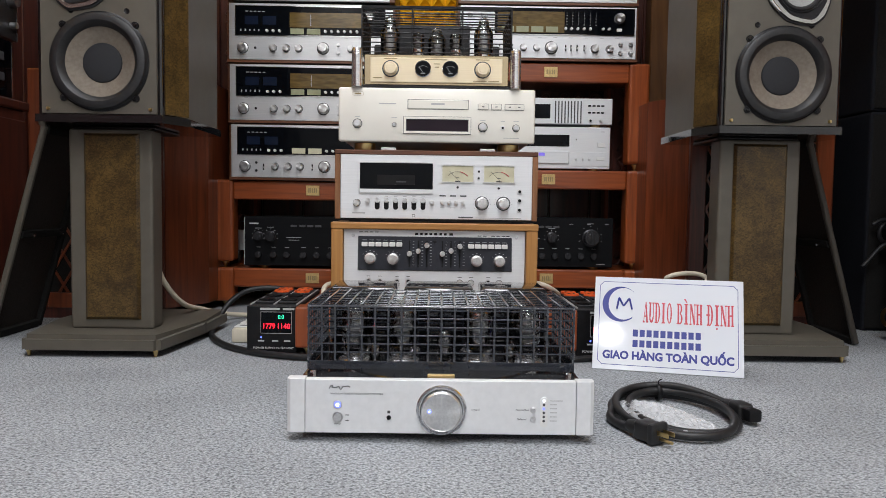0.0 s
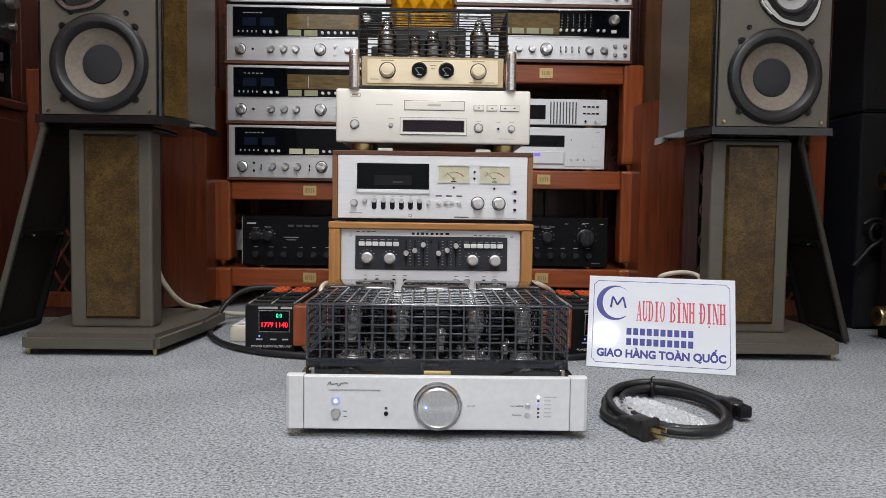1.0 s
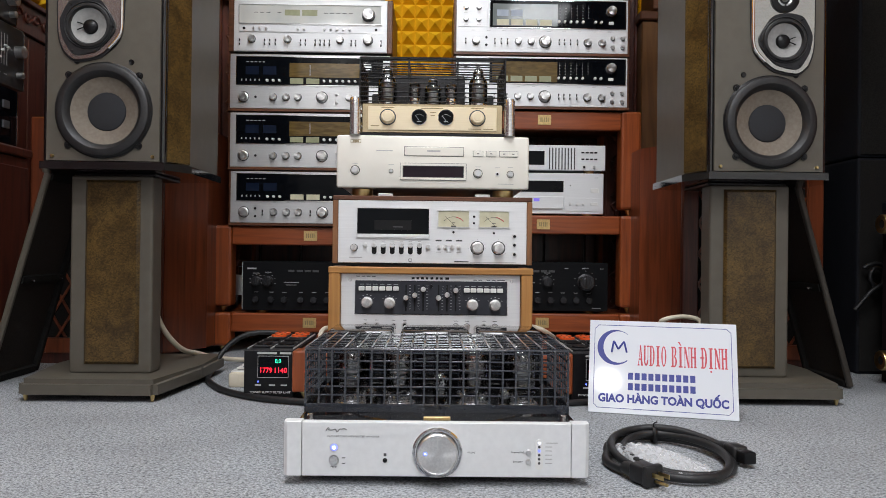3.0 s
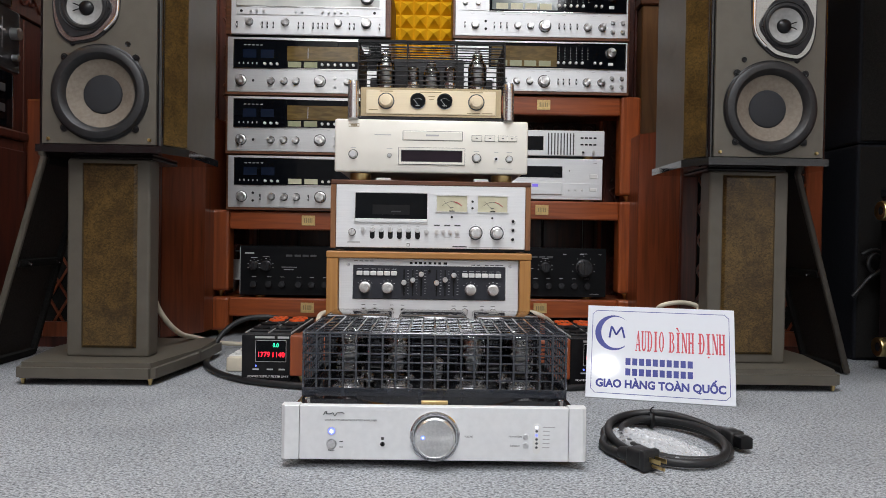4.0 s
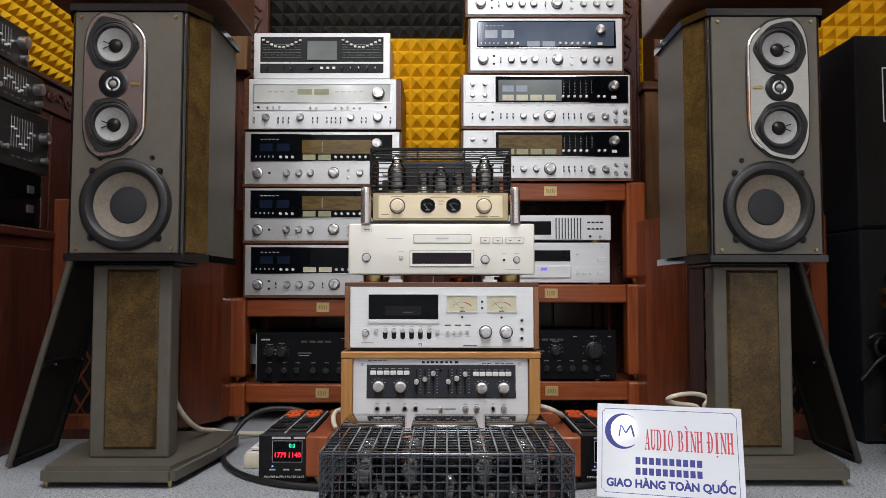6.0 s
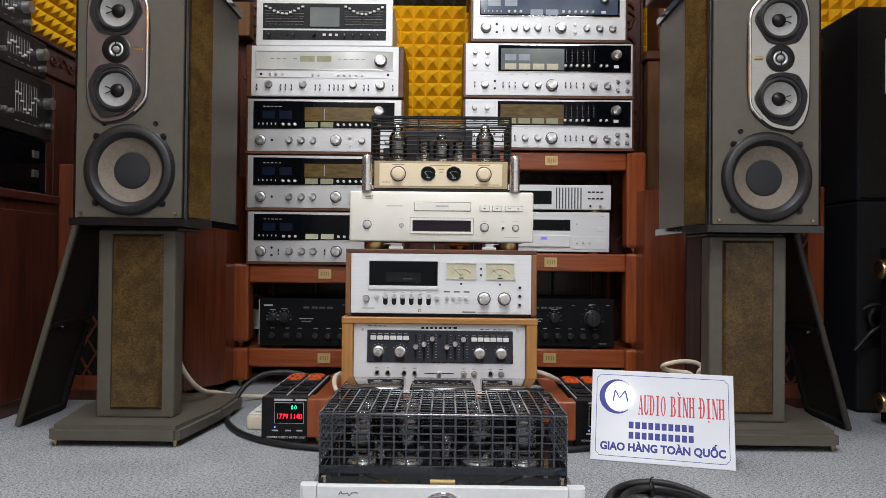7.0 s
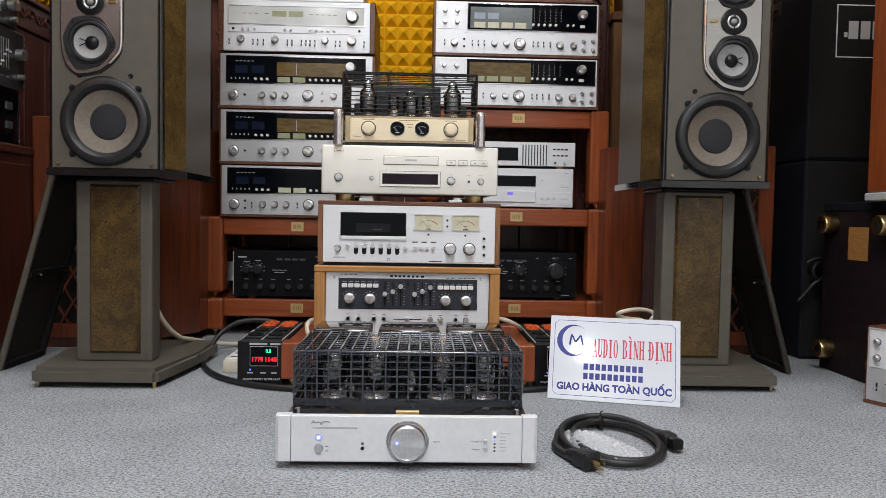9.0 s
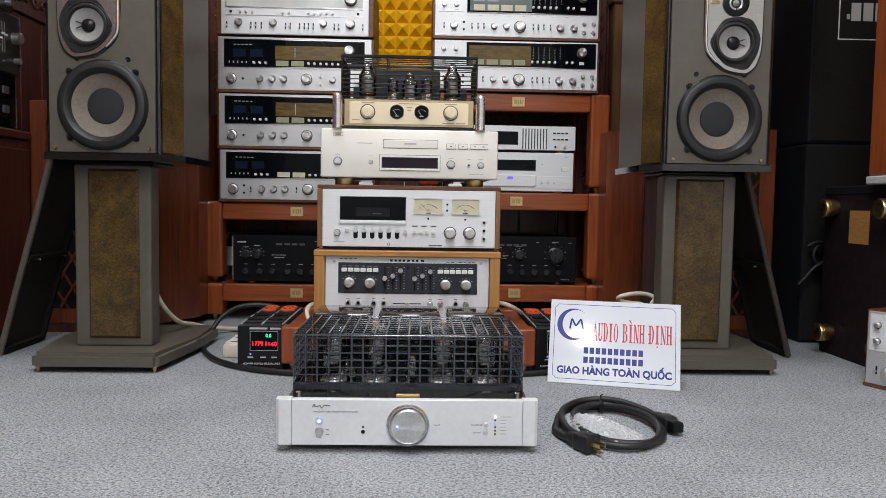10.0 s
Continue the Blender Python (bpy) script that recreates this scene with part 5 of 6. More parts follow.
    for xx in (x0, -0.056, 0.058, x1):
        part("upright", box(xx - 0.0016, xx + 0.0016, y0 - 0.002, y0 + 0.001, z, z1), BLACK, t)
        tube([(xx, y0, z1), (xx, y1, z1)], 0.0014, BLACK, "top_wire", t)
    return t


integrated_with_sliders()
cassette_deck()
disc_player()
gold_amplifier()


# ---- receivers on the racks ----
def receiver(x0, x1, y, z0, z1, dial, label, block=False, face=SILVER, case=WALNUT):
    w, h = x1 - x0, z1 - z0
    t = thing("stereo_receiver", (x0 + x1) / 2, y, z0, label, "stereo receiver", "stacked receivers")
    hw = w / 2
    d = 0.30
    part("case", box(-hw - 0.009, hw + 0.009, 0.006, d, 0.004, h - 0.001, 0.002, 1), case, t, "walnut case")
    part("plinth", box(-hw - 0.007, hw + 0.007, -0.003, 0.0058, 0.001, 0.0095, 0.001, 1), case, t, "walnut lower lip")
    f = part("faceplate", box(-hw, hw, -0.004, 0.0058, 0.010, h - 0.004, 0.001, 1), face, t, "brushed silver faceplate")
    fz = h - 0.014
    X = lambda u: -hw + u * w
    Z = lambda v: 0.010 + v * fz
    y0 = -0.004
    wx0, wx1 = (0.195, 0.985) if block else (0.042, 0.955)
    wz0, wz1 = (0.46, 0.96) if block else (0.44, 0.945)
    rim(f, "window_rim", X(wx0), X(wx1), Z(wz0), Z(wz1), 0.0022, y0 - 0.003, y0, CHROME)
    panel(f, "dial_window", X(wx0), X(wx1), Z(wz0), Z(wz1), y0 - 0.0012, y0, WINDOW, 0, "black glass dial window")
    g = y0 - 0.0013
    S = lambda u: wx0 + u * (wx1 - wx0)
    V = lambda v: wz0 + v * (wz1 - wz0)
    def pane(name, a, b, c, e, mat, label="", lift=0.0004):
        panel(f, name, X(S(a)), X(S(b)), Z(V(c)), Z(V(e)), g - (0.0004 if name == "dial" else 0.0008), g, mat, 0, label)
    if block:
        panel(f, "knob_block", X(0.012), X(0.18), Z(wz0), Z(0.97), y0 - 0.0015, y0, SILVER)
        for u in (0.055, 0.13):
            for v in (0.60, 0.82):
                knob(f, X(u), Z(v), 0.0075, y=y0 - 0.0015)
                ink_bar(f, X(u), Z(v - 0.1), 0.012, 0.001, PALE_INK, y0 - 0.0015)
        pane("dial", 0.02, 0.50, 0.06, 0.88, dial, "tinted dial glass")
        for k, u in enumerate((0.05, 0.155)):
            panel(f, "level_meter", X(S(u)), X(S(u + 0.085)), Z(V(0.42)), Z(V(0.66)), g - 0.0007, g - 0.0004, BLUE_METER if dial is GREY_DIAL else AMBER, 0)
        for k in range(4):
            u = 0.05 + k * 0.106
            panel(f, "tuning_meter", X(S(u)), X(S(u + 0.087)), Z(V(0.08)), Z(V(0.30)), g - 0.0007, g - 0.0004, CREAM if dial is GREY_DIAL else GREEN_CREAM, 0)
        for k in range(6):
            pane("scale_column", 0.515 + k * 0.042, 0.518 + k * 0.042, 0.36, 0.86, INK)
            for q in range(4):
                ink_bar(f, X(S(0.517 + k * 0.042)), Z(V(0.38 + q * 0.12)), 0.0034, 0.0016, PALE_INK, g)
        for u in (0.508, 0.55, 0.595, 0.64, 0.685, 0.777, 0.82):
            knob(f, X(S(u)), Z(V(0.22)), 0.0047, WHITE, y=g, depth=0.010, name="push_button")
        knob(f, X(S(0.895)), Z(V(0.64)), 0.0165, y=g, depth=0.018)
        button(f, X(S(0.895)), Z(V(0.2)), 0.017, 0.010, WHITE, 0.003, g)
        knobs = ((0.115, 0.20, 0.012), (0.36, 0.20, 0.0105), (0.435, 0.20, 0.0105), (0.518, 0.20, 0.0165), (0.766, 0.19, 0.0125), (0.85, 0.19, 0.0115),
                 (0.912, 0.28, 0.0065), (0.912, 0.11, 0.0065), (0.97, 0.28, 0.0065), (0.97, 0.11, 0.0065))
        levers = (0.055, 0.225, 0.262, 0.298, 0.6, 0.63, 0.665, 0.705)
        dots = ((0.175, 0.27), (0.175, 0.13))
    else:
        if dial is AMBER:
            pane("dial", 0.36, 0.87, 0.28, 0.80, AMBER, "amber-toned dial, reflection put into its colour")
            panel(f, "tuning_pointer", X(S(0.50)), X(S(0.503)), Z(V(0.34)), Z(V(0.74)), g - 0.001, g - 0.0004, PALE_INK, 0, "pale tuning pointer")
        elif dial is BLUE_DIAL:
            pane("dial", 0.01, 0.99, 0.06, 0.97, BLUE_DIAL, "blue-grey reflecting dial")
        for k in range(2):
            u = 0.06 + k * 0.12
            pane("level_meter", u, u + 0.09, 0.36, 0.66, BLUE_METER if dial is BLUE_DIAL else NAVY_METER)
        for k, u in enumerate((0.365, 0.475)):
            pane("tuning_meter", u, u + 0.09, 0.04, 0.24, BLUE_METER if dial is BLUE_DIAL else (GREEN_CREAM if dial is AMBER else CREAM), "pale tuning meter")
        for u in (0.21, 0.252, 0.294, 0.60, 0.642, 0.686, 0.728, 0.77, 0.812):
            knob(f, X(S(u)), Z(V(0.14)), 0.0047, WHITE, y=g, depth=0.010, name="push_button")
        for k in range(5):
            pane("dial_mark", 0.065 + k * 0.028, 0.065 + k * 0.028 + 0.016, 0.81, 0.835, PALE_INK)
            pane("dial_mark", 0.03 + k * 0.03, 0.03 + k * 0.03 + 0.008, 0.13, 0.2, PALE_INK)
        knob(f, X(S(0.89)), Z(V(0.66)), 0.0165, y=g, depth=0.018)
        button(f, X(S(0.89)), Z(V(0.14)), 0.016, 0.009, WHITE, 0.003, g)
        knobs = ((0.084, 0.21, 0.0145), (0.27, 0.21, 0.0115), (0.35, 0.21, 0.0115), (0.425, 0.21, 0.0115), (0.575, 0.215, 0.0155), (0.668, 0.28, 0.0055), (0.668, 0.13, 0.0055),
                 (0.745, 0.21, 0.0105), (0.83, 0.21, 0.0115), (0.915, 0.21, 0.0115))
        levers = (0.20, 0.50) if dial is not AMBER else ()
        dots = ((0.16, 0.21),) if dial is AMBER else ((0.155, 0.28), (0.155, 0.13))
    for u, v, r in knobs:
        knob(f, X(u), Z(v), r, y=y0, skirt=r > 0.014)
    for u in levers:
        lever(f, X(u), Z(0.2), y=y0)
    for u, v in dots:
        jack(f, X(u), Z(v), 0.0042, y0)
    for k in range(10):
        ink_bar(f, X(0.1 + k * 0.088), Z(0.40), 0.012, 0.0011, PALE_INK, y0)
    return t


RY0 = 2.604
receiver(-0.480, 0.045, RY0, 0.4205, 0.604, None, "silver receiver with a dark dial on the wooden rack", face=RSILVER)
receiver(-0.484, 0.041, RY0, 0.6045, 0.797, AMBER, "silver receiver with an amber-toned dial", face=RSILVER)
receiver(-0.486, 0.039, RY0, 0.7975, 0.990, AMBER, "silver receiver with an amber-toned dial", face=RSILVER)
receiver(0.257, 0.828, RY0 + 0.012, 0.8195, 0.998, AMBER, "wide silver receiver with four side knobs and amber dial", True)
receiver(0.257, 0.828, RY0 + 0.012, 0.9985, 1.191, GREY_DIAL, "wide silver receiver with four side knobs and grey dial", True)
receiver(0.281, 0.803, RY0 + 0.012, 1.1915, 1.388, BLUE_DIAL, "silver receiver with a blue-grey reflecting dial")
receiver(0.272, 0.808, RY0 + 0.012, 1.3885, 1.58, BLUE_DIAL, "silver receiver on top of the stack")


def silver_tuner():
    t = thing("stereo_tuner", -0.224, RY0, 0.9905, "all-silver tuner amplifier with a pale dial in a walnut case", "stereo receiver", "stacked receivers")
    hw, h = 0.252, 0.180
    for s in (-1, 1):
        part("case_side", box(min(s * hw, s * (hw + 0.018)), max(s * hw, s * (hw + 0.018)), -0.002, 0.3, 0.004, h, 0.002, 1), WALNUT, t, "walnut side")
    part("body", box(-hw, hw, 0.008, 0.3, 0.004, h - 0.002, 0.001, 1), BLACK, t)
    f = part("faceplate", box(-hw, hw, -0.004, 0.008, 0.006, h - 0.002, 0.0015, 1), SILVER, t, "brushed silver faceplate")
    X = lambda u: (u - 531) / 393 * hw
    Z = lambda v: 0.178 - (v - 265) / 258 * 0.172
    y = -0.004
    rim(f, "window_rim", X(165), X(893), Z(385), Z(293), 0.002, y - 0.003, y, KNOB)
    panel(f, "dial_window", X(165), X(893), Z(385), Z(293), y - 0.001, y, PALE_DIAL, 0, "pale silvery dial glass")
    for a, b in ((398, 475), (487, 565)):
        panel(f, "tuning_meter", X(a), X(b), Z(346), Z(317), y - 0.0015, y - 0.001, GREEN_CREAM, 0, "greenish meter")
    for u in (250, 282, 314, 370, 608, 640, 672, 704, 736):
        ink_bar(f, X(u), Z(332), 0.013, 0.002, INK, y - 0.001)
    knob(f, X(828), Z(340), 0.020, y=y - 0.001, depth=0.02)
    rim(f, "strip_rim", X(165), X(897), Z(427), Z(391), 0.0012, y - 0.002, y, KNOB)
    for u in (240, 270, 304, 466, 498, 602, 634, 666, 698, 731):
        knob(f, X(u), Z(411), 0.0045, y=y, depth=0.009, name="push_button")
    for u in (190, 867):
        jack(f, X(u), Z(411), 0.0045, y)
    for u, r in ((230, 0.012), (413, 0.012), (682, 0.0115), (826, 0.015)):
        knob(f, X(u), Z(464), r, y=y)
    for u in (168, 296, 322, 352, 480, 505, 555, 580, 602, 628, 740, 763, 893):
        lever(f, X(u), Z(478), 0.017, y=y)
    return t


def equaliser():
    t = thing("graphic_equaliser", -0.228, RY0 + 0.004, 1.1712, "silver graphic equaliser with two rows of sliders", "equaliser", "stacked receivers")
    hw, h = 0.234, 0.159
    part("body", box(-hw + 0.004, hw - 0.004, 0.004, 0.25, 0.002, h - 0.003, 0.002, 1), SILVER, t)
    f = part("faceplate", box(-hw, hw, -0.004, 0.004, 0.0, h, 0.002, 1), SILVER, t, "brushed silver frame")
    X = lambda u: (u - 538) / 363 * hw
    Z = lambda v: h - (v - 18) / 243 * h
    y = -0.004
    panel(f, "slider_panel", X(210), X(865), Z(172), Z(40), y - 0.001, y, MATT, 0, "dark grey slider panel")
    panel(f, "switch_panel", X(210), X(865), Z(232), Z(182), y - 0.001, y, MATT, 0, "dark grey switch panel")
    panel(f, "display", X(460), X(618), Z(163), Z(60), y - 0.002, y - 0.001, GREY_DIAL, 0.0004, "grey display glass")
    rim(f, "display_rim", X(460), X(618), Z(163), Z(60), 0.0015, y - 0.003, y - 0.001, BLACK)
    lift = (58, 68, 82, 92, 96, 97, 90, 82, 70, 60)
    for base in (227, 650):
        for k in range(10):
            u = base + k * 21.7
            panel(f, "slider_slot", X(u) - 0.0013, X(u) + 0.0013, Z(163), Z(50), y - 0.0014, y - 0.001, BLACK, 0)
            button(f, X(u), Z(lift[k]), 0.0095, 0.0065, WHITE, 0.007, y - 0.001, "slider_cap")
        for v in range(6):
            ink_bar(f, X(base + 98), Z(80 + v * 14), 0.132, 0.0005, PALE_INK, y - 0.001)
    knob(f, X(482), Z(203), 0.007, MATT, y=y - 0.001)
    jack(f, X(340), Z(205), 0.004, y - 0.001)
    for u in (537, 570, 602):
        button(f, X(u), Z(205), 0.010, 0.008, WHITE, 0.003, y - 0.001)
    for u in (248, 378, 648, 692, 736, 780, 823):
        lever(f, X(u), Z(207), 0.012, y=y - 0.001)
    return t


silver_tuner()
equaliser()


def slim_player(x0, x1, y, z0, z1, label, style):
    w, h = x1 - x0, z1 - z0
    t = thing("disc_recorder" if style else "disc_player", (x0 + x1) / 2, y, z0, label, "disc player", "players in the rack")
    hw = w / 2
    part("body", box(-hw + 0.003, hw - 0.003, 0.008, 0.28, 0.010, h - 0.002, 0.002, 1), SILVER, t)
    f = part("faceplate", box(-hw, hw, 0, 0.008, 0.008, h, 0.002, 1), SILVER, t, "silver faceplate")
    for fx in (-hw + 0.05, hw - 0.05):
        part("foot", lathe([(0, 0), (0.017, 0), (0.018, 0.010), (0, 0.010)], 22, "z"), BRASS, t, "metal foot", (fx, 0.03, 0), True)
    if style:
        panel(f, "display", -hw + 0.07, hw - 0.205, h * 0.28, h * 0.78, -0.001, 0, WINDOW, 0, "dark display")
        for k in range(9):
            panel(f, "vent_rib", hw - 0.190 + k * 0.0105, hw - 0.186 + k * 0.0105, h * 0.12, h * 0.90, -0.0012, 0, INK, 0)
        for k in range(4):
            for v in (0.74, 0.5):
                button(f, hw - 0.076 + k * 0.0145, h * v, 0.010, 0.005, BLACK, 0.002)
        jack(f, hw - 0.072, h * 0.22, 0.007, 0)
        knob(f, hw - 0.038, h * 0.22, 0.0055)
    else:
        panel(f, "display", -hw + 0.08, hw - 0.135, h * 0.56, h * 0.82, -0.001, 0, WINDOW, 0, "dark display")
        panel(f, "disc_tray", -hw + 0.08, hw - 0.135, h * 0.16, h * 0.46, -0.006, 0, SILVER, 0.003, "rounded silver tray")
        panel(f, "tray_badge", hw - 0.236, hw - 0.216, h * 0.34, h * 0.41, -0.0065, -0.006, PURPLE, 0)
        panel(f, "lower_strip", hw - 0.132, hw - 0.002, h * 0.12, h * 0.43, -0.002, 0, SILVER, 0.0005)
        button(f, hw - 0.03, h * 0.60, 0.026, 0.014, WHITE, 0.002)
        button(f, hw - 0.032, h * 0.29, 0.024, 0.010, WHITE, 0.002, -0.002)
        for k in range(3):
            knob(f, hw - 0.112 + k * 0.022, h * 0.28, 0.004, y=-0.002)
        jack(f, hw - 0.112, h * 0.72, 0.002, 0)
        ink_bar(f, hw - 0.025, h * 0.9, 0.012, 0.002, PALE_INK)
    return t


slim_player(0.33, 0.758, RACK_Y + 0.02, 0.466, 0.611, "silver disc player with a rounded tray on a rack shelf", 0)
slim_player(0.335, 0.763, RACK_Y + 0.02, 0.612, 0.705, "slim silver disc recorder stacked on another player", 1)


def black_amplifier(x0, x1, y, z0, z1, label, dial_x):
    w, h = x1 - x0, z1 - z0
    t = thing("integrated_amplifier", (x0 + x1) / 2, y, z0, label, "amplifier", "black amplifiers in the racks")
    hw = w / 2
    part("body", box(-hw + 0.004, hw - 0.004, 0.01, 0.32, 0.012, h - 0.002, 0.002, 1), AMP_BLACK, t)
    f = part("faceplate", box(-hw, hw, 0, 0.01, 0.010, h, 0.002, 1), AMP_BLACK, t, "satin black faceplate")
    panel(f, "edge_strip", -hw + 0.001, -hw + 0.003, 0.014, h - 0.004, -0.0008, 0, RSILVER, 0, "thin bright edge strip")
    for fx in (-hw + 0.06, hw - 0.06):
        part("foot", lathe([(0, 0), (0.02, 0), (0.022, 0.012), (0, 0.012)], 22, "z"), BRASS, t, "brass-coloured foot", (fx, 0.04, 0), True)
    for u, v, r in ((dial_x[0], 0.62, 0.027), (dial_x[1], 0.62, 0.017), (dial_x[2], 0.62, 0.015)):
        knob(f, u * hw, h * v, r, DARK_KNOB, skirt=True)
        panel(f, "knob_grip", u * hw - r * 0.22, u * hw + r * 0.22, h * v - r * 0.8, h * v + r * 0.8, -r * 1.55, -r * 1.25, DARK_KNOB, 0.0008)
        for a in range(-3, 4):
            ink_bar(f, u * hw + r * 1.4 * math.sin(a * 0.62), h * v + r * 1.4 * math.cos(a * 0.62), 0.004, 0.0012, PALE_INK)
        ink_bar(f, u * hw, h * v + r * 1.75, 0.022, 0.0016, PALE_INK)
    for k, u in enumerate((-0.78, -0.55, -0.35, -0.1, 0.1, 0.3, 0.5, 0.7)):
        knob(f, u * hw, h * 0.27, 0.0115, DARK_KNOB)
        ink_bar(f, u * hw, h * 0.41, 0.014, 0.0014, PALE_INK)
    for u in (-0.25, -0.12, 0.0, 0.12):
        button(f, u * hw, h * 0.82, 0.02, 0.007, INK, 0.003)
    ink_bar(f, -0.85 * hw, h * 0.86, 0.03, 0.005, PALE_INK)
    ink_bar(f, -0.25 * hw, h * 0.6, 0.05, 0.002, PALE_INK)
    ink_bar(f, -0.25 * hw, h * 0.55, 0.035, 0.0018, PALE_INK)
    ink_bar(f, 0.82 * hw, h * 0.12, 0.03, 0.0014, PALE_INK)
    for u in (0.35, 0.62, 0.9):
        ink_bar(f, u * hw, h * 0.88, 0.012, 0.0016, PALE_INK)
    return t


black_amplifier(-0.448, -0.01, RACK_Y + 0.02, 0.130, 0.304, "black integrated amplifier on the lower rack shelf", (0.8, -0.6, -0.78))
black_amplifier(0.345, 0.776, RACK_Y + 0.02, 0.138, 0.312, "black integrated amplifier on the lower rack shelf", (0.65, 0.05, -0.3))


can = thing("metal_canister", -0.488, 2.84, 0.1300, "silver canister behind the amplifier on the rack shelf", "canister")
part("body", lathe([(0, 0), (0.034, 0), (0.036, 0.003), (0.036, 0.150), (0.040, 0.154), (0.040, 0.160), (0.032, 0.176), (0, 0.182)], 28, "z"), CHROME, can, smooth=True)
part("label_band", lathe([(0.0362, 0.05), (0.0366, 0.052), (0.0366, 0.12), (0.0362, 0.122)], 28, "z"), WHITE, can, "white paper band", smooth=True)


# ---- power filters, sign, cables on the floor ----
def power_filter(x, y, label):
    t = thing("power_filter", x, y, 0, label, "power filter", "power filter units")
    t.scale = (1, 1, 1.13)
    part("case", box(-0.056, 0.056, 0.003, 0.335, 0.006, 0.100, 0.002, 1), MATT, t, "black steel case")
    for fx, fy in ((-0.04, 0.03), (0.04, 0.03), (-0.04, 0.3), (0.04, 0.3)):
        part("foot", lathe([(0, 0), (0.008, 0), (0.008, 0.006)], 14, "z"), RUBBER, t, "", (fx, fy, 0), True)
    f = part("front", box(-0.056, 0.056, 0.0, 0.003, 0.006, 0.100, 0.001, 1), BLACK, t)
    panel(f, "display", -0.024, 0.044, 0.046, 0.088, -0.001, 0, WINDOW, 0, "dark display window")
    lettering("0.0", 0.0115, LED_GREEN, "green_digits", f, (0.021, -0.0012, 0.0785))
    lettering("1779", 0.0150, LED_RED, "red_digits", f, (-0.0065, -0.0012, 0.0595), width=0.026)
    lettering("1140", 0.0150, LED_RED, "red_digits", f, (0.0265, -0.0012, 0.0595), width=0.027)
    rim(f, "display_rim", -0.024, 0.044, 0.046, 0.088, 0.0008, -0.0012, 0, PALE_INK)
    part("small_led", lathe([(0, -0.0015), (0.0016, -0.0015), (0.002, 0)], 12), LED_BLUE, f, "blue light", (-0.024, 0, 0.037), True)
    for u in (-0.024, 0.008, 0.035):
        ink_bar(f, u, 0.030, 0.014, 0.003, PALE_INK)
    ink_bar(f, -0.004, 0.0945, 0.044, 0.0042, PALE_INK)
    ink_bar(f, 0.038, 0.0945, 0.026, 0.0042, PALE_INK)
    lettering("POWER SUPPLY FILTER UNIT", 0.006, WHITE, "printed_text", f, (0.004, -0.0003, 0.0155), width=0.092)
    for xx in (-0.052, 0.0, 0.052):
        part("top_rail", box(xx - 0.0012, xx + 0.0012, 0.02, 0.325, 0.1, 0.1025), PALE_INK, t, "thin metal strip")
    for i, yy in enumerate((0.075, 0.15, 0.26)):
        for xx in (-0.026, 0.026):
            live = i == 2
            ry = 0.046 if live else 0.026
            s = part("socket", box(xx - 0.0225, xx + 0.0225, yy - ry - 0.006, yy + ry + 0.006, 0.1, 0.1045, 0.0015, 1), MATT, t, "mains socket")
            for q in ((-1, 1) if live else (0,)):
                cy, r2 = yy + q * 0.023, 0.0215 if live else 0.026
                octo = lambda k: [(xx + 0.0205 * k * math.cos(a), cy + r2 * k * math.sin(a)) for a in [math.pi / 8 + j * math.pi / 4 for j in range(8)]]
                part("socket_face", prism(octo(1.0), 0.1045, 0.1085 if live else 0.1075, plane="xy"), ORANGE if live else BLACK, s, "orange socket face" if live else "black socket face")
                for sx in (-0.007, 0.007):
                    zt = 0.1085 if live else 0.1075
                    part("socket_slot", box(xx + sx - 0.002, xx + sx + 0.002, cy - 0.008, cy + 0.008, zt, zt + 0.0004), BLACK, s)
    return t


power_filter(-0.1815, 1.853, "black power filter unit with lit red digits and orange sockets")
power_filter(0.5665, 1.855, "black power filter unit with lit red digits and orange sockets")


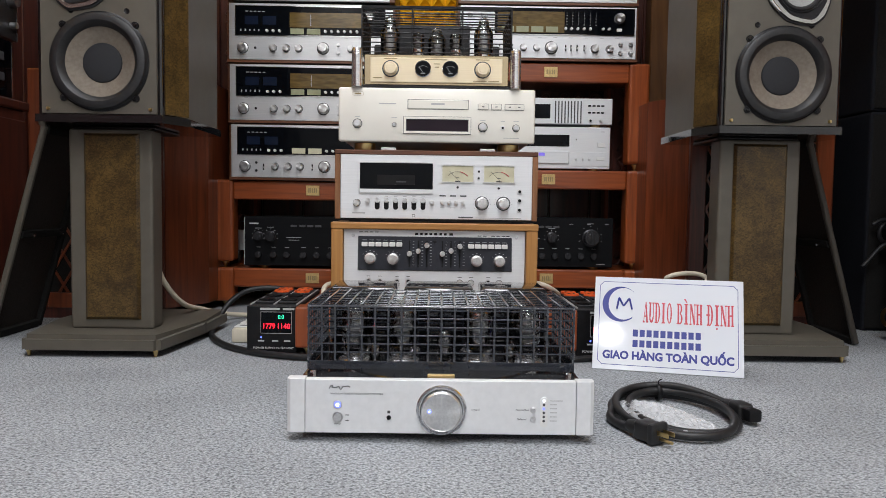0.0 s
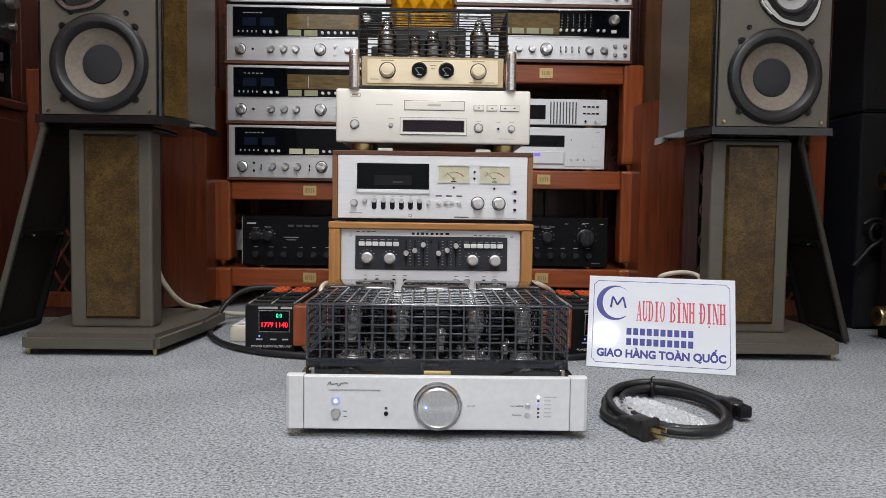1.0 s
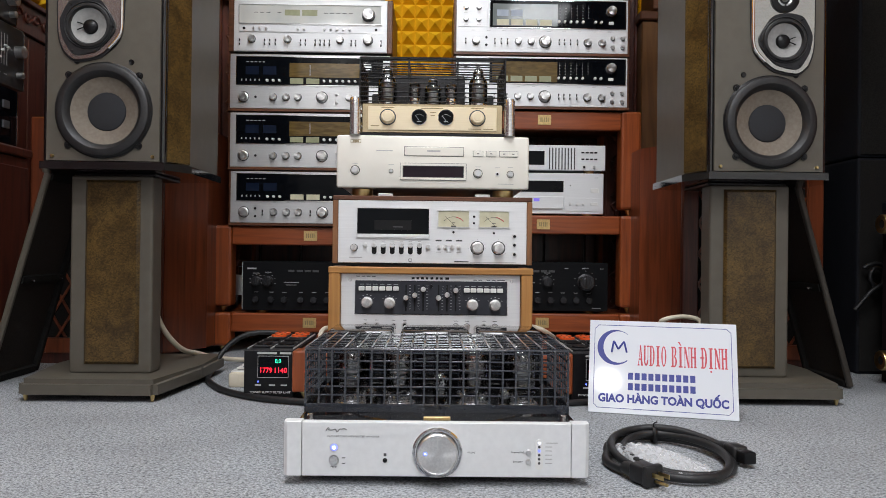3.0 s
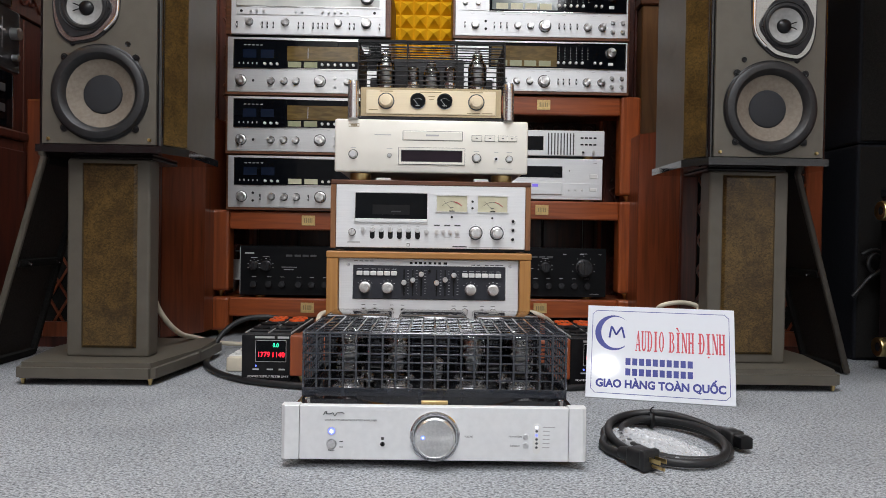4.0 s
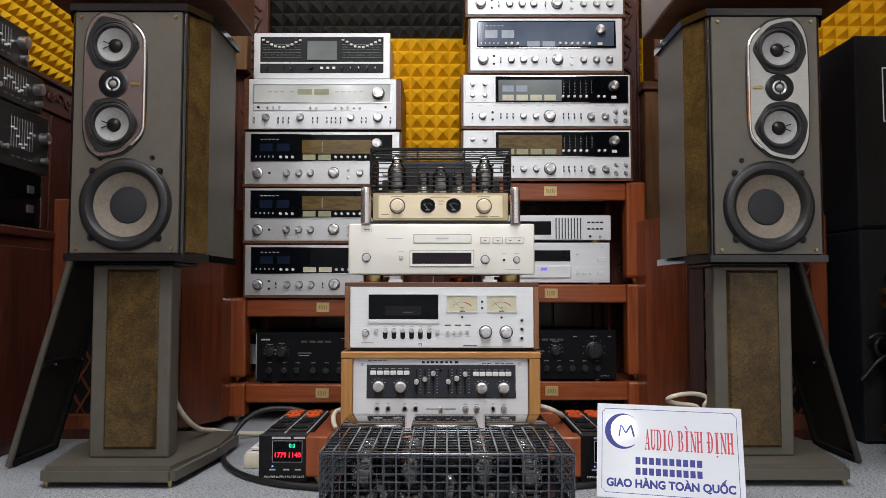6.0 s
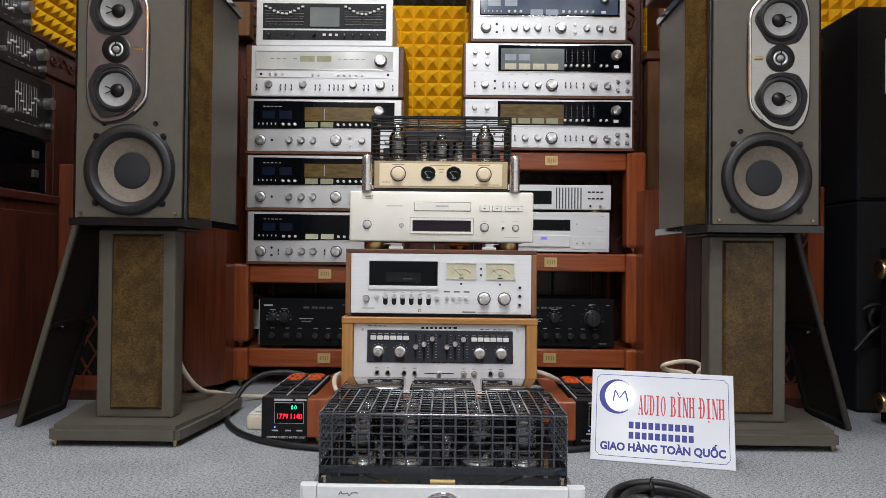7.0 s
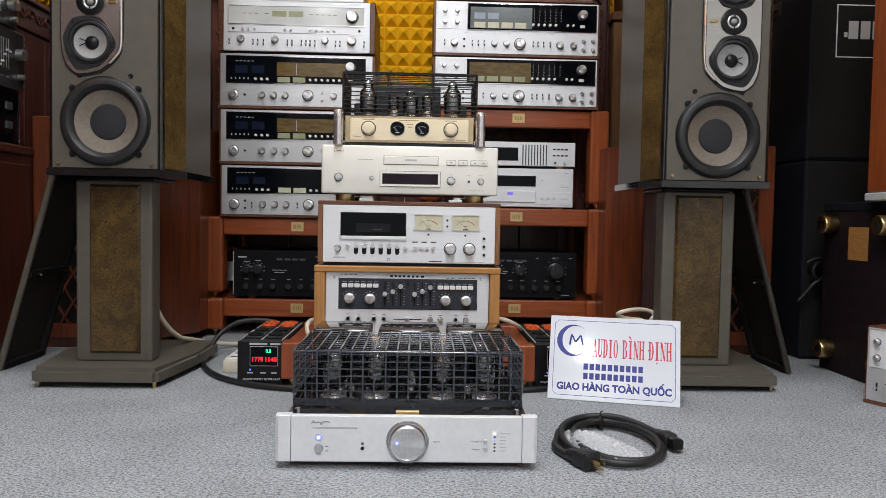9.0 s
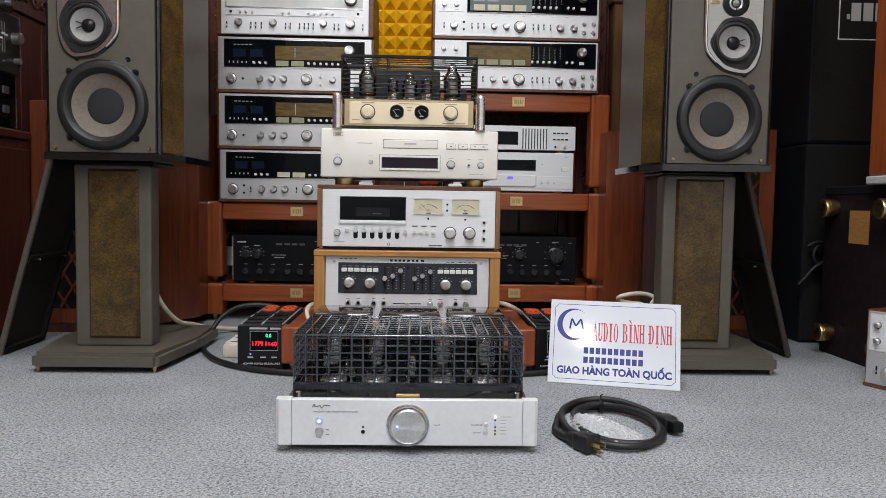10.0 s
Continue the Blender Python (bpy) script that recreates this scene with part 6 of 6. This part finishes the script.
def serif_letter(ch, u, w, z, h):
    """A narrow slab-serif capital, w wide and h high, standing at (u, z)."""
    bm = bmesh.new()
    n = [0]

    def piece(pts):
        n[0] += 1
        prism([(u + a * w, z + b * h) for a, b in pts], -0.0003 - n[0] * 0.00003, 0.0, bm)

    def bar(a, b, c, d):
        piece([(a, c), (b, c), (b, d), (a, d)])

    def bow(cx, cz, rx, rz, tx, tz, a0, a1):
        for k in range(12):
            p, q = math.radians(a0 + (a1 - a0) * k / 12), math.radians(a0 + (a1 - a0) * (k + 1) / 12)
            piece([(cx + rx * math.cos(p), cz + rz * math.sin(p)), (cx + rx * math.cos(q), cz + rz * math.sin(q)),
                   (cx + (rx - tx) * math.cos(q), cz + (rz - tz) * math.sin(q)), (cx + (rx - tx) * math.cos(p), cz + (rz - tz) * math.sin(p))])

    def serifs(xs, zs=(0.0, 0.94), r=0.17):
        for a in xs:
            for b in zs:
                bar(max(0.0, a - r), min(1.0, a + r), b, b + 0.06)

    if ch == "I":
        bar(0.34, 0.66, 0.06, 0.94)
        serifs((0.5,), r=0.3)
    elif ch == "H":
        bar(0.10, 0.36, 0.06, 0.94)
        bar(0.64, 0.90, 0.06, 0.94)
        bar(0.36, 0.64, 0.47, 0.55)
        serifs((0.23, 0.77), r=0.20)
    elif ch == "N":
        bar(0.12, 0.23, 0.06, 0.94)
        bar(0.77, 0.88, 0.0, 0.94)
        piece([(0.12, 0.94), (0.40, 0.94), (0.88, 0.0), (0.64, 0.0)])
        serifs((0.17,), r=0.16)
        serifs((0.83,), (0.94,), 0.16)
    elif ch == "U":
        bar(0.10, 0.36, 0.28, 0.94)
        bar(0.72, 0.84, 0.28, 0.94)
        bow(0.47, 0.28, 0.37, 0.28, 0.20, 0.12, 180, 360)
        serifs((0.23, 0.78), (0.94,), 0.20)
    elif ch == "O":
        bow(0.5, 0.5, 0.44, 0.51, 0.24, 0.07, 0, 360)
    elif ch == "D":
        bar(0.14, 0.40, 0.06, 0.94)
        bar(0.02, 0.50, 0.0, 0.06)
        bar(0.02, 0.50, 0.94, 1.0)
        bow(0.46, 0.5, 0.47, 0.5, 0.25, 0.07, -90, 90)
    elif ch == "B":
        bar(0.14, 0.40, 0.06, 0.94)
        bar(0.02, 0.50, 0.0, 0.06)
        bar(0.02, 0.50, 0.94, 1.0)
        bow(0.48, 0.755, 0.38, 0.245, 0.24, 0.06, -90, 90)
        bow(0.48, 0.27, 0.45, 0.27, 0.25, 0.06, -90, 90)
    else:
        piece([(0.10, 0.06), (0.20, 0.06), (0.52, 1.0), (0.42, 1.0)])
        piece([(0.60, 0.06), (0.88, 0.06), (0.58, 1.0), (0.40, 1.0)])
        bar(0.24, 0.66, 0.28, 0.35)
        serifs((0.14, 0.76), (0.0,), 0.18)
    return bm


def shop_sign():
    t = thing("shop_sign", 0.526, 1.757, 0.0, "white glossy sign with red and blue print, leaning back", "sign")
    t.matrix_basis = Matrix.Translation((0.526, 1.757, 0.0012)) @ pose(0, 0, 0, 0, 0, -15.2) @ pose(0, 0, 0, -19.0, 0, 0)
    W, H = 0.306, 0.203
    part("board", box(0, W, 0, 0.004, 0, H, 0.0006, 1), SIGN, t)
    y, i, c = -0.0003, 0.011, 0.008
    for u0, v0, u1, v1 in ((i + c, i, W - i - c, i), (i + c, H - i, W - i - c, H - i)):
        part("border_line", box(u0, u1, y, 0, v0 - 0.0006, v0 + 0.0006), BLUE_INK, t)
    for u0 in (i, W - i):
        part("border_line", box(u0 - 0.0006, u0 + 0.0006, y, 0, i + c, H - i - c), BLUE_INK, t)
    for u0, v0, su, sv in ((i, i, 1, 1), (W - i, i, -1, 1), (i, H - i, 1, -1), (W - i, H - i, -1, -1)):
        tube([(u0 + su * c, -0.0002, v0), (u0 + su * c * 0.6, -0.0002, v0 + sv * c * 0.6), (u0, -0.0002, v0 + sv * c)], 0.0006, BLUE_INK, "border_corner", t)
    # crescent emblem with a peak inside
    cx, cz, r = 0.056, 0.143, 0.039
    arc = [math.radians(a) for a in range(48, 318, 10)]
    outer = [(cx + r * math.cos(a), cz + r * math.sin(a)) for a in arc]
    inner = [(cx + 0.006 + (r - 0.007) * math.cos(a), cz + 0.001 + (r - 0.004) * math.sin(a)) for a in reversed(arc)]
    bm = bmesh.new()
    o = [bm.verts.new((u, y, v)) for u, v in outer]
    n = [bm.verts.new((u, y, v)) for u, v in reversed(inner)]
    for k in range(len(o) - 1):
        bm.faces.new((o[k], o[k + 1], n[k + 1], n[k]))
    part("emblem", bm, BLUE_INK, t, "blue crescent emblem")
    peak = [(cx - 0.008, cz - 0.011), (cx - 0.008, cz - 0.011), (cx - 0.004, cz + 0.015), (cx - 0.004, cz + 0.015), (cx + 0.006, cz - 0.004), (cx + 0.006, cz - 0.004), (cx + 0.018, cz + 0.014), (cx + 0.018, cz + 0.014), (cx + 0.024, cz - 0.011), (cx + 0.024, cz - 0.011)]
    tube([(u, -0.0002, v) for u, v in peak], 0.0021, BLUE_INK, "emblem_peak", t, res=2)
    for word, u0, u1 in (("AUDIO", 0.103, 0.1635), ("BINH", 0.1722, 0.2245), ("DINH", 0.2328, 0.2870)):
        step = (u1 - u0) / len(word)
        for k, ch in enumerate(word):
            part("red_letter", serif_letter(ch, u0 + k * step, step * 1.0, 0.1050, 0.0445), RED_INK, t)
    part("letter_accent", prism([(0.1862, 0.1600), (0.1904, 0.1600), (0.1945, 0.1515), (0.1924, 0.1515)], -0.0004, 0), RED_INK, t)
    part("letter_stroke", box(0.2318, 0.2398, -0.0018, 0, 0.1262, 0.1292), RED_INK, t)
    part("letter_dot", lathe([(0, -0.0004), (0.0019, -0.0004), (0.0019, 0)], 14), RED_INK, t, "", (0.2531, 0, 0.0990))
    for zz in (0.081, 0.0585):
        for k in range(10):
            u = 0.083 + k * 0.0142
            part("number_bar", box(u, u + 0.0105, y, 0, zz - 0.0075, zz + 0.0075), BLUE_INK, t)
    lettering("GIAO HÀNG TOÀN QUỐC", 0.0235, BLUE_INK, "blue_text", t, (0.154, -0.0002, 0.0315), width=0.266, bold=0.0010)
    return t


shop_sign()


def power_cord():
    t = thing("coiled_cable", 0.578, 1.345, 0, "thick black power cord coiled on the carpet", "cable")
    turns = ((0.583, 1.378, 0.102, 0.146), (0.592, 1.396, 0.078, 0.106), (0.578, 1.372, 0.092, 0.140))
    pts = [(-0.074, -0.074, 0.016), (-0.090, -0.052, 0.010), (-0.107, -0.012, 0.008), (-0.106, 0.030, 0.008), (-0.090, 0.062, 0.009)]
    for k in range(27):
        q = k / 12
        a = 2.62 - q * 2 * math.pi
        i, w = min(1, int(q)), min(1.0, q - min(1, int(q)))
        cx, cy, rx, ry = [m + (n - m) * w for m, n in zip(turns[i], turns[i + 1])]
        lift = 0.0075 + 0.0095 * q * (0.55 + 0.45 * math.sin(a + 0.6)) + 0.0012 * math.sin(k * 1.9)
        pts.append((cx - 0.578 + rx * math.cos(a) - 0.066 * rx * math.sin(a), cy - 1.345 + ry * math.sin(a), lift))
    pts += [(0.035, 0.150, 0.030), (0.070, 0.122, 0.027), (0.096, 0.088, 0.021), (0.106, 0.062, 0.017)]
    tube(pts, 0.0066, RUBBER, "cord", t, res=6)
    p = part("mains_plug", box(-0.015, 0.015, -0.036, 0.0, 0.003, 0.031, 0.005, 3), RUBBER, t, "black plug", smooth=True)
    p.matrix_basis = pose(-0.082, -0.066, 0.0, 0, 0, 32)
    part("plug_grip", box(-0.0175, 0.0175, -0.040, -0.028, 0.0015, 0.033, 0.004, 2), RUBBER, p, "moulded plug face", smooth=True)
    part("strain_relief", lathe([(0.0082, 0.022), (0.0105, 0.012), (0.0115, -0.002)], 16, "y", at=(0, 0, 0.016)), RUBBER, p, smooth=True)
    for s in (-1, 1):
        part("prong", box(s * 0.0065 - 0.0008, s * 0.0065 + 0.0008, -0.060, -0.040, 0.017, 0.0235), BRASS, p, "brass prong")
    part("ground_prong", lathe([(0, -0.062), (0.0024, -0.062), (0.0024, -0.040)], 10, "y", at=(0, 0, 0.010)), BRASS, p, "round brass prong")
    c = part("connector", box(-0.0135, 0.0135, 0.0, 0.034, 0.004, 0.030, 0.005, 3), RUBBER, t, "black connector", smooth=True)
    c.matrix_basis = pose(0.109, 0.054, 0.0, 0, 0, -168)
    part("connector_nose", box(-0.0115, 0.0115, 0.034, 0.058, 0.007, 0.027, 0.004, 2), BLACK, c, "glossy black socket end", smooth=True)
    part("strain_relief", lathe([(0.0082, -0.026), (0.0105, -0.014), (0.0112, 0.001)], 16, "y", at=(0, 0, 0.017)), RUBBER, c, smooth=True)
    part("twist_tie", lathe([(0.0145, -0.004), (0.016, 0), (0.0145, 0.004)], 16, "x"), BLACK, t, "black twist tie", (0.012, 0.152, 0.0165), True)
    tube([(0.012, 0.150, 0.031), (0.008, 0.148, 0.038), (0.016, 0.146, 0.041)], 0.0012, BLACK, "tie_end", t, res=4)
    return t


power_cord()


def plastic_bag():
    bm = bmesh.new()
    nx, ny = 72, 40
    grid = []
    for i in range(nx + 1):
        row = []
        for j in range(ny + 1):
            u, v = i / nx, j / ny
            half = 0.014 + 0.034 * math.sin(math.pi * min(1.0, u * 0.72 + 0.08)) ** 1.3
            x, y = (u - 0.5) * 0.19, (v - 0.5) * 2 * half + 0.004 * noise.noise((u * 4, 0.0, v * 2))
            # sharp creases: the distance to cell borders folds the film
            d = noise.voronoi((x * 75 + y * 30, y * 110, 0.3))[0]
            fold = d[1] - d[0]
            z = 0.003 + 0.015 * math.sin(math.pi * u) ** 0.7 * math.sin(math.pi * v) ** 0.6 + 0.006 * fold + 0.0018 * noise.noise((x * 110, y * 110, 3.0))
            row.append(bm.verts.new((x, y, max(0.003, z))))
        grid.append(row)
    for i in range(nx):
        for j in range(ny):
            bm.faces.new((grid[i][j], grid[i + 1][j], grid[i + 1][j + 1], grid[i][j + 1]))
    ob = part("plastic_bag", bm, FILM)
    ob.matrix_basis = pose(0.555, 1.370, 0.004, 0, 0, -64)
    return tagged(ob, "small crumpled clear plastic bag inside the coiled cord", "plastic bag")


plastic_bag()


def loose_cable(name, pts, r, mat, label):
    ob = tube(pts, r, mat, name)
    return tagged(ob, label, "cable")


loose_cable("black_cable", [(-0.17, 2.26, 0.085), (-0.22, 2.275, 0.103), (-0.28, 2.27, 0.110), (-0.335, 2.26, 0.105), (-0.370, 2.25, 0.085), (-0.398, 2.23, 0.055), (-0.410, 2.19, 0.009), (-0.396, 2.08, 0.009), (-0.315, 1.92, 0.009), (-0.2, 1.825, 0.009), (-0.12, 1.800, 0.009), (-0.04, 1.785, 0.009)], 0.0072, RUBBER, "thick black cable looping over the carpet")
loose_cable("black_cable", [(0.63, 1.86, 0.008), (0.55, 1.83, 0.008), (0.46, 1.80, 0.008), (0.40, 1.79, 0.008)], 0.007, RUBBER, "black cable lying beside the power filter")
loose_cable("beige_cable", [(-0.505, 1.99, 0.27), (-0.500, 2.0, 0.19), (-0.486, 2.04, 0.125), (-0.468, 2.13, 0.068), (-0.465, 2.22, 0.0565), (-0.447, 2.30, 0.03), (-0.40, 2.40, 0.009), (-0.33, 2.42, 0.008), (-0.29, 2.36, 0.010), (-0.285, 2.26, 0.02)], 0.0068, BEIGE, "beige cable coming down from the speaker stand")
ring = [(0.818 + 0.054 * math.cos(w), 2.03 + 0.012 * math.sin(w * 2), 0.171 + 0.0145 * math.sin(w)) for w in [-0.9 + k * 0.55 for k in range(12)]]
loose_cable("beige_cable", [(0.872, 2.05, 0.09), (0.868, 2.04, 0.125)] + ring + [(0.865, 2.06, 0.12), (0.86, 2.08, 0.05), (0.82, 2.12, 0.008), (0.7, 2.15, 0.008)], 0.0058, BEIGE, "beige cable looped beside the speaker stand")
loose_cable("beige_cable", [(0.425, 2.0, 0.160), (0.450, 1.98, 0.158), (0.475, 1.99, 0.145), (0.498, 2.03, 0.128), (0.505, 2.08, 0.1195)], 0.006, BEIGE, "beige cable from the stack to the power filter")
loose_cable("beige_cable", [(-0.035, 1.98, 0.150), (-0.070, 1.965, 0.158), (-0.082, 1.94, 0.145), (-0.074, 1.915, 0.128), (-0.066, 1.905, 0.1195)], 0.006, BEIGE, "beige cable from the stack to the power filter")


def power_strip():
    t = thing("power_strip", -0.292, 1.97, 0, "cream plastic power strip on the carpet", "power strip")
    part("body", box(-0.022, 0.03, 0.03, 0.26, 0, 0.036, 0.006, 2), BEIGE, t, smooth=True)
    for k in range(4):
        s = part("outlet", box(-0.02, 0.022, 0.045 + k * 0.053, 0.085 + k * 0.053, 0.036, 0.0385, 0.001, 1), WHITE, t)
        part("outlet_slot", box(-0.008, 0.010, 0.060 + k * 0.053, 0.070 + k * 0.053, 0.0385, 0.0388), BLACK, s)
    return t


power_strip()


# ---- gear along the west side ----
def west_gear():
    t = thing("sideboard", -1.19, 1.98, 0, "dark red wooden sideboard under black components", "sideboard")
    part("carcass", box(-0.16, 0.19, -0.36, 0.36, 0.0, 0.60, 0.004, 1), MAHOGANY, t)
    part("top", box(-0.165, 0.20, -0.37, 0.37, 0.60, 0.625, 0.004, 1), MAHOGANY, t)
    for s in (-1, 1):
        part("door", box(0.19, 0.20, min(s * 0.01, s * 0.35), max(s * 0.01, s * 0.35), 0.04, 0.57, 0.003, 1), MAHOGANY, t)
    for z0, z1, far, k in ((0.6255, 0.785, 2.29, 0), (0.7855, 0.965, 2.32, 1), (0.9655, 1.075, 2.28, 2), (1.0755, 1.19, 2.2, 3)):
        hw = 0.22
        u = thing("audio_component", -1.005, far - hw, z0, "black audio component with silver knobs on the sideboard", "amplifier", "black components on the sideboard", turn=90)
        h = z1 - z0
        part("body", box(-hw, hw, 0.012, 0.29, 0.006, h - 0.002, 0.003, 1), SATIN_DARK, u)
        f = part("faceplate", box(-hw - 0.003, hw + 0.003, 0, 0.012, 0.004, h, 0.003, 1), SATIN_DARK if k else WINDOW, u, "dark satin metal faceplate" if k else "black faceplate")
        for fx in (-0.18, 0.18):
            part("foot", lathe([(0, 0), (0.015, 0), (0.015, 0.006)], 16, "z"), RUBBER, u, "", (fx, 0.05, 0), True)
        if k:
            knob(f, hw - 0.035, h * 0.62, 0.0185, KNOB, 0.024)
            knob(f, hw - 0.03, h * 0.25, 0.010, KNOB, 0.018)
            for q in range(9):
                panel(f, "level_slot", hw - 0.085 - q * 0.013, hw - 0.083 - q * 0.013, h * 0.34, h * 0.82, -0.0006, 0, PALE_INK, 0)
                button(f, hw - 0.084 - q * 0.013, h * (0.5 + 0.14 * math.sin(q * 0.9 + k)), 0.008, 0.005, WHITE, 0.008, name="slider_cap")
            for q in range(4):
                ink_bar(f, hw - 0.09 - q * 0.03, h * 0.2, 0.014, 0.002, PALE_INK)
                knob(f, hw - 0.225 - q * 0.03, h * 0.3, 0.008, KNOB, 0.016)
        else:
            for q in range(2):
                button(f, hw - 0.06, h * (0.35 + 0.35 * q), 0.03, 0.022, INK, 0.006)
        panel(f, "edge_trim", hw - 0.001, hw + 0.0025, 0.006, h - 0.004, -0.001, 0, CHROME, 0)


west_gear()


# ---- loudspeakers and boxes along the east side ----
def black_cabinet(x0, x1, y0, y1, z0, z1, label, logo):
    t = thing("bass_cabinet", (x0 + x1) / 2, y0, z0, label, "loudspeaker", "black stage loudspeakers")
    hw, h = (x1 - x0) / 2, z1 - z0
    part("body", box(-hw, hw, 0.004, y1 - y0, 0.0, h, 0.008, 2), DARKBOX, t)
    part("front_grille", box(-hw + 0.006, hw - 0.006, 0.0, 0.0042, 0.008, h - 0.008, 0.002, 1), CLOTH, t, "black cloth grille")
    m = part("side_handle", box(-hw - 0.003, -hw + 0.001, 0.20, 0.34, h * 0.86, h * 0.94, 0.002, 1), BLACK, t)
    part("handle_bar", box(-hw - 0.010, -hw - 0.004, 0.22, 0.32, h * 0.895, h * 0.905, 0.002, 1), RUBBER, m)
    if logo:
        a, b, c, d = -hw + 0.082, -hw + 0.262, 0.324, 0.482
        rim(t, "logo_frame", a, b, c, d, 0.003, -0.0016, 0, WHITE, "white square outline")
        for k, (u, wd) in enumerate(((0.036, 0.03), (0.074, 0.03), (0.112, 0.03))):
            part("logo_block", box(a + u, a + u + wd, -0.0016, 0, c + 0.055, c + 0.11), PALE_INK, t, "plain pale block")
            if k == 0:
                part("logo_block", box(a + u - 0.014, a + u - 0.004, -0.0016, 0, c + 0.06, c + 0.075), PALE_INK, t)
    return t


black_cabinet(1.425, 2.0, 2.30, 2.88, 0.0, 0.632, "large black loudspeaker cabinet on the carpet", False)
black_cabinet(1.425, 2.0, 2.30, 2.88, 0.6325, 1.218, "large black loudspeaker with a framed logo, stacked on another", True)
loose_cable("hanging_cable", [(1.425, 2.27, 0.31), (1.45, 2.265, 0.33), (1.49, 2.27, 0.32), (1.50, 2.27, 0.27), (1.46, 2.265, 0.25), (1.43, 2.26, 0.28), (1.45, 2.26, 0.32), (1.485, 2.265, 0.30), (1.475, 2.26, 0.26), (1.44, 2.26, 0.25), (1.425, 2.265, 0.22), (1.40, 2.27, 0.19)], 0.006, RUBBER, "black cable bundle beside the black loudspeaker")


def box_on_side():
    t = thing("overturned_cabinet", 1.425, 1.80, 0, "dark cabinet lying on its side, brass feet showing", "cabinet")
    part("body", box(0, 0.42, 0, 0.385, 0.0, 0.490, 0.005, 2), MAROON, t, "dark maroon-black box")
    part("trim", box(-0.002, 0.42, -0.001, 0.387, 0.468, 0.493, 0.003, 1), DARKBOX, t, "dark edging")
    part("paper_label", box(-0.001, 0.0, 0.163, 0.255, 0.332, 0.424), OAK, t, "plain tan paper label")
    for yy in (0.065, 0.325):
        for zz in (0.066, 0.430):
            ft = part("brass_foot", lathe([(0.012, -0.038), (0.0245, -0.040), (0.0265, -0.037), (0.0265, -0.030), (0.0255, -0.029), (0.0265, -0.028), (0.0265, -0.012), (0.024, -0.01), (0.024, 0.0)], 32, "x"), BRASS, t, "turned brass foot", (-0.001, yy, zz), True)
            part("rubber_pad", lathe([(0, -0.036), (0.0125, -0.036)], 20, "x"), RUBBER, ft)
    return t


box_on_side()
up = thing("wooden_speaker", 1.40, 1.50, 0.4935, "red-brown wooden loudspeaker standing on the dark cabinet", "loudspeaker")
part("cabinet", box(0, 0.36, 0.0, 0.44, 0.022, 0.85, 0.004, 1), CHERRY_UP, up)
part("base_plate", box(-0.004, 0.364, -0.004, 0.444, 0.0, 0.0215, 0.003, 1), PALE_INK, up, "grey base plate")
# duller satin face puts the corner's shade into this receiver's material
side = receiver(-0.24, 0.24, 0, 0, 0.188, GREY_DIAL, "silver receiver in a wooden case on the carpet", True, face=RSILVER)
side.matrix_basis = pose(1.405, 1.53, 0.0, 0, 0, -64.5)


# ---- wood between rack and loudspeakers ----
tall = thing("wooden_cabinet", 1.095, 2.86, 0, "tall golden-brown wooden cabinet behind the loudspeaker", "cabinet")
part("carcass", box(-0.15, 0.25, 0.0, 0.15, 0.0, 1.2, 0.004, 1), TAN_WOOD, tall)
part("cornice", box(-0.16, 0.26, -0.012, 0.15, 1.2, 1.235, 0.005, 1), WALNUT, tall)
shelf_box = thing("wall_box", 1.12, 2.84, 1.2355, "brown wooden box on the cabinet", "cabinet")
part("carcass", box(-0.14, 0.25, 0.0, 0.16, 0.0, 0.3, 0.004, 1), WALNUT, shelf_box)
part("white_panel", box(-0.12, -0.04, -0.004, 0.0, 0.03, 0.15, 0.002, 1), WHITE, shelf_box, "white front panel")
blk = thing("wooden_bracket", -0.60, 2.86, 1.28, "golden-brown wooden block beside the carved post", "cabinet")
part("block", box(-0.10, 0.045, 0.0, 0.068, 0.0, 0.14, 0.003, 1), TAN_WOOD, blk)
